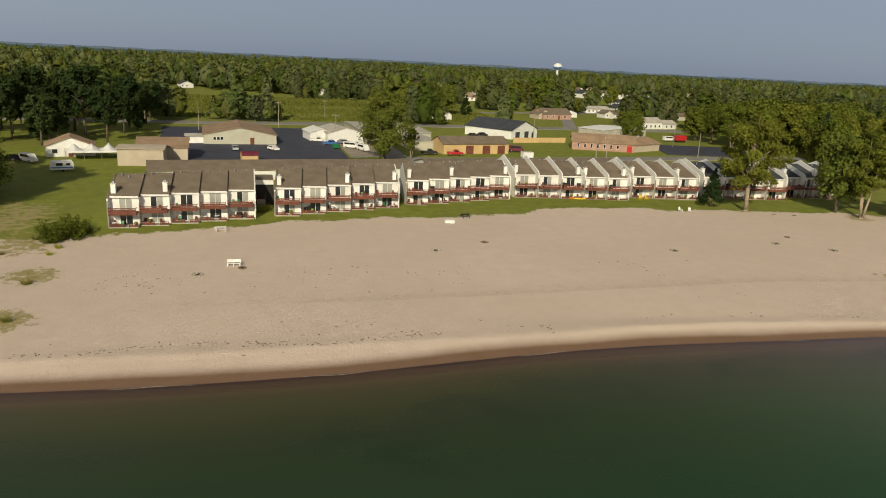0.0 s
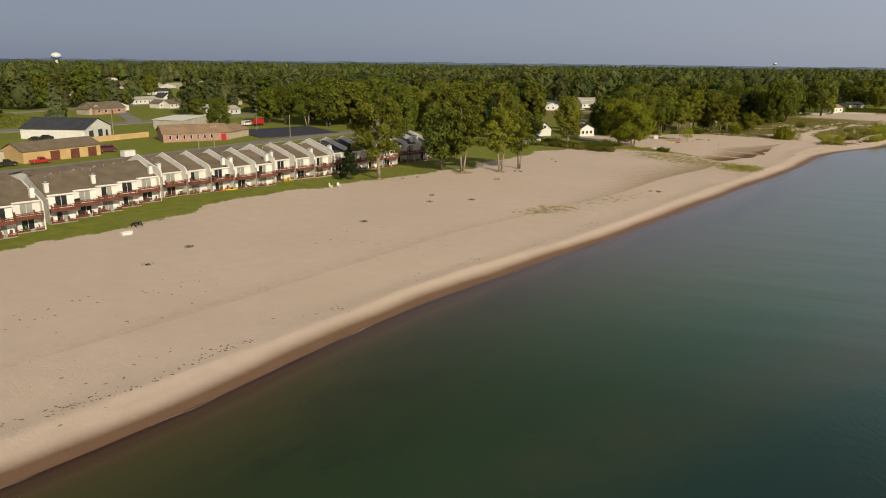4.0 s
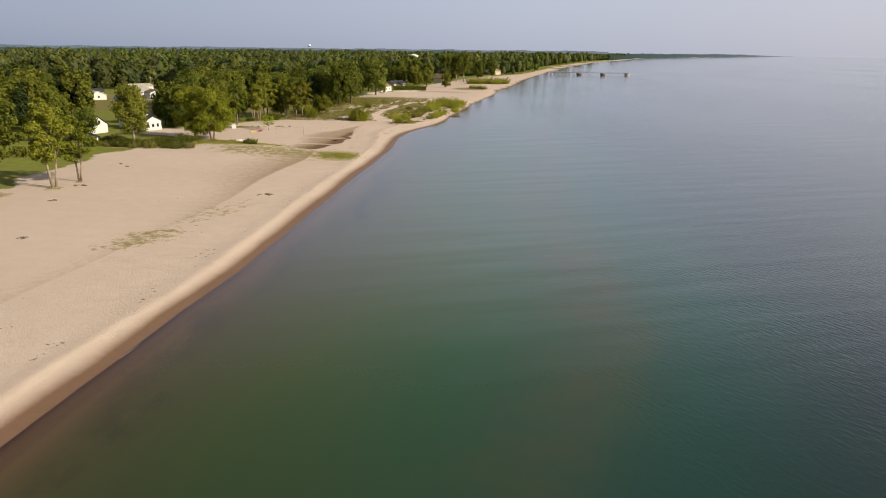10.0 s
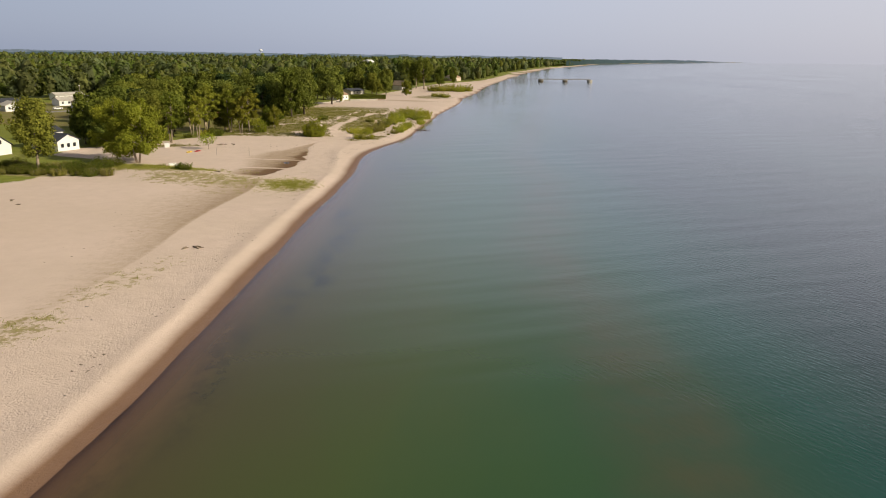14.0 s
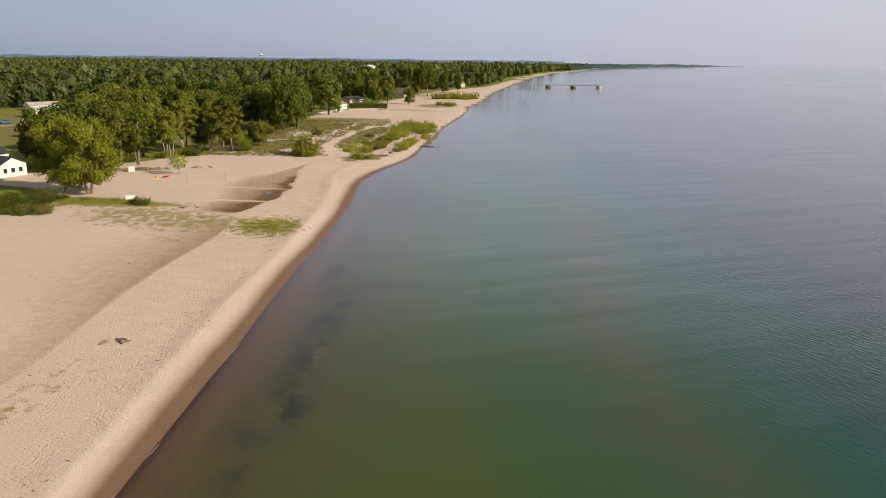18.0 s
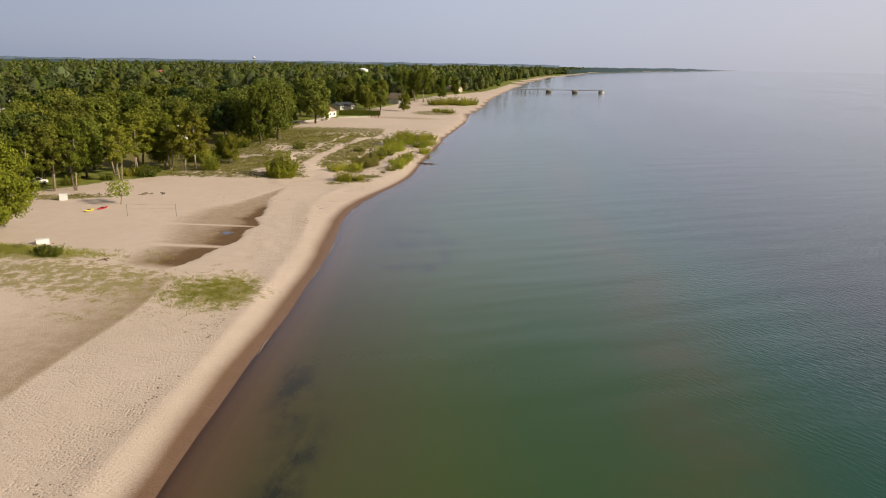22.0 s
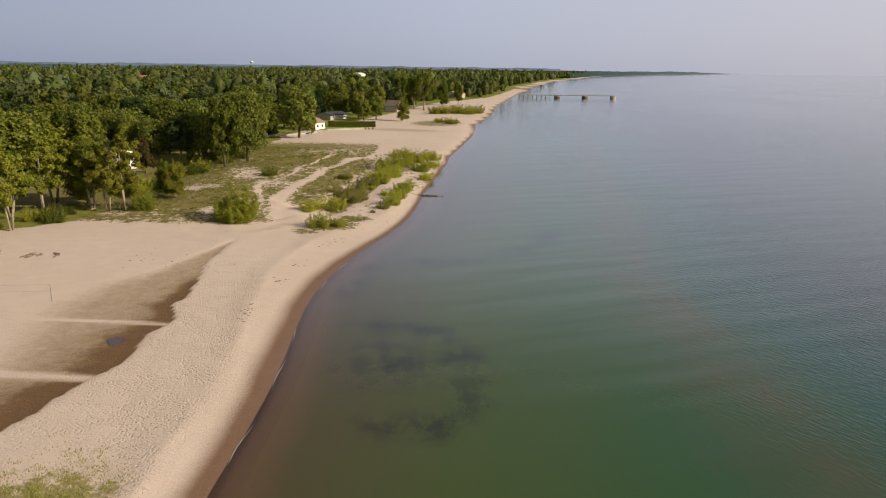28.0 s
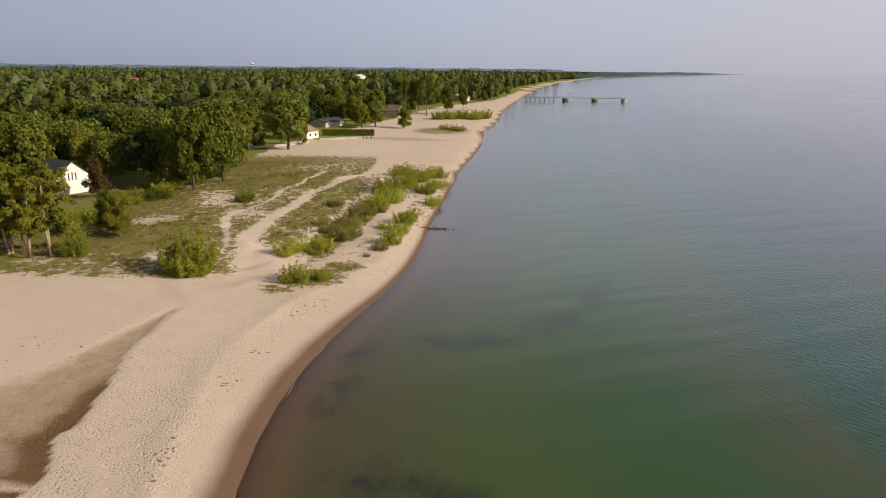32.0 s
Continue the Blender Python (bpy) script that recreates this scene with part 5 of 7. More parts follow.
building("garage_row", -173, -22, 7, 64, 13, 2.6, 4.0, "siding", "shingle", "long low white garage row with brown shingle roof", "garage",
         doors=[(2 + 5 * k, 2.6, 2.2) for k in range(12)], door_mat="white")
building("garage_row", -181.5, 46, 6, 60, 13, 2.6, 4.0, "siding", "shingle", "long low white garage row with brown shingle roof", "garage",
         doors=[(2 + 5 * k, 2.6, 2.2) for k in range(11)], door_mat="white")
building("storage_shed", -197, -32.2, 0, 11, 9, 4.3, 4.7, "tan", "tan", "flat-topped tan metal storage shed on grass", "shed")
building("workshop", -206.2, -29, 3, 13, 17, 3.6, 5.4, "tan", "roof_tan", "tan workshop with a brown shingle roof", "building")
building("hall", -244.5, -14, 3, 23, 28, 3.2, 5.6, "beige", "roof_tan", "low beige hall with a wide brown gable roof", "building", "x",
         doors=[(14.6, 1.3, 2.3)], windows=[(3, 1.0, 1.1, 1.4), (4.1, 1.0, 1.1, 1.4), (5.2, 1.0, 1.1, 1.4)])
building("hall_porch", -246, -19.5, 3, 5.5, 6, 2.4, 2.9, "white", "concrete", "white porch built onto the beige hall", "porch")
building("storage_garage", -229, 62, 8, 24, 10.5, 3.4, 5.4, "ochre", "shingle", "ochre storage garage with brown roller doors", "garage",
         doors=[(8.0, 2.8, 2.8), (14.2, 2.8, 2.8), (19.8, 2.8, 2.8)])
building("brick_office", -249, 117, -23, 23, 14, 3.0, 5.6, "brick", "roof_tan", "low pinkish brick office with a brown roof", "building",
         windows=[(2 + 2.4 * k, 0.8, 1.6, 0.9) for k in range(7)], doors=[(20.2, 1.8, 2.4)], door_mat="red")
building("brick_annex", -241, 138.5, 27, 17, 11, 2.7, 4.6, "tan", "roof_tan", "tan brick annex with a brown roof", "building")
building("warehouse", -277, 103, 35, 19, 24, 3.6, 7.0, "white", "shingle_dark", "white warehouse with a dark shingle roof", "building", "x",
         doors=[(3.0, 3.0, 2.8), (9.5, 3.0, 2.8), (15.0, 1.4, 2.2)], door_mat="shingle_dark")
building("flat_store", -238, 53, 2, 9, 24, 3.0, 3.3, "beige", "concrete", "white flat-roofed store with a pale roof", "building")
building("flat_store", -262, 40, 2, 26, 40, 3.4, 3.8, "beige", "concrete", "long white flat-roofed store with a pale roof", "building")
building("white_shed", -259, 21, 8, 8, 12, 3.0, 4.4, "white", "white", "white metal shed with a pale roof", "shed", "x")
building("white_shed", -256, 27, 12, 13, 16, 3.4, 5.2, "white", "concrete", "white metal shed with a pale grey roof", "shed", "x")
building("clubhouse", -211, -52, 12, 12, 10, 2.8, 5.2, "white", "roof_tan", "white clubhouse with a rust-brown roof beside tents", "house", "x", doors=[(5.4, 1.2, 2.1)], windows=[(1.5, 1.4, 1.2, 0.9), (8.5, 1.4, 1.2, 0.9)])
building("long_store", -299, 143, -67, 14, 30, 3.8, 4.6, "concrete", "white", "long pale store with a white roof", "building")
building("house", -388, 163, 10, 19, 12, 3.0, 6.0, "brick", "shingle", "grey-roofed brick house beyond the road", "house", windows=[(2, 1.4, 1.3, 1.0), (6, 1.4, 1.3, 1.0), (14, 1.4, 1.3, 1.0)], doors=[(10, 1.1, 2.1)])
building("house", -341, 200, 13, 13, 9, 3.6, 5.8, "white", "concrete", "white house with small dark windows", "house", windows=[(1.5 + 3 * k, 1.1, 1.3, 0.9) for k in range(4)])
building("house", -343, 213, 13, 9, 8, 2.8, 4.6, "white", "concrete", "low white wing beside the white house", "house", windows=[(1.5, 1.1, 1.3, 0.9), (5, 1.1, 1.3, 0.9)])
for hx, hy, turn, w, d, e, r, roofm, along_ in (
        (-555, -160, 20, 12, 9, 3, 6, "shingle", "x"), (-618, -123, 20, 9, 9, 4, 6.5, "concrete", "x"), (-603, -50, 20, 10, 9, 3, 5.2, "shingle_dark", "x"),
        (-562, 45, 25, 14, 9, 2.8, 4.4, "concrete", "y"), (-454, 219, 8, 22, 9, 2.8, 4.6, "concrete", "y"), (-412, 214, 12, 9, 8, 2.8, 4.8, "shingle", "x"),
        (-628, 416, 12, 34, 18, 5.6, 6.4, "white", "y"), (-688, 329, 25, 20, 12, 4, 7.2, "shingle_dark", "x"), (-690, 352, 25, 12, 10, 5, 7.8, "shingle", "x"),
        (-670, 366, 25, 13, 9, 3, 5, "concrete", "y"), (-675, 388, 25, 32, 12, 3, 4.6, "concrete", "y"), (-520, 130, 15, 10, 9, 2.8, 5, "shingle", "y"),
        (-470, 330, 10, 14, 9, 2.8, 5, "roof_tan", "y"), (-560, 300, 10, 16, 10, 2.8, 5, "shingle_dark", "y"), (-243, 374, -40, 9, 9, 2.8, 4.6, "concrete", "x"),
        (-239, 415, -40, 11, 9, 2.8, 4.4, "concrete", "y"), (-262, 456, -40, 16, 9, 2.8, 4.2, "concrete", "y"), (-222, 400, -40, 9, 8, 2.8, 4.4, "shingle", "x"),
        (-255, 392, -40, 10, 8, 2.8, 4.6, "shingle_dark", "y"), (-320, 520, -30, 14, 9, 3, 5, "concrete", "y"), (-300, 620, -30, 14, 9, 3, 5, "shingle", "y"),
        (-380, 560, -30, 12, 9, 3, 5, "white", "y"), (-420, 760, -20, 20, 12, 5, 6, "white", "y"), (-411, 1067, -20, 26, 12, 10, 13, "redbrick", "y"), (-146, 1112, -15, 18, 12, 17, 19, "white", "y")):
    building("house", hx, hy, turn, w, d, e, r, "brick" if roofm == "redbrick" else "white", roofm, "pale house with a low roof among town trees", "house", along_,
             windows=[(1.2 + k * 3.2, 1.1, 1.2, 1.0) for k in range(max(1, int((w - 1.5) / 3.2)))])
bh = building("beach_house", -136.5, 354.5, -28, 8.6, 12, 4.4, 7.8, "siding", "shingle_dark", "brick house with a white lit gable and slit windows", "house", "x",
              windows=[(3.0, 0.45, 1.9, 3.2), (3.95, 0.45, 2.1, 3.2), (4.9, 0.45, 1.9, 3.2)])
part("brick_wing", boxes(((-9, -3.2, -0.4), (-1.0, -0.02, 3.6)), ((-9, 8.42, -0.4), (-1.4, 11, 3.6))), "redbrick", bh)
building("cottage", -150.3, 242, -22, 7.5, 9, 3.0, 4.8, "white", "shingle_dark", "small white cottage with a row of windows", "house", "x", windows=[(1.0, 1.2, 1.3, 0.9), (3.1, 1.2, 1.3, 0.9), (5.2, 1.2, 1.3, 0.9)])
building("cottage", -156, 247, -22, 6, 8, 5.0, 6.6, "white", "shingle_dark", "taller white rear wing of the cottage", "house", "y")
building("cottage", -163, 229, -18, 8, 10, 2.8, 5.6, "white", "shingle_dark", "white cottage with a steep dark roof behind trees", "house", "x", windows=[(3.9, 1.2, 1.3, 3.0)])
building("cottage", -149, 203, -12, 4.5, 6, 2.2, 3.2, "white", "shingle_dark", "low white shed by the lawn", "shed", "y")
building("beach_cottage", -104.5, 490, -30, 11, 9, 3.2, 5.0, "siding", "roof_tan", "low white beach cottage with a brown roof", "house", windows=[(1.5, 1.2, 1.2, 1.0), (5, 1.2, 1.2, 1.0), (8.5, 1.2, 1.2, 1.0)])
building("beach_cottage", -104, 552, -30, 16, 10, 2.6, 4.2, "concrete", "shingle_dark", "low dark-roofed beach house behind a hedge", "house", windows=[(2, 1.4, 1.2, 1.0), (7, 1.4, 1.2, 1.0), (12, 1.4, 1.2, 1.0)])
building("beach_cottage", -120, 465, -20, 8, 9, 4.4, 7.2, "white", "shingle", "pale two-storey beach house among trees", "house", "x", windows=[(1.5, 1.2, 1.4, 1.0), (5, 1.2, 1.4, 1.0)])
building("beach_cottage", -72, 626, -25, 9, 9, 4, 7.4, "concrete", "shingle", "grey-roofed beach house behind a young tree", "house", "x")
building("beach_cottage", -28, 838, -25, 20, 12, 4, 6.6, "tan", "roof_tan", "tan beach house with a brown roof", "house")
building("beach_cottage", 33, 1172, -25, 14, 10, 5, 7.4, "white", "shingle", "white house on the far shore", "house")

# ---- paved ground ----
def slab(name, corners, lift, material, label, category):
    """A paved area, laid over the ground with a real edge."""
    bm = prism([(a, b) for a, b in corners], "z", 0.2, 0.42 + lift)
    return tagged(part(name, bm, material), label, category, kind="structure")


slab("parking_lot", [(-200, -24), (-204, 29), (-303, 29), (-299, -32)], 0.08, "asphalt", "dark asphalt parking lot", "parking lot")
slab("parking_lot_office", [(-236, 150), (-230, 185), (-262, 196), (-268, 160)], 0.08, "asphalt", "dark asphalt parking lot by the brick office", "parking lot")
slab("yard", [(-206, 30), (-206, 48), (-262, 48), (-262, 30)], 0.06, "gravel", "gravel yard with parked vehicles", "yard")
slab("road", [(-312, -300), (-312, -31), (-322, 49), (-325, 142), (-330, 400), (-342, 400), (-338, 142), (-334, 49), (-324, -31), (-324, -300)], 0.05, "road", "pale two-lane road behind the buildings", "road")
slab("drive", [(-206, 30), (-209, 60), (-213, 90), (-220, 140), (-226, 205), (-233, 205), (-229, 140), (-222, 92), (-219, 60), (-220, 30)], 0.07, "road", "pale drive between lawns", "drive")


# ---- town houses among the trees ----
rng = random.Random(23)
for k in range(46):
    d_ = rng.uniform(340, 960)
    y_ = d_ * rng.uniform(0.22, 0.72)
    building("house", -d_, y_, rng.choice([10, 15, 100]), rng.uniform(8, 15), rng.uniform(7, 10), 2.8, rng.uniform(4.4, 5.6), rng.choice(["white", "siding", "tan", "beige"]),
             rng.choice(["shingle", "concrete", "shingle_dark", "roof_tan"]), "small town house with a pitched roof among trees", "house", rng.choice(["x", "y"]),
             windows=[(1.2, 1.2, 1.2, 1.0), (4.6, 1.2, 1.2, 1.0)])

# ---- woods ----
def in_gap(x, y):
    """The open lawns that lead back from the beach to a group of houses."""
    return 25 < math.degrees(math.atan2(-40 - x, y - 50)) < 34 and 190 < math.hypot(x + 40, y - 50) < 480 and y > 255


def lumpy_crown(g, h, r, around, up, cone=False):
    """A closed uneven crown for a tree seen from far off: points and triangles."""
    pts = []
    for j in range(up):
        v = j / (up - 1)
        ring = 1.02 - v if cone else math.sin(math.pi * (0.10 + 0.88 * v)) ** 0.7
        for k in range(around):
            a = (k + 0.5 * (j % 2)) * math.tau / around
            q = r * ring * (0.78 + 0.45 * g.random())
            pts.append((q * math.cos(a), q * math.sin(a), h * (0.12 + 0.86 * v) + (g.random() - 0.5) * h * 0.09))
    tri = []
    for j in range(up - 1):
        for k in range(around):
            a, b = j * around + k, j * around + (k + 1) % around
            c, d = a + around, b + around
            tri += [(a, b, d), (a, d, c)]
    return np.array(pts), np.array(tri)


def leafed(core, spray):
    """A crown's solid heart with leaf sprays round it."""
    return np.concatenate([core[0], spray[0]]), np.concatenate([core[1], spray[1] + len(core[0])])


def far_woods():
    """Woods and town trees in the distance, as one joined mass of small crowns."""
    rng = np.random.default_rng(5)
    kinds = []
    for seed, form, r in ((21, "round", 5.5), (22, "spread", 5.0), (23, "column", 3.6), (24, "round", 6.5), (25, "cone", 3.6)):
        g = np.random.default_rng(seed)
        cs, rs = clump_plan(g, 14, r, 1.5, form)
        kinds.append([leafed(lumpy_crown(g, 13, r * 0.7, 8, 6, form == "cone"), leaves(g, cs, rs, 440, 0.8, 0.75, 0.4)), leafed(lumpy_crown(g, 14, r * 0.84, 9, 6, form == "cone"), leaves(g, cs, rs, 100, 1.2, 0.75, 0.4)), leafed(lumpy_crown(g, 14, r * 0.9, 8, 4, form == "cone"), leaves(g, cs, rs, 16, 2.2, 0.75, 0.4))])
    pts, tris, used, total = [], [], 0, 0
    for _ in range(21000):
        bearing, radius = radians(-26 + 152 * rng.random()), 300 * 10.0 ** rng.random()
        x, y = -30 - radius * math.sin(bearing), 80 + radius * math.cos(bearing)
        far = math.hypot(x + 40, y - 100)
        if x > float(np.interp(y, LAWN_Y, LAWN_X)) - 3 or x > -330 and y < 450 or far > 3000:
            continue
        if -494 < x < -338 and -64 < y < 138 or in_gap(x, y) or screened(x, y, 30 + far * 0.06):
            continue
        if x > -900 and 0.24 * -x < y < 0.68 * -x and rng.random() < 0.6:
            continue
        if noise.noise((x / 70, y / 70, 0.3)) + 0.5 * noise.noise((x / 260, y / 260, 2.0)) < (-0.12 if far < 900 else -0.3):
            continue
        k = kinds[rng.integers(len(kinds))]
        p, f = k[0 if far < 560 else (1 if far < 1200 else 2)]
        s = 0.6 + 0.85 * rng.random() ** 1.6
        a = rng.random() * math.tau
        c, sn = math.cos(a) * s, math.sin(a) * s
        q = np.stack([p[:, 0] * c - p[:, 1] * sn + x, p[:, 0] * sn + p[:, 1] * c + y, p[:, 2] * s + 0.3], -1)
        pts.append(q); tris.append(f + used); used += len(q)
        total += len(f)
    P, F = np.concatenate(pts), np.concatenate(tris)
    me = bpy.data.meshes.new("far_woods")
    me.vertices.add(len(P)); me.vertices.foreach_set("co", P.astype(np.float32).ravel())
    me.loops.add(len(F) * 3); me.loops.foreach_set("vertex_index", F.astype(np.int32).ravel())
    me.polygons.add(len(F)); me.polygons.foreach_set("loop_start", np.arange(0, len(F) * 3, 3, dtype=np.int32))
    me.update(calc_edges=True); me.validate()
    me.materials.append(M["leaf_hazed"])
    tagged(new("far_woods", me), "green woods and town trees stretching to the horizon", "woods", kind="stuff")
    return len(F)


WOODS_TRIS = far_woods()


def far_canopy():
    """The closed treetops of the woods beyond, as one uneven sheet."""
    ang = np.radians(np.arange(-34, 118, 0.22))
    rad = 640 * (4850 / 640) ** np.linspace(0, 1, 150)
    A, R = np.meshgrid(ang, rad)
    x, y = (-30 - R * np.sin(A)).ravel(), (80 + R * np.cos(A)).ravel()
    g = np.random.default_rng(9)
    z = 3.0 + 2.0 * g.random(len(x)) + 2.0 * wave(x, y, 37.0) + 2.0 * wave(x, y, 90.0, 1)
    z = np.where((wave(x, y, 55.0, 3) + 0.6 * wave(x, y, 21.0, 1) < -0.42) & (R.ravel() < 2200), -6.0, z)
    inland = np.interp(y, LAWN_Y, LAWN_X) - x
    z = np.where(inland < 14, -6.0, z)
    town = (y > 0.28 * -x) & (y < 0.66 * -x) & (x > -780)
    open_field = town | (x > -495) & (x < -330) & (y > -60) & (y < 150) | (x > -335)
    z = np.where(open_field & (y < 560), -6.0, z)
    nx, ny = len(ang), len(rad)
    i = np.arange(nx * ny).reshape(ny, nx)
    quads = np.stack([i[:-1, :-1], i[:-1, 1:], i[1:, 1:], i[1:, :-1]], -1).reshape(-1, 4)
    zq = z[quads].min(1)
    sheet("woods_canopy", np.stack([x, y, z], -1).tolist(), quads[zq > 0].tolist(), "leaf_hazed")
    tagged(bpy.data.objects["woods_canopy"], "closed green treetops of distant woods", "woods", kind="stuff")


far_canopy()

def distant_woods():
    """Hazy lines of woods far off: the horizon, and the long wooded shore that runs out to the point."""
    g = np.random.default_rng(13)
    rows = []
    for radius, first, height in ((4500, -9, 17), (3100, 2, 14)):
        ang = np.radians(np.arange(first, 125, 0.05))
        x, y = -30 - radius * np.sin(ang), 80 + radius * np.cos(ang)
        rows.append((x, y, height + 2.5 * wave(x, y, 60.0) + 2 * wave(x, y, 23.0, 1) + 3 * g.random(len(x))))
    y = np.arange(2150, 4940, 6.0)
    x = np.interp(y, LAWN_Y, LAWN_X) - 8
    rows.append((x, y, (13 + 2 * wave(x, y, 70.0) + 1.5 * wave(x, y, 23.0, 1) + 2.5 * g.random(len(x))) * (1 - smooth(3700, 4940, y))))
    pts, quads, used = [], [], 0
    for x, y, top in rows:
        n = len(x)
        pts.append(np.concatenate([np.stack([x, y, np.full(n, -3.0)], -1), np.stack([x, y, top], -1)]))
        i = np.arange(n - 1) + used
        quads.append(np.stack([i, i + 1, i + 1 + n, i + n], -1))
        used += 2 * n
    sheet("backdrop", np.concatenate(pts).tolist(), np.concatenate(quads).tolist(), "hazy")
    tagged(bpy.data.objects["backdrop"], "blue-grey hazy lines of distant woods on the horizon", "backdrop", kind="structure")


distant_woods()


def field_scrub():
    """Reeds over the open field behind the road, with ranker scrub along its far side."""
    g = np.random.default_rng(61)
    n = 52000
    x, y = g.uniform(-492, -342, n), g.uniform(-60, 136, n)
    keep = (np.sin(x / 9 + np.sin(y / 31) * 2) + 0.8 * np.sin(y / 17 + x / 40) + g.normal(size=n) * 0.8 > -0.7) | (x < -450)
    x, y = x[keep], y[keep]
    n = len(x)
    tall = np.where(x < -450, 1.0 + 1.6 * g.random(n), 0.45 + 0.5 * g.random(n))
    a = g.random(n) * math.tau
    w = 0.45 + 0.35 * g.random(n)
    base = np.stack([x, y, np.full(n, 0.2)], -1)
    side = np.stack([np.cos(a) * w, np.sin(a) * w, 0 * a], -1)
    tip = base + np.stack([g.normal(size=n) * 0.4, g.normal(size=n) * 0.4, tall], -1)
    p = np.stack([base - side, base + side, tip], 1).reshape(-1, 3)
    sheet("field_scrub", p.tolist(), np.arange(3 * n).reshape(-1, 3).tolist(), "reeds")
    tagged(bpy.data.objects["field_scrub"], "olive reeds and scrub over an open field", "scrub", kind="stuff")


field_scrub()
slab("street", [(-330, 150), (-760, 330), (-762, 338), (-332, 158)], 0.06, "road", "pale street running through the town", "street")
slab("lane", [(-232, 372), (-196, 412), (-192, 408), (-228, 368)], 0.06, "road", "pale lane past small houses on lawns", "road")
slab("street_cross", [(-420, 120), (-470, 320), (-478, 320), (-428, 120)], 0.07, "road", "pale cross street through the town", "street")

# nearer woods, tree by tree
rng = random.Random(11)
placed = []
REGIONS = [(-190, -116, 296, 450, 70), (-330, -190, 165, 300, 80), (-330, -190, 300, 460, 18), (-170, -112, 455, 560, 30),
           (-330, -232, -130, -38, 36), (-170, -140, 255, 300, 10), (-130, -78, 570, 700, 26), (-330, -250, 30, 60, 0)]
for x0, x1, y0, y1, count in REGIONS:
    made = tries = 0
    while made < count and tries < 4000:
        tries += 1
        x, y = rng.uniform(x0, x1), rng.uniform(y0, y1)
        if x > float(np.interp(y, LAWN_Y, LAWN_X)) - 4 or any((x - a) ** 2 + (y - b) ** 2 < 36 for a, b in placed):
            continue
        if -152 < x < -112 and 304 < y < 353 and x + 0.9 * (y - 304) < -95:
            continue
        if 0 < (x + 137) * 0.93 - (y - 356) * 0.36 < 48 and abs((x + 137) * 0.36 + (y - 356) * 0.93) < 8:
            continue
        along_line = ((x + 47) * -90 + (y - 187) * 169) / 191.5      # an open strip of lawn leads down to the beach house
        if 90 < along_line < 196 and abs((x + 47) * 169 + (y - 187) * 90) / 191.5 < 8:
            continue
        if x < -165 and y < 300 and y < 0.66 * -x + 10 and y > 100:
            continue
        if (x + 137) ** 2 + (y - 358) ** 2 < 130 or (x + 150) ** 2 + (y - 246) ** 2 < 150 or (x + 150) ** 2 + (y - 192) ** 2 < 130:
            continue
        if x < -200 and screened(x, y, 40) or in_gap(x, y):
            continue
        if -234 < x < -210 and 48 < y < 205 or -270 < x < -232 and 145 < y < 200:
            continue
        placed.append((x, y))
        made += 1
        kind = rng.choice(["oak", "maple", "oak", "maple", "maple", "poplar", "pine", "spruce"] if y > 0 else ["pine", "pine", "oak", "spruce"])
        plant(kind, x, y, rng.uniform(14, 20) if x < -190 and 165 < y < 300 else rng.uniform(13, 19), "tall leafy woodland tree among others", rng.uniform(0.85, 1.15), rng.uniform(0, 360), group="woodland trees")

# ---- vehicles, poles and yard things ----
def car(x, y, turn, paint, label, kind="car"):
    """A vehicle at a place, nose along +x before the turn."""
    ob = thing("car" if kind == "car" else kind, pose(x, y, 0.52, 0, 0, turn), label, "car" if kind == "car" else "truck")
    if kind == "pickup":
        body = [(-2.7, 0.35), (-2.7, 1.0), (-0.6, 1.02), (-0.45, 1.75), (0.75, 1.75), (1.25, 1.08), (2.5, 0.98), (2.65, 0.35)]
        win = [(-0.42, 1.1), (-0.34, 1.62), (0.7, 1.62), (1.08, 1.1)]
    elif kind == "van":
        body = [(-2.6, 0.35), (-2.6, 2.1), (1.4, 2.1), (2.0, 1.2), (2.5, 1.05), (2.6, 0.35)]
        win = [(-2.2, 1.3), (-2.2, 1.9), (1.25, 1.9), (1.65, 1.3)]
    else:
        body = [(-2.2, 0.35), (-2.25, 0.95), (-1.75, 1.02), (-1.2, 1.48), (0.5, 1.48), (1.15, 1.0), (2.1, 0.85), (2.2, 0.35)]
        win = [(-1.5, 1.04), (-1.1, 1.38), (0.45, 1.38), (0.95, 1.04)]
    part("body", prism(body, "y", -0.88, 0.88), paint, ob)
    part("side_window", prism(win, "y", 0.86, 0.895), "glass", ob)
    part("side_window", prism(win, "y", -0.895, -0.86), "glass", ob)
    part("windscreen", boxes(((win[-1][0] - 0.1, -0.75, win[0][1]), (win[-1][0] + 0.12, 0.75, win[0][1] + 0.25))), "glass", ob)
    for wx in (body[0][0] + 0.85, body[-1][0] - 0.85):
        for s in (-1, 1):
            bm = bmesh.new()
            tube(bm, (wx, s * 0.72, 0.34), (wx, s * 0.92, 0.34), 0.34, 0.34, 12)
            w = part("wheel", bm, "rubber", ob)
            bm = bmesh.new()
            tube(bm, (wx, s * 0.9, 0.34), (wx, s * 0.94, 0.34), 0.2, 0.2, 10)
            part("rim", bm, "steel", w)
    return ob


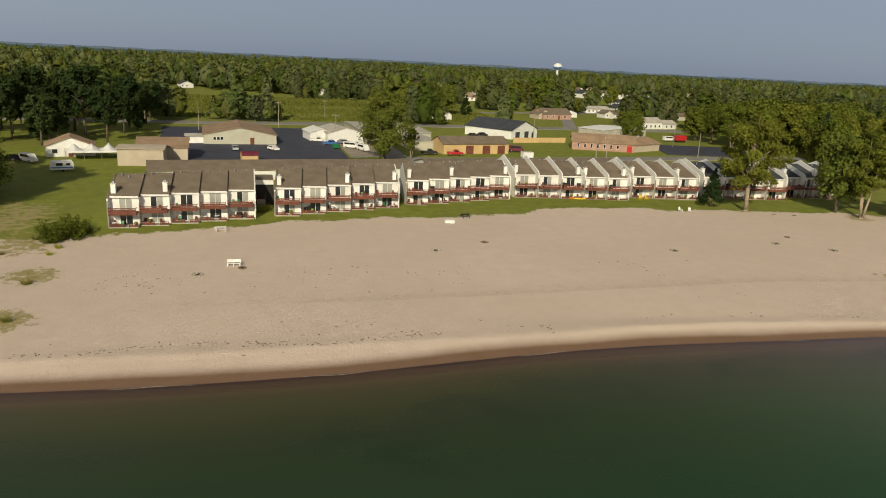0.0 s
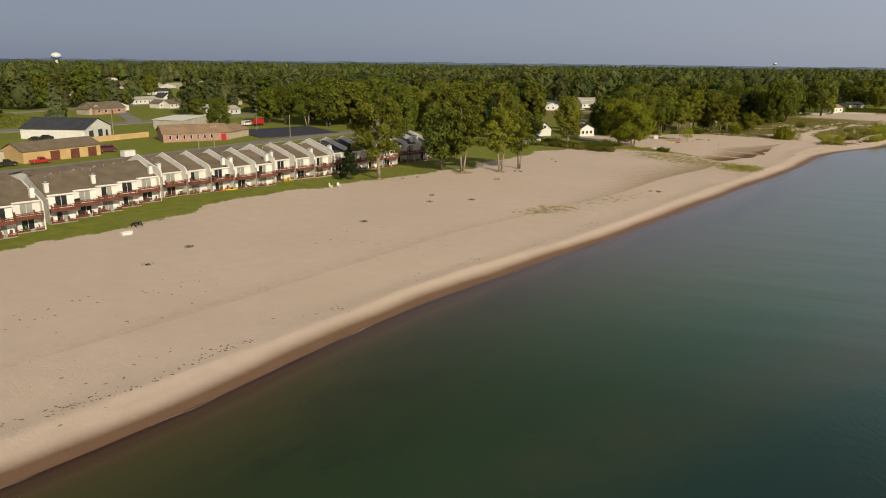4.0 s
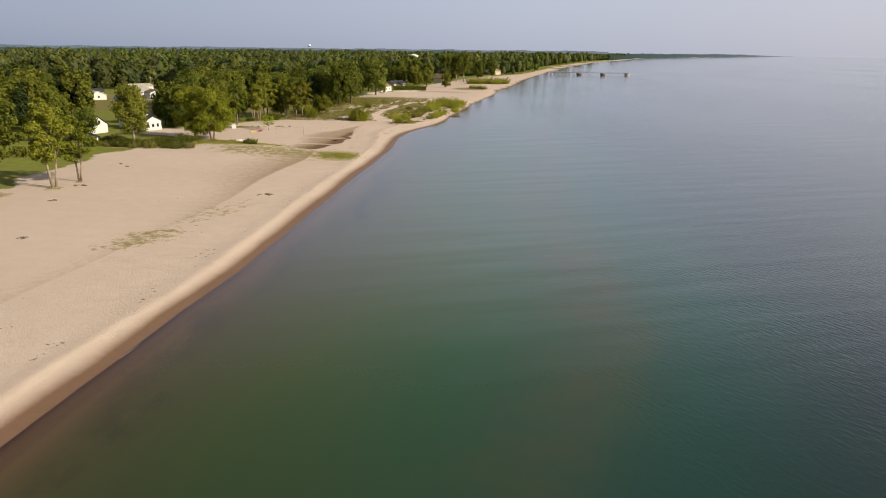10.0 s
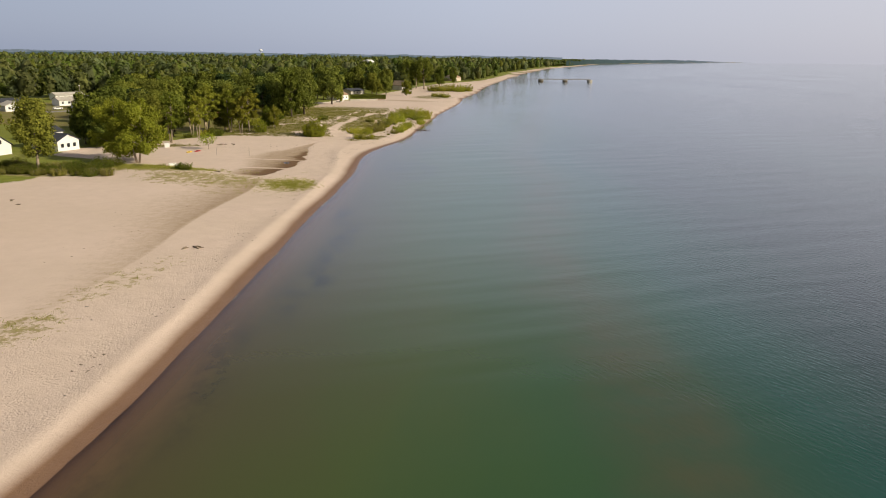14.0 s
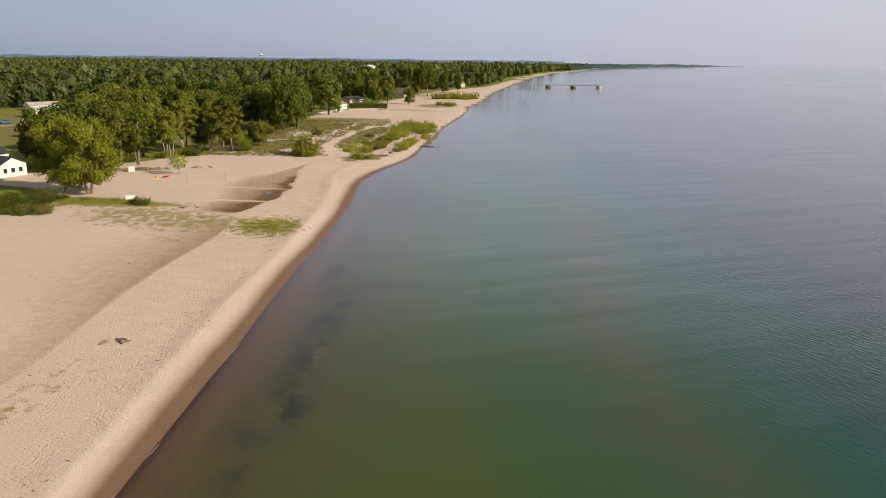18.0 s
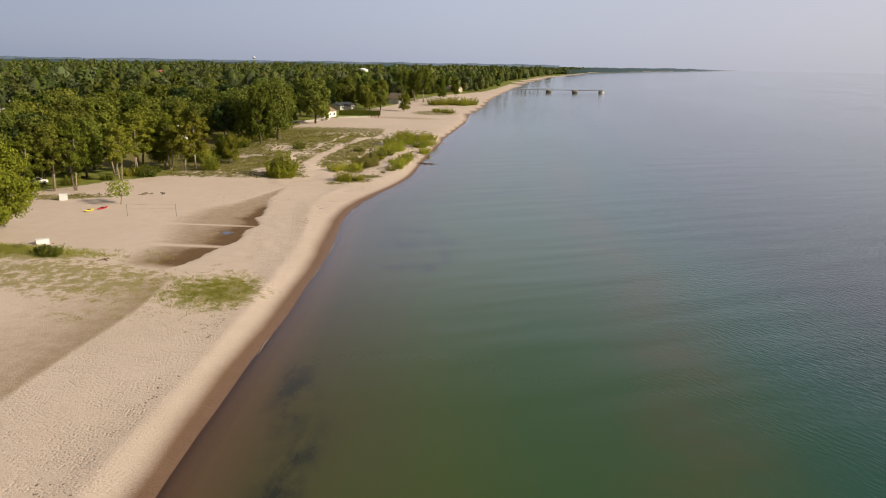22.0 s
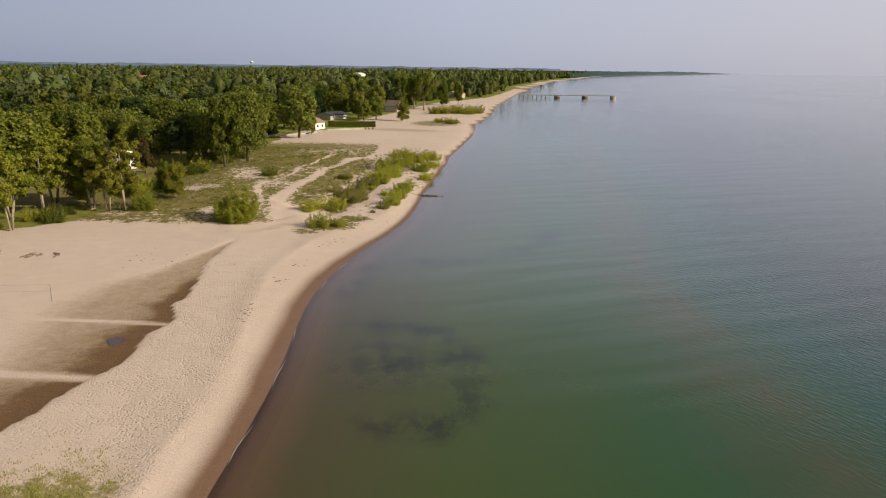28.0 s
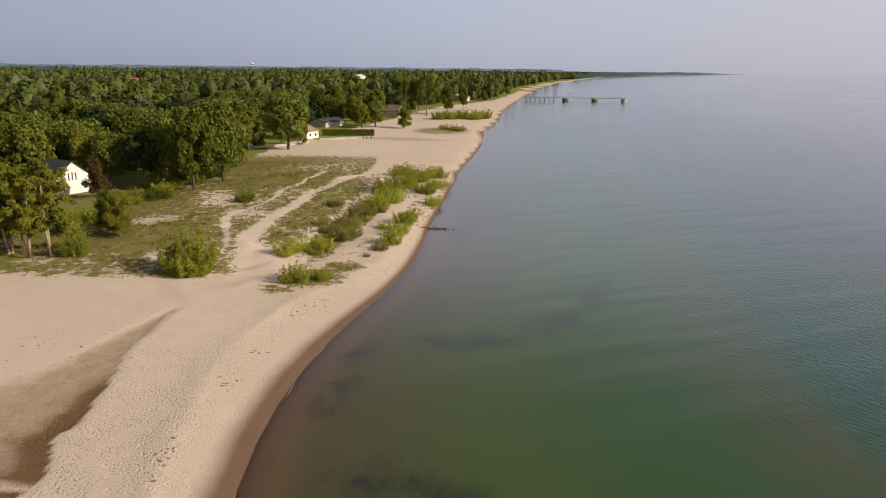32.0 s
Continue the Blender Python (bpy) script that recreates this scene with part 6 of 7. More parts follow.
car(-230, -4, 5, "steel", "silver car parked on the asphalt lot")
car(-230.5, 7.5, 30, "white", "white car parked on the asphalt lot")
car(-225.5, 65, 85, "red", "red pickup truck parked before the ochre garage", "pickup")
car(-226.5, 56.5, 85, "charcoal", "dark flatbed truck parked on grass", "pickup")
car(-237, 90.5, 70, "maroon", "maroon van parked by the ochre garage", "van")
car(-238.5, 86, 70, "white", "white car parked by the ochre garage")
car(-256, 23.5, 80, "white", "white pickup parked by the white sheds", "pickup")
car(-247, 27, 60, "blue", "blue pickup parked in the gravel yard", "pickup")
car(-239, 33, 60, "white", "white utility truck parked in the gravel yard", "van")
car(-244, 36.5, 10, "white", "white pickup parked in the gravel yard", "pickup")
car(-233, 36, 20, "white", "white camper van parked in the gravel yard", "van")
car(-252, 32, 100, "steel", "grey car parked in the gravel yard")
car(-249, 42, 80, "charcoal", "black car parked beside the store")
car(-284, 89, 40, "charcoal", "dark car parked by the warehouse")
car(-287, 94, 40, "charcoal", "dark car parked by the warehouse")
car(-201, -53.5, 45, "white", "white van parked under trees", "van")
car(-203, -57.5, 45, "charcoal", "black car parked under trees")
car(-283, 179, 95, "white", "white truck cab parked on the office lot", "van")
car(-139, 273, 60, "white", "white pickup parked at the back of the beach", "pickup")
car(-232, 383, 60, "blue", "dark blue car parked by the houses")
car(-226, 388, 60, "white", "white car parked by the houses")

ob = thing("box_truck", pose(-279.5, 182.5, 0.5, 0, 0, 95), "red box trailer parked on the office lot", "truck")
part("box", boxes(((-2.4, -1.1, 0.8), (2.4, 1.1, 2.9))), "red", ob)
part("underframe", boxes(((-2.3, -0.5, 0.5), (2.3, 0.5, 0.8))), "rubber", ob)
for wx in (-1.5, 1.5):
    for s in (-1, 1):
        bm = bmesh.new()
        tube(bm, (wx, s * 0.8, 0.42), (wx, s * 1.15, 0.42), 0.42, 0.42, 12)
        part("wheel", bm, "rubber", ob)

ob = thing("camping_trailer", pose(-187.5, -43, ground_z(-187.5, -43), 0, 0, 106), "white and pale blue camping trailer on the lawn", "trailer")
part("body", prism([(-2.4, 0.55), (-2.5, 1.2), (-2.1, 2.5), (2.2, 2.6), (2.5, 2.0), (2.5, 0.55)], "y", -1.1, 1.1), "white", ob)
part("stripe", boxes(((-2.35, -1.12, 0.9), (2.4, -1.1, 1.15))), "blue", ob, "pale blue stripe")
part("window", boxes(((-1.2, -1.13, 1.5), (0.2, -1.09, 2.1))), "glass", ob)
part("window", boxes(((0.9, -1.13, 1.5), (1.8, -1.09, 2.1))), "glass", ob)
part("drawbar", boxes(((-3.6, -0.06, 0.5), (-2.4, 0.06, 0.6))), "steel", ob)
for s in (-1, 1):
    bm = bmesh.new()
    tube(bm, (0.2, s * 0.85, 0.33), (0.2, s * 1.08, 0.33), 0.33, 0.33, 12)
    part("wheel", bm, "rubber", ob)

# event tent with three peaks
ob = thing("marquee_tent", pose(-204, -45.5, ground_z(-204, -40), 0, 0, 14), "white three-peaked event tent on poles", "tent")
bm = bmesh.new()
nx, ny = 8, 36
grid = []
for i in range(nx + 1):
    for j in range(ny + 1):
        u, v = i / nx, j / ny
        peak = (1 - abs(2 * u - 1)) * (1 - abs(((v * 3) % 1.0) * 2 - 1)) ** 0.9 if 0 < v < 1 else 0
        grid.append(bm.verts.new((-8 * u, 12.5 * v, 2.3 + 1.7 * peak ** 1.25)))
for i in range(nx):
    for j in range(ny):
        a = i * (ny + 1) + j
        bm.faces.new((grid[a], grid[a + ny + 1], grid[a + ny + 2], grid[a + 1]))
ext = bmesh.ops.extrude_face_region(bm, geom=bm.faces[:])
bmesh.ops.translate(bm, vec=(0, 0, 0.03), verts=[v for v in ext["geom"] if isinstance(v, bmesh.types.BMVert)])
bmesh.ops.recalc_face_normals(bm, faces=bm.faces)
part("canopy", bm, "white", ob, smooth=True)
part("valance", boxes(((-0.02, 0, 2.0), (0.02, 12.5, 2.34)), ((-8.02, 0, 2.0), (-7.98, 12.5, 2.34))), "white", ob)
for px_ in (0, -8):
    for k in range(4):
        bm = bmesh.new()
        tube(bm, (px_, 12.5 * k / 3, -0.2), (px_, 12.5 * k / 3, 2.3), 0.05, 0.05, 6)
        part("tent_pole", bm, "steel", ob)

# barrel-roofed garden shed
ob = thing("garden_shed", pose(-206.3, -1.8, ground_z(-206, 0), 0, 0, 10), "small wooden shed with a curved maroon roof", "shed")
arch = [(-2.6, -0.3), (-2.6, 1.5)] + [(-1.3 - 1.3 * math.cos(a), 1.5 + 1.15 * math.sin(a)) for a in np.linspace(0.15, math.pi - 0.15, 9)] + [(0, 1.5), (0, -0.3)]
part("wall", prism(arch, "y", 0, 4.4), "ochre", ob)
roof = [(-1.3 - 1.36 * math.cos(a), 1.5 + 1.22 * math.sin(a)) for a in np.linspace(0, math.pi, 11)] + [(-1.3 + 1.31 * math.cos(a), 1.5 + 1.16 * math.sin(a)) for a in np.linspace(0, math.pi, 11)]
part("roof", prism(roof, "y", -0.1, 4.5), "maroon", ob)
part("door", boxes(((-1.9, 4.4, 0.0), (-0.7, 4.44, 1.9))), "ochre", ob)


def pole(x, y, h, arm=True, turn=0):
    ob = thing("utility_pole", pose(x, y, ground_z(x, y), 0, 0, turn), "weathered wooden utility pole", "pole", "utility poles")
    bm = bmesh.new()
    tube(bm, (0, 0, -0.5), (0, 0, h), 0.16, 0.10, 8)
    part("post", bm, "pole", ob)
    if arm:
        part("crossarm", boxes(((-0.06, -1.2, h - 0.9), (0.06, 1.2, h - 0.75))), "pole", ob)
        for k in (-1.05, -0.4, 0.4, 1.05):
            bm = bmesh.new()
            tube(bm, (0, k, h - 0.75), (0, k, h - 0.5), 0.06, 0.04, 6)
            part("insulator", bm, "white", ob)
    return ob


POLES = [(-288, -18, 10.5, False), (-332, 3, 10.5, True), (-304, 12, 10.9, True), (-357, 36, 9.0, True), (-259, 30, 10.0, True), (-228, 157, 9.0, False), (-466, 283, 13, True),
         (-223, 114, 7.5, False), (-210, 111, 9.0, True), (-322, -41, 14, True), (-268, 109, 11.5, True), (-188, 342, 10.8, True), (-302, 511, 9, True), (-240, 440, 10, True)]
for x, y, h, arm in POLES:
    pole(x, y, h, arm, 10)


def wire(a, b, sag=0.8):
    pts = [Vector(a).lerp(Vector(b), k / 10) - Vector((0, 0, sag * 4 * (k / 10) * (1 - k / 10))) for k in range(11)]
    bm = bmesh.new()
    rings = [[bm.verts.new(p + Vector(o)) for o in ((0, 0, 0.02), (0.017, 0.017, -0.01), (-0.017, -0.017, -0.01))] for p in pts]
    for r0, r1 in zip(rings, rings[1:]):
        for k in range(3):
            bm.faces.new((r0[k], r0[(k + 1) % 3], r1[(k + 1) % 3], r1[k]))
    return tagged(part("overhead_wire", bm, "rubber"), "thin black overhead wire between utility poles", "wire", "overhead wires")


for (ax, ay, ah), (bx, by, bh_) in (((-332, 3, 10), (-304, 12, 10.4)), ((-304, 12, 10.4), (-357, 36, 8.5)), ((-259, 30, 9.5), (-268, 109, 11)), ((-268, 109, 11), (-210, 111, 8.5)),
                                    ((-322, -41, 13.5), (-332, 3, 10))):
    wire((ax, ay, ah + 0.3), (bx, by, bh_ + 0.3))

# lamp standards on the lots
for x, y, h in ((-262, 168, 8.5), (-212, -18, 5)):
    ob = thing("lamp_post", pose(x, y, ground_z(x, y)), "grey steel lamp post beside the parking lot", "lamp post")
    bm = bmesh.new()
    tube(bm, (0, 0, -0.3), (0, 0, h), 0.1, 0.07, 8)
    part("post", bm, "steel", ob)
    part("lamp_head", boxes(((-0.2, -0.5, h - 0.05), (0.2, 0.5, h + 0.15))), "steel", ob)

# timber fence by the warehouse
ob = thing("timber_fence", pose(-266, 100, ground_z(-266, 100), 0, 0, 9), "new yellow timber fence round a yard", "fence")
for k in range(48):
    part("board", boxes(((-0.02, k * 0.5, 0.05), (0.02, k * 0.5 + 0.48, 2.0 + 0.03 * (k % 3)))), "ochre", ob)
for k in range(10):
    part("post", boxes(((-0.14, k * 2.65, -0.3), (-0.03, k * 2.65 + 0.1, 2.05))), "ochre", ob)

ob = thing("storage_box", pose(-220.5, 88, 0.5, 0, 0, 4), "white metal storage box on feet beside the drive", "storage box")
part("box", boxes(((-1.1, -1.8, 0.25), (1.1, 1.8, 1.9))), "white", ob)
part("lid", boxes(((-1.16, -1.86, 1.9), (1.16, 1.86, 2.0))), "white", ob)
for fx in (-0.9, 0.9):
    for fy in (-1.6, 1.6):
        part("foot", boxes(((fx - 0.1, fy - 0.1, 0), (fx + 0.1, fy + 0.1, 0.25))), "steel", ob)
ob = thing("skip_container", pose(-238, 27.5, 0.5, 0, 0, 5), "green open skip container in the gravel yard", "container")
part("tub", prism([(-1.4, 0.3), (-1.7, 1.4), (1.7, 1.4), (1.4, 0.3)], "y", -0.9, 0.9), "green", ob)
part("rim", boxes(((-1.75, -0.95, 1.4), (1.75, -0.85, 1.5)), ((-1.75, 0.85, 1.4), (1.75, 0.95, 1.5))), "green", ob)

# water towers
for x, y, h, r in ((-1484, 647, 37, 9.5), (-1160, 4600, 40, 10)):
    ob = thing("water_tower", pose(x, y, 0), "pale blue-white water tower rising over the woods", "water tower")
    bm = bmesh.new()
    tube(bm, (0, 0, 0), (0, 0, h - r * 1.2), r * 0.3, r * 0.24, 16)
    part("stem", bm, "white", ob)
    bm = bmesh.new()
    bmesh.ops.create_uvsphere(bm, u_segments=24, v_segments=14, radius=r)
    bmesh.ops.scale(bm, vec=(1, 1, 0.72), verts=bm.verts)
    bmesh.ops.translate(bm, vec=(0, 0, h - r * 0.72), verts=bm.verts)
    part("tank", bm, "white", ob, smooth=True)
    bm = bmesh.new()
    tube(bm, (0, 0, h - r * 1.1), (0, 0, h - r * 0.85), r * 0.99, r * 0.99, 24)
    part("band", bm, "blue", ob, "blue band")

# fishing pier
ob = thing("fishing_pier", pose(36, 900, 0, 0, 0, 1), "long narrow fishing pier with round concrete cribs", "pier")
for k in range(12):
    part("deck_section", boxes(((k * 8.2, -1.2, 1.8), (k * 8.2 + 8.1, 1.2, 2.4))), "grey", ob)
for s in (-1.15, 1.15):
    part("handrail", boxes(((0, s - 0.04, 3.3), (98, s + 0.04, 3.4))), "steel", ob)
for k in range(33):
    for s in (-1.15, 1.15):
        part("rail_post", boxes(((k * 3.05, s - 0.03, 2.4), (k * 3.05 + 0.06, s + 0.03, 3.3))), "steel", ob)
for k in range(7):
    bm = bmesh.new()
    tube(bm, (k * 4.5 + 1, 0, -3), (k * 4.5 + 1, 0, 2.0), 0.3, 0.3, 8)
    part("pile", bm, "bark_dark", ob)
for k, cx in enumerate((39.5, 68.0, 97.0)):
    bm = bmesh.new()
    tube(bm, (cx, 0, -4), (cx, 0, 0.6), 3.0, 3.0, 20)
    part("crib", bm, "bark_dark" if k < 2 else "concrete", ob)
    bm = bmesh.new()
    tube(bm, (cx, 0, 0.6), (cx, 0, 1.9), 3.2, 3.2, 20)
    part("crib_cap", bm, "concrete" if k == 2 else "grey", ob)

# hedge, seawalls and lawn by the beach cottages
def hedge(x, y, turn, length, height, depth, label, seed):
    """A clipped hedge running along its own y."""
    ob = thing("hedge", pose(x, y, ground_z(x, y), 0, 0, turn), label, "hedge")
    g = np.random.default_rng(seed)
    n = int(length * height * 90)
    c = np.stack([g.uniform(-depth / 2, depth / 2, n), g.uniform(0, length, n), g.uniform(0.1, height, n)], -1)
    side = g.integers(0, 3, n)                     # most leaves sit in the clipped faces
    c[side == 0, 0] = (np.sign(c[side == 0, 0]) + g.normal(size=(side == 0).sum()) * 0.06) * depth / 2
    c[side == 1, 2] = height + g.normal(size=(side == 1).sum()) * 0.08
    q = g.normal(size=(n, 3))
    q /= np.linalg.norm(q, axis=1)[:, None]
    w = np.cross(q, g.normal(size=(n, 3)))
    w /= np.linalg.norm(w, axis=1)[:, None]
    k = (0.16 + 0.14 * g.random(n))[:, None]
    p = np.stack([c - q * k, c + q * k, c + w * k * 1.4], 1).reshape(-1, 3)
    p[:, 2] = np.maximum(p[:, 2], 0.05)
    sheet("foliage", p.tolist(), np.arange(3 * n).reshape(-1, 3).tolist(), "leaf_dark", ob)
    part("heart", boxes(((-depth * 0.44, 0.1, 0.0), (depth * 0.44, length - 0.1, height * 0.94))), "leaf_dark", ob)
    part("stems", boxes(*[((-0.08, 0.8 * k, -0.3), (0.08, 0.8 * k + 0.12, height * 0.7)) for k in range(int(length / 0.8))]), "bark_dark", ob)


hedge(-99, 510, -84, 23, 2.5, 2.2, "clipped dark green hedge along a lawn", 31)
for x, y, turn, length in ((-97, 490.5, -60, 20), (-118, 456, -45, 24), (-101, 473, -10, 8), (-118, 291, 30, 8)):
    ob = thing("seawall", pose(x, y, ground_z(x, y), 0, 0, turn), "low pale concrete seawall at the back of the beach", "wall")
    n = int(length / 2)
    for k in range(n):
        part("wall_block", boxes(((-0.2, k * 2.0, -0.5), (0.2, k * 2.0 + 1.97, 0.75))), "concrete", ob)
slab("lawn_patch", [(-101, 494), (-97.5, 492), (-81.5, 501), (-80, 508.4), (-99, 508.4)], 0.02, "mown", "small bright green mown lawn behind the seawall", "lawn")

hedge(-196.5, 27, 22, 10, 2.5, 1.8, "clipped dark green hedge behind the garages", 33)

# groyne posts in the shallows
ob = thing("old_groyne", pose(-50.5, 328.5, WATER, 0, 0, -8), "rotted dark timber groyne running into the water", "groyne")
rg = random.Random(4)
for k in range(13):
    bm = bmesh.new()
    tube(bm, (k * 0.55, rg.uniform(-0.12, 0.12), -1.2), (k * 0.55 + rg.uniform(-0.08, 0.08), rg.uniform(-0.12, 0.12), 0.25 + rg.uniform(-0.1, 0.3)), 0.11, 0.09, 7)
    part("pile", bm, "bark_dark", ob)
part("plank", boxes(((-0.4, -0.06, 0.02), (5.2, 0.06, 0.2))), "bark_dark", ob)


# ---- beach furniture and litter ----
def bench(x, y, turn):
    ob = thing("garden_bench", pose(x, y, ground_z(x, y), 0, 0, turn), "white-painted wooden bench standing in the sand", "bench", "beach benches")
    for k in range(3):
        part("seat_slat", boxes(((-0.42 + 0.15 * k, -0.95, 0.42), (-0.30 + 0.15 * k, 0.95, 0.46))), "white", ob)
    for k in range(3):
        part("back_slat", boxes(((-0.52 - 0.03 * k, -0.95, 0.56 + 0.15 * k), (-0.48 - 0.03 * k, 0.95, 0.68 + 0.15 * k))), "white", ob)
    for s in (-0.85, 0.0, 0.85):
        part("leg", boxes(((-0.55, s - 0.04, -0.1), (-0.46, s + 0.04, 1.0))), "white", ob)
        part("leg", boxes(((-0.05, s - 0.04, -0.1), (0.03, s + 0.04, 0.42))), "white", ob)
    return ob


bench(-102.5, -2.4, -8)


def picnic_table(x, y, turn, material, label):
    ob = thing("picnic_table", pose(x, y, ground_z(x, y), 0, 0, turn), label, "table")
    for k in range(4):
        part("top_plank", boxes(((-0.38 + 0.19 * k, -1.0, 0.72), (-0.21 + 0.19 * k, 1.0, 0.77))), material, ob)
    for s in (-0.75, 0.6):
        part("seat_plank", boxes(((s, -1.0, 0.42), (s + 0.22, 1.0, 0.47))), material, ob)
    for s in (-0.7, 0.7):
        part("frame", prism([(-0.75, -0.05), (-0.62, -0.05), (-0.15, 0.72), (-0.28, 0.72)], "y", s - 0.04, s + 0.04), material, ob)
        part("frame", prism([(0.75, -0.05), (0.62, -0.05), (0.15, 0.72), (0.28, 0.72)], "y", s - 0.04, s + 0.04), material, ob)
        part("brace", boxes(((-0.7, s - 0.03, 0.36), (0.75, s + 0.03, 0.42))), material, ob)


picnic_table(-124.3, -4.9, 12, "white", "white picnic table at the lawn's edge")
picnic_table(-133.0, 41.0, 10, "charcoal", "dark weathered picnic table on the lawn")


def lounge_chair(x, y, turn, material, label):
    """A slatted garden chair with a raked fan back."""
    ob = thing("garden_chair", pose(x, y, ground_z(x, y), 0, 0, turn), label, "chair", "garden chairs")
    for k in range(4):
        part("seat_slat", boxes(((-0.3 + 0.14 * k, -0.28, 0.34 + 0.02 * k), (-0.18 + 0.14 * k, 0.28, 0.37 + 0.02 * k))), material, ob)
    for k in range(4):
        part("back_slat", prism([(-0.3, 0.32), (-0.27, 0.32), (-0.55, 1.08), (-0.58, 1.08)], "y", -0.27 + 0.14 * k, -0.15 + 0.14 * k), material, ob)
    for s in (-0.33, 0.27):
        part("leg", boxes(((0.2, s, -0.05), (0.27, s + 0.06, 0.58))), material, ob)
        part("leg", boxes(((-0.4, s, -0.05), (-0.33, s + 0.06, 0.58))), material, ob)
        part("armrest", boxes(((-0.45, s - 0.03, 0.58), (0.32, s + 0.1, 0.62))), material, ob)


for k, (x, y, turn) in enumerate(((-136.6, 91.6, 10), (-135.9, 93.4, -25))):
    lounge_chair(x, y, turn, "white", "white slatted garden chair at the grass edge")
for x, y, turn in ((-79.5, 497.0, -60), (-77.8, 498.2, -40), (-76.2, 498.0, -80)):
    lounge_chair(x, y, turn, "stain", "dark wooden garden chair on the sand by the seawall")
for x, y, turn in ((-150.2, 89.5, 0), (-150.0, 91.0, 15)):
    lounge_chair(x, y, turn, "yellow", "yellow slatted garden chair on the lawn")


def hull(name, x, y, turn, length, material, label, category):
    """A low rounded boat hull lying on the ground."""
    ob = thing(name, pose(x, y, ground_z(x, y), 0, 0, turn), label, category)
    bm = bmesh.new()
    rings = []
    for i in range(11):
        u = i / 10 * 2 - 1
        w = max(0.04, 0.42 * (1 - abs(u) ** 2.4))
        rings.append([bm.verts.new((u * length / 2, w * math.cos(a), 0.18 + 0.10 * u * u + 0.17 * math.sin(a) * (1 if w > 0.05 else 0.3))) for a in np.linspace(0, math.tau, 10, endpoint=False)])
    for a, b in zip(rings, rings[1:]):
        for k in range(10):
            bm.faces.new((a[k], a[(k + 1) % 10], b[(k + 1) % 10], b[k]))
    bm.faces.new(rings[0]); bm.faces.new(rings[-1])
    bmesh.ops.recalc_face_normals(bm, faces=bm.faces)
    part("hull", bm, material, ob, smooth=True)
    part("seat", boxes(((-0.35, -0.24, 0.3), (0.25, 0.24, 0.42))), "rubber", ob)
    return ob


hull("kayak", -150.6, 74.0, 80, 3.0, "yellow", "yellow kayak lying on the lawn", "kayak")
hull("kayak", -151.2, 73.0, 95, 3.0, "orange", "orange kayak lying on the lawn", "kayak")
ob = thing("rowing_boat", pose(-128.7, 36.7, ground_z(-128.7, 36.7), 0, 0, 85), "small white boat lying upturned on the sand", "boat")
bm = bmesh.new()
rings = []
for i in range(9):
    u = i / 8
    w = 0.62 * (1 - max(0.0, u - 0.45) ** 2 * 2.2)
    rings.append([bm.verts.new((-0.95 + 1.9 * u, s * w, z)) for s, z in ((-1, 0), (-0.92, 0.34), (-0.6, 0.5), (0, 0.55 - 0.1 * u), (0.6, 0.5), (0.92, 0.34), (1, 0))])
for a, b in zip(rings, rings[1:]):
    for k in range(6):
        bm.faces.new((a[k], a[k + 1], b[k + 1], b[k]))
bm.faces.new(rings[0]); bm.faces.new(rings[-1])
bmesh.ops.recalc_face_normals(bm, faces=bm.faces)
part("hull", bm, "white", ob)
part("keel", boxes(((-0.93, -0.03, 0.5), (0.85, 0.03, 0.6))), "white", ob)
for s in (-1, 1):
    part("rub_rail", boxes(((-0.95, s * 0.62 - 0.03, 0.0), (0.0, s * 0.62 + 0.03, 0.09))), "grey", ob)
hull("kayak", -111.5, 247.0, 70, 2.8, "red", "red kayak lying on the sand", "kayak")
hull("kayak", -113.2, 244.8, 60, 2.2, "yellow", "yellow kayak lying on the sand", "kayak")


def fire_pit(x, y, r, pale):
    ob = thing("fire_pit", pose(x, y, ground_z(x, y)), "ring of %s stones round a burnt patch in the sand" % ("pale" if pale else "dark"), "fire pit", "beach fire pits")
    g = random.Random(int(abs(x * 10)))
    bm = bmesh.new()
    tube(bm, (0, 0, -0.1), (0, 0, 0.03), r * 0.62, r * 0.5, 14)
    part("ash", bm, "ash", ob)
    for k in range(10):
        a = k * math.tau / 10 + g.uniform(-0.1, 0.1)
        bm = bmesh.new()
        bmesh.ops.create_icosphere(bm, subdivisions=1, radius=g.uniform(0.12, 0.24))
        bmesh.ops.scale(bm, vec=(1.1, 0.9, 0.75), verts=bm.verts)
        bmesh.ops.translate(bm, vec=(r * math.cos(a), r * math.sin(a), 0.06), verts=bm.verts)
        part("stone", bm, "stone" if pale else "drift", ob)
    for k in range(3):
        bm = bmesh.new()
        tube(bm, (g.uniform(-0.5, 0), g.uniform(-0.3, 0.3), 0.06), (g.uniform(0.1, 0.6), g.uniform(-0.3, 0.3), 0.16), 0.06, 0.05, 6)
        part("burnt_log", bm, "charcoal", ob)


for x, y, r, pale in ((-109, 29, 0.8, True), (-113.5, 38.7, 0.55, False), (-105.7, 70.6, 0.7, True), (-99.1, -7.1, 0.7, True), (-103, 101.4, 0.7, True), (-108.3, 93.4, 0.7, True),
                      (-101.6, -1.2, 0.5, False), (-112.6, 99.5, 0.45, False)):
    fire_pit(x, y, r, pale)


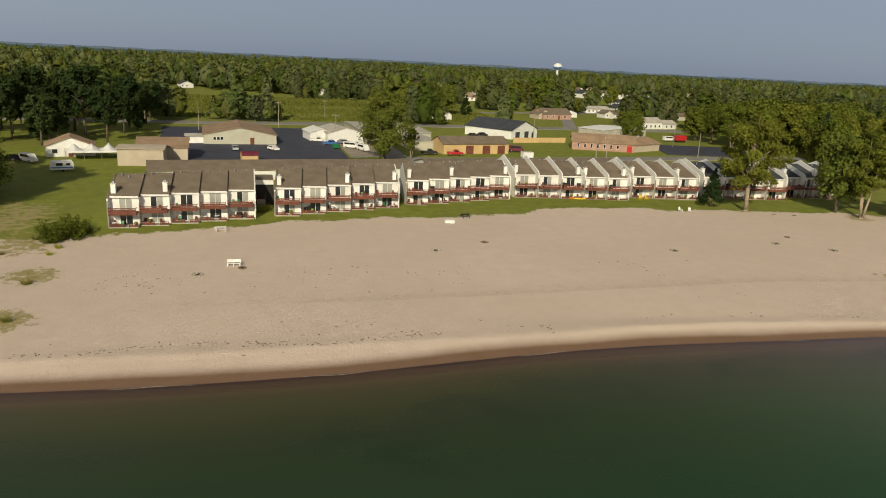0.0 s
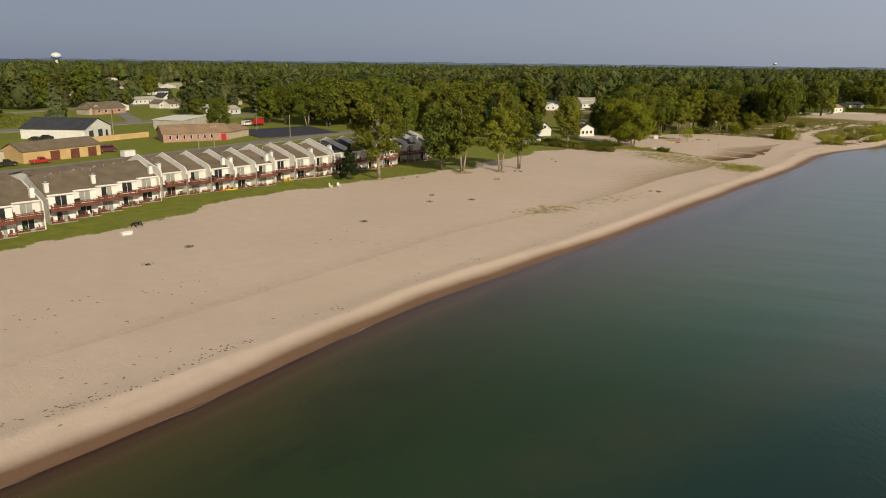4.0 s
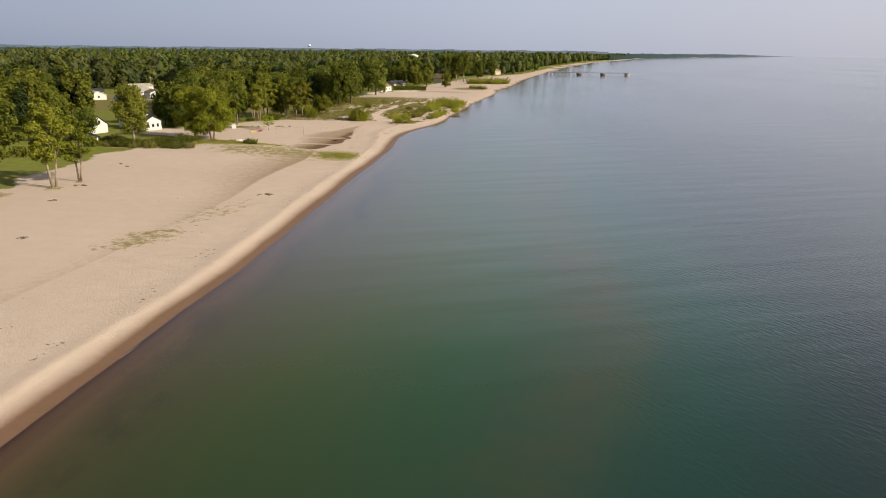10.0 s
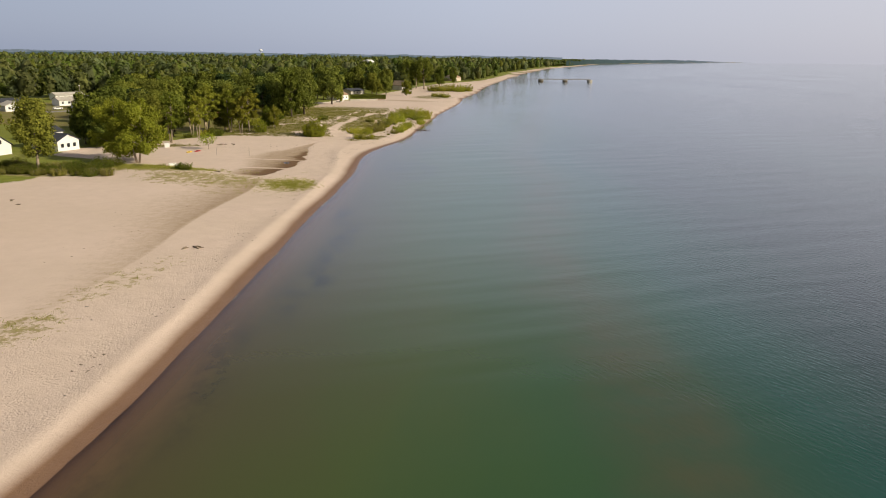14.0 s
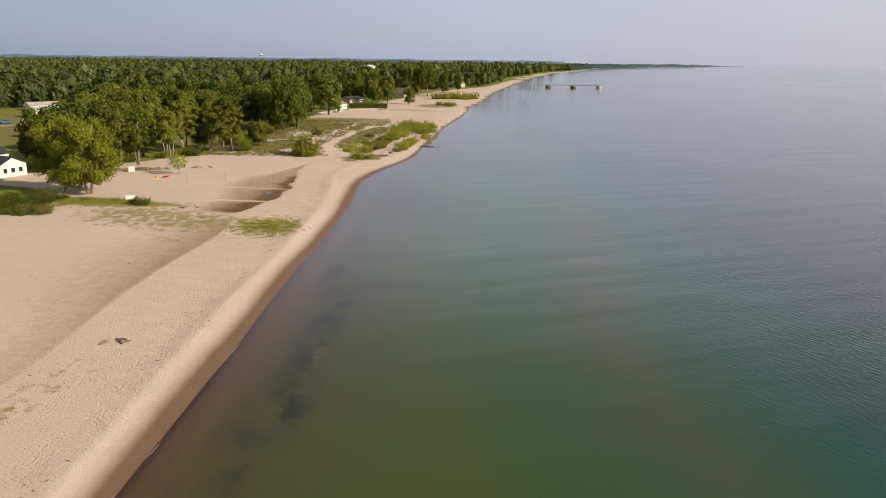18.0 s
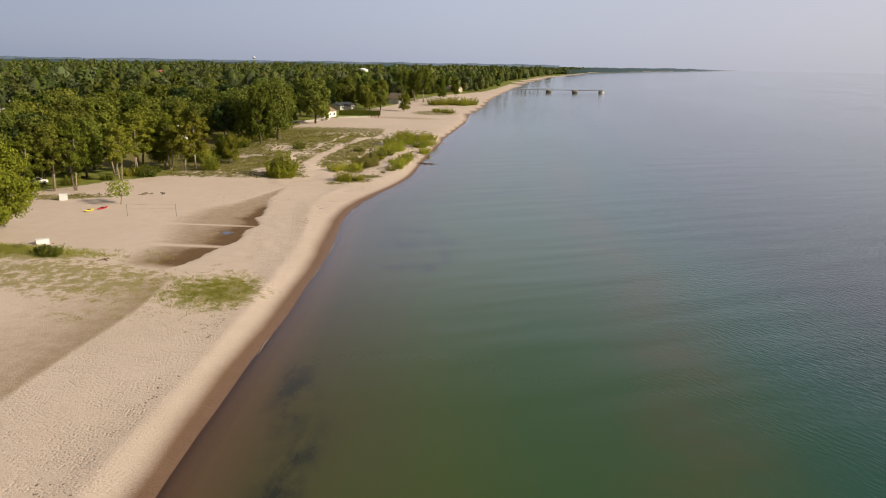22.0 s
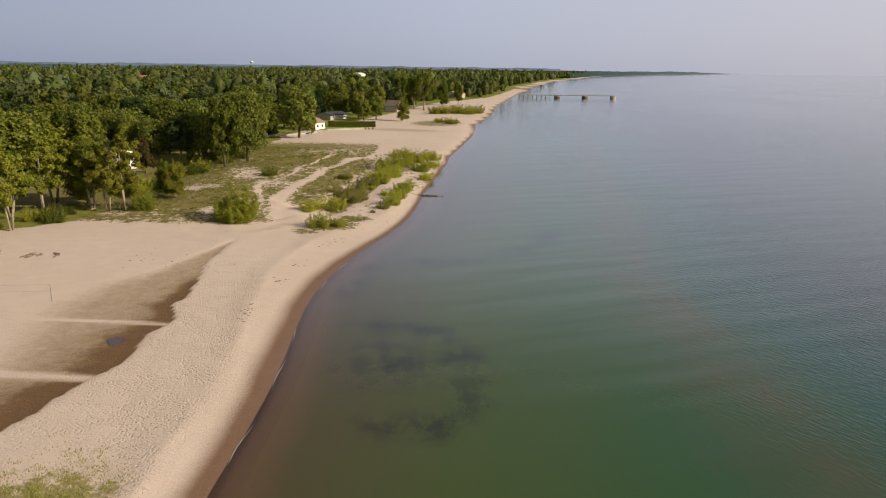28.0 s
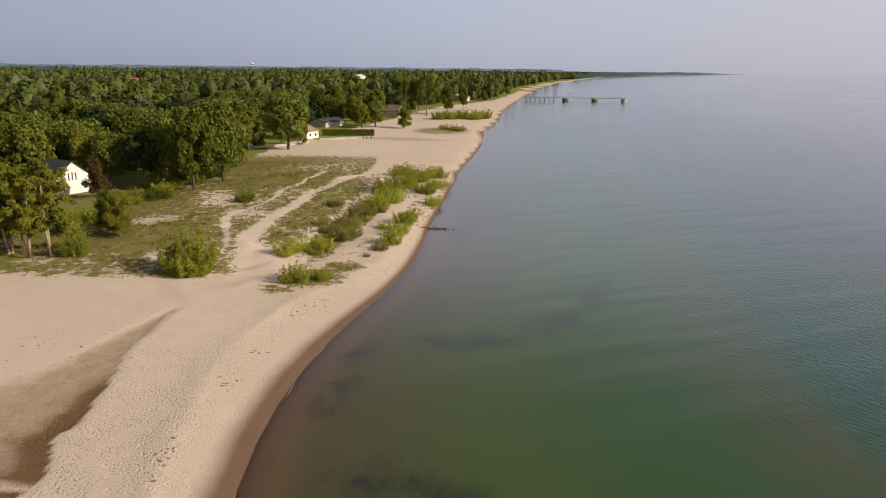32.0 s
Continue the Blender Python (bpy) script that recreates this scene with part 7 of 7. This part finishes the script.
def driftwood(x, y, turn, n, spread, label):
    ob = thing("driftwood", pose(x, y, ground_z(x, y), 0, 0, turn), label, "driftwood")
    g = random.Random(int(abs(x * 7 + y)))
    for k in range(n):
        a, l = g.uniform(0, 3.1), g.uniform(0.6, 1.8)
        px_, py_ = g.uniform(-spread, spread), g.uniform(-spread * 0.4, spread * 0.4)
        bm = bmesh.new()
        mid = Vector((px_ + g.uniform(-0.1, 0.1), py_ + g.uniform(-0.1, 0.1), 0.14))
        s = Vector((px_ - l / 2 * math.cos(a), py_ - l / 2 * math.sin(a), 0.06))
        e = Vector((px_ + l / 2 * math.cos(a), py_ + l / 2 * math.sin(a), 0.1))
        tube(bm, s, mid, 0.11, 0.1, 6)
        tube(bm, mid, e, 0.1, 0.05, 6)
        part("log", bm, "drift", ob)


driftwood(-114.5, 128.6, 60, 3, 0.5, "stump of driftwood lying on the sand")
driftwood(-118.0, 143.8, 10, 5, 1.2, "pile of bleached driftwood by the trees")
driftwood(-108.0, 264.0, 5, 12, 2.6, "heap of broken driftwood logs on the sand")
driftwood(-123.7, 172.2, 0, 3, 0.6, "dark driftwood log on the sand")
driftwood(-120.3, 168.0, 40, 2, 0.5, "dark driftwood stub on the sand")
driftwood(-93.5, 207.5, 70, 3, 0.8, "dark driftwood plank by the damp hollow")
driftwood(-76.9, 140.6, 20, 6, 1.6, "scattered sticks on the sand")
driftwood(-131, 117.0, 0, 2, 0.6, "short log at the lawn's edge")
driftwood(-133, 113.0, 0, 2, 0.5, "short log at the lawn's edge")


def crate(name, x, y, turn, size, material, label):
    ob = thing(name, pose(x, y, ground_z(x, y), 0, 0, turn), label, "box")
    w, d, h = size
    part("box", boxes(((-w / 2, -d / 2, -0.1), (w / 2, d / 2, h))), material, ob)
    part("lid", boxes(((-w / 2 - 0.05, -d / 2 - 0.05, h), (w / 2 + 0.05, d / 2 + 0.05, h + 0.08))), material, ob)


crate("deck_box", -123.7, 255.6, 20, (1.5, 1.0, 1.3), "white", "white box standing by the dune grass")
crate("sand_box", -108.5, 218.5, 35, (1.9, 1.1, 0.8), "white", "white box half sunk in the dune")
# net court
ob = thing("volleyball_net", pose(-104, 241, ground_z(-104, 241), 0, 0, -84), "thin beach volleyball net between two posts", "net")
for k in (0, 9.2):
    bm = bmesh.new()
    tube(bm, (0, k, -0.3), (0, k, 2.3), 0.04, 0.035, 6)
    part("post", bm, "grey", ob)
for z in (1.4, 2.25):
    part("net_tape", boxes(((-0.008, 0, z), (0.008, 9.2, z + 0.012))), "grey", ob)

# puddle in the damp hollow
bm = bmesh.new()
ring = [bm.verts.new((-81.3 + 0.9 * math.cos(a) * (1 + 0.3 * math.sin(3 * a)), 229.2 + 1.3 * math.sin(a) * (1 + 0.25 * math.cos(2 * a + 1)), 0)) for a in np.linspace(0, math.tau, 28, endpoint=False)]
bm.faces.new(ring)
zmax = max(ground_z(v.co.x, v.co.y) for v in bm.verts)
bmesh.ops.translate(bm, vec=(0, 0, zmax + 0.03), verts=bm.verts)
tagged(part("puddle", bm, "shallow"), "shallow puddle reflecting the sky in damp sand", "puddle", kind="structure")


# ---- wrack lines, pebbles and tufts ----
def scatter(name, items, material, label, category):
    """Joins many small pieces (points, faces) into one object."""
    pts, tris, used = [], [], 0
    for p, f in items:
        pts.append(p); tris.append(f + used); used += len(p)
    sheet(name, np.concatenate(pts).tolist(), np.concatenate(tris).tolist(), material)
    return tagged(bpy.data.objects[name], label, category, kind="stuff")


def ground_zs(x, y):
    return lay(np.asarray(x, float), np.asarray(y, float))[0]


def bits(seed, spots, size, flat=0.35):
    g = np.random.default_rng(seed)
    base = np.array([(1, 0, 0), (0.3, 0.8, 0), (-0.8, 0.4, 0), (-0.6, -0.6, 0), (0.4, -0.8, 0), (0, 0, 1)], float)
    tri = np.array([(0, 1, 5), (1, 2, 5), (2, 3, 5), (3, 4, 5), (4, 0, 5)])
    out = []
    heights = ground_zs([q[0] for q in spots], [q[1] for q in spots])
    for (x, y), gz in zip(spots, heights):
        s = size * g.uniform(0.4, 1.6)
        a = g.uniform(0, math.tau)
        p = base * (s * g.uniform(0.8, 2.2), s, s * flat)
        p = np.stack([p[:, 0] * math.cos(a) - p[:, 1] * math.sin(a) + x, p[:, 0] * math.sin(a) + p[:, 1] * math.cos(a) + y, p[:, 2] + gz - 0.01], -1)
        out.append((p, tri))
    return out


g = np.random.default_rng(41)
spots = []
for _ in range(900):
    y = g.uniform(-50, 285)
    if noise.noise((y / 9, 0.2, 3)) > 0.1:
        spots.append((float(shore(y)) - 6.8 + g.normal() * 0.8 - 0.6 * math.sin(y / 7), y))
for cx, cy, n, sx, sy in ((-97, -14, 60, 2.5, 3), (-97, 22, 30, 3, 6), (-92, 12, 25, 3, 8), (-78, 10, 40, 3, 14), (-100, 8, 20, 2, 4), (-84, 262, 30, 3, 6), (-92, 262, 24, 2, 4), (-60, 300, 80, 5, 6), (-137, 57, 20, 2, 4), (-98, 60, 30, 3, 6), (-90, 150, 26, 6, 14)):
    spots += [(cx + g.normal() * sx, cy + g.normal() * sy) for _ in range(n)]
for _ in range(170):
    y = g.uniform(-24, 20)
    spots.append((-74.3 + 0.03 * y + 0.9 * math.sin(y / 4.0) + g.normal() * 0.35, y))
scatter("beach_wrack", bits(42, spots, 0.13), "drift", "dark dried weed and sticks along the tide line", "wrack")
# pale stones added in place of the gulls on the beach
spots = [(float(shore(y)) - g.uniform(3.5, 22), y) for y in g.uniform(30, 135, 26)]
scatter("pale_stones", bits(43, spots, 0.12, 0.6), "stone", "scattered pale stones standing in for gulls on the sand", "stones")


def tufts(seed, spots, height, spread=0.35, blades=7, width=0.05):
    g = np.random.default_rng(seed)
    out = []
    heights = ground_zs([q[0] for q in spots], [q[1] for q in spots])
    for (x, y, k), z in zip(spots, heights):
        h = height * k
        a = g.uniform(0, math.tau, blades)
        lean = g.uniform(0.2, 0.8, blades) * h
        root = np.stack([x + g.normal(size=blades) * spread * 0.5, y + g.normal(size=blades) * spread * 0.5, np.full(blades, z - 0.02)], -1)
        side = np.stack([-np.sin(a), np.cos(a), 0 * a], -1) * width
        tip = root + np.stack([np.cos(a) * lean, np.sin(a) * lean, h * g.uniform(0.6, 1.1, blades)], -1)
        p = np.stack([root - side, root + side, tip], 1).reshape(-1, 3)
        out.append((p, np.arange(blades * 3).reshape(-1, 3)))
    return out


g = np.random.default_rng(51)
spots, tries = [], 0
cand = np.stack([g.uniform(-125, -44, 60000), g.uniform(-36, 420, 60000)], -1)
zz, gr, du, we, tr, da = lay(cand[:, 0], cand[:, 1])
for (x, y), d_ in zip(cand, du):
    if d_ > 0.3 and g.random() < d_ * 0.9 and noise.noise((x / 2.5, y / 2.5, 1.0)) > 0.25 - d_ * 0.45:
        spots.append((x, y, g.uniform(0.5, 1.3)))
scatter("dune_grass", tufts(52, [q for q in spots if q[1] > 240][:13000], 0.45), "grass", "tufts of olive dune grass in sand", "grass")
fresh = [q for q in spots if q[1] <= 240]
fresh += [q for q in [(-73.5 + g.normal() * 3.6, 195.5 + g.normal() * 3.8, g.uniform(0.6, 1.3)) for _ in range(2400)] if noise.noise((q[0] / 1.6, q[1] / 1.1, 7.0)) > 0.0 and q[0] < -68.5] + [(-112 + g.normal() * 8, 211.5 + g.normal() * 1.8 - 0.25 * g.normal(), g.uniform(1.2, 2.6)) for _ in range(1500)]
scatter("beach_grass", tufts(53, fresh, 0.2, 0.8, 12, 0.035), "grass_fresh", "low yellow-green beach grass in sand", "grass")


# thin foam where small waves lap the sand
fr = np.random.default_rng(71)
items = []
for y0, y1 in ((-14, -5), (4, 12), (28, 34), (62, 66), (176, 182), (205, 212), (219, 227), (232, 236), (252, 256), (262, 266), (137, 142), (118, 121)):
    ys_ = np.arange(y0, y1, 0.35)
    xs_ = shore(ys_) + 0.1 + 0.10 * np.sin(ys_ * 0.9) + 0.06 * fr.random(len(ys_))
    w_ = 0.008 + 0.03 * np.sin(np.linspace(0, math.pi, len(ys_)))
    p = np.concatenate([np.stack([xs_ - w_, ys_, np.full_like(ys_, WATER + 0.012)], -1), np.stack([xs_ + w_, ys_, np.full_like(ys_, WATER + 0.012)], -1)])
    k_ = len(ys_)
    i_ = np.arange(k_ - 1)
    items.append((p, np.concatenate([np.stack([i_, i_ + k_, i_ + 1], -1), np.stack([i_ + 1, i_ + k_, i_ + k_ + 1], -1)])))
scatter("foam_line", items, "concrete", "thin white foam where ripples lap the sand", "foam")


# covered passage between the first two townhouse blocks
ob = thing("breezeway", pose(-146, 0.95, 0.3), "shaded passage with a white beam between townhouse blocks", "passage")
part("beam", boxes(((-0.3, 0.0, 4.2), (0.0, 3.7, 5.1))), "white", ob)
# flat dark panel standing for the shade inside the passage
part("gate", boxes(((-0.6, 0.0, 0.0), (-0.5, 3.7, 4.2))), "charcoal", ob)
part("roof", boxes(((-6.0, 0.0, 5.1), (0.1, 3.7, 5.25))), "shingle", ob)
for k in range(7):
    part("step", boxes(((0.3 + 0.32 * k, 0.4, -0.3), (0.62 + 0.32 * k, 2.0, 1.3 - 0.18 * k))), "grey", ob)
for q in (0.35, 2.05):
    part("stair_rail", prism([(0.3, 2.2), (0.3, 2.3), (2.5, 1.1), (2.5, 1.0)], "y", q - 0.04, q + 0.04), "stain", ob)


# ---- patio and balcony things ----
def patio_table():
    ob = thing("patio_table", Matrix(), "small round patio table on a central stem", "table", "patio furniture")
    bm = bmesh.new()
    tube(bm, (0, 0, 0.68), (0, 0, 0.73), 0.45, 0.45, 16)
    part("tabletop", bm, "white", ob)
    bm = bmesh.new()
    tube(bm, (0, 0, 0.04), (0, 0, 0.68), 0.04, 0.04, 8)
    part("stem", bm, "steel", ob)
    bm = bmesh.new()
    tube(bm, (0, 0, 0), (0, 0, 0.04), 0.26, 0.24, 12)
    part("base", bm, "steel", ob)
    return ob


def patio_chair(material, label):
    ob = thing("patio_chair", Matrix(), label, "chair", "patio furniture")
    part("seat", boxes(((-0.24, -0.24, 0.40), (0.24, 0.24, 0.45))), material, ob)
    part("backrest", prism([(-0.24, 0.45), (-0.20, 0.45), (-0.32, 0.95), (-0.36, 0.95)], "y", -0.23, 0.23), material, ob)
    for a in (-0.22, 0.18):
        for b in (-0.23, 0.19):
            part("leg", boxes(((a, b, 0), (a + 0.04, b + 0.04, 0.40))), material, ob)
    return ob


def planter():
    ob = thing("planter", Matrix(), "terracotta planter with leafy green plants", "planter", "patio furniture")
    bm = bmesh.new()
    tube(bm, (0, 0, 0), (0, 0, 0.38), 0.18, 0.26, 12)
    part("pot", bm, "redbrick", ob)
    g = np.random.default_rng(81)
    p, f = leaves(g, [(0, 0, 0.6), (0.12, 0.05, 0.75), (-0.1, 0.08, 0.7)], [0.3, 0.22, 0.22], 150, 0.08)
    sheet("plant", p.tolist(), f.tolist(), "leaf_bright", ob)
    return ob


def grill():
    ob = thing("barbecue_grill", Matrix(), "black covered barbecue grill on a patio", "grill", "patio furniture")
    part("hood", prism([(-0.28, 0.8), (-0.28, 1.0), (-0.15, 1.15), (0.15, 1.15), (0.28, 1.0), (0.28, 0.8)], "y", -0.45, 0.45), "rubber", ob)
    part("cabinet", boxes(((-0.25, -0.4, 0.1), (0.25, 0.4, 0.8))), "charcoal", ob)
    for s in (-0.3, 0.3):
        bm = bmesh.new()
        tube(bm, (-0.28, s, 0.1), (0.28, s, 0.1), 0.1, 0.1, 10)
        part("wheel", bm, "rubber", ob)
    return ob


KIT = [patio_table(), patio_chair("white", "white plastic patio chair"), patio_chair("stain", "red-brown wooden patio chair"), patio_chair("green", "green metal patio chair"), planter(), grill()]
used_kit = set()
rk = random.Random(29)
for bx, by, turn, count, pitch, step, roofmat, chims in BLOCKS:
    c, s = math.cos(radians(turn)), math.sin(radians(turn))
    for k in range(count):
        ox, oy = bx + k * (step * c - pitch * s), by + k * (pitch * c + step * s)
        for z, n in ((0.42, rk.randint(2, 4)), (2.86, rk.randint(0, 3))):
            slots = [(-1.25, 0.6), (-0.5, 0.9), (-1.2, 1.5), (-0.5, 2.1), (-1.0, 2.9), (-0.5, 3.5), (-1.25, 4.0), (-0.55, 4.3)]
            rk.shuffle(slots)
            for lx, ly in slots[:n]:
                i = rk.choice([0, 1, 2, 2, 2, 2, 3, 4, 5])
                m = pose(ox + lx * c - ly * s, oy + lx * s + ly * c, z, 0, 0, rk.uniform(-60, 60))
                if i not in used_kit:
                    KIT[i].matrix_basis = m
                    used_kit.add(i)
                else:
                    copy_thing(KIT[i], m)
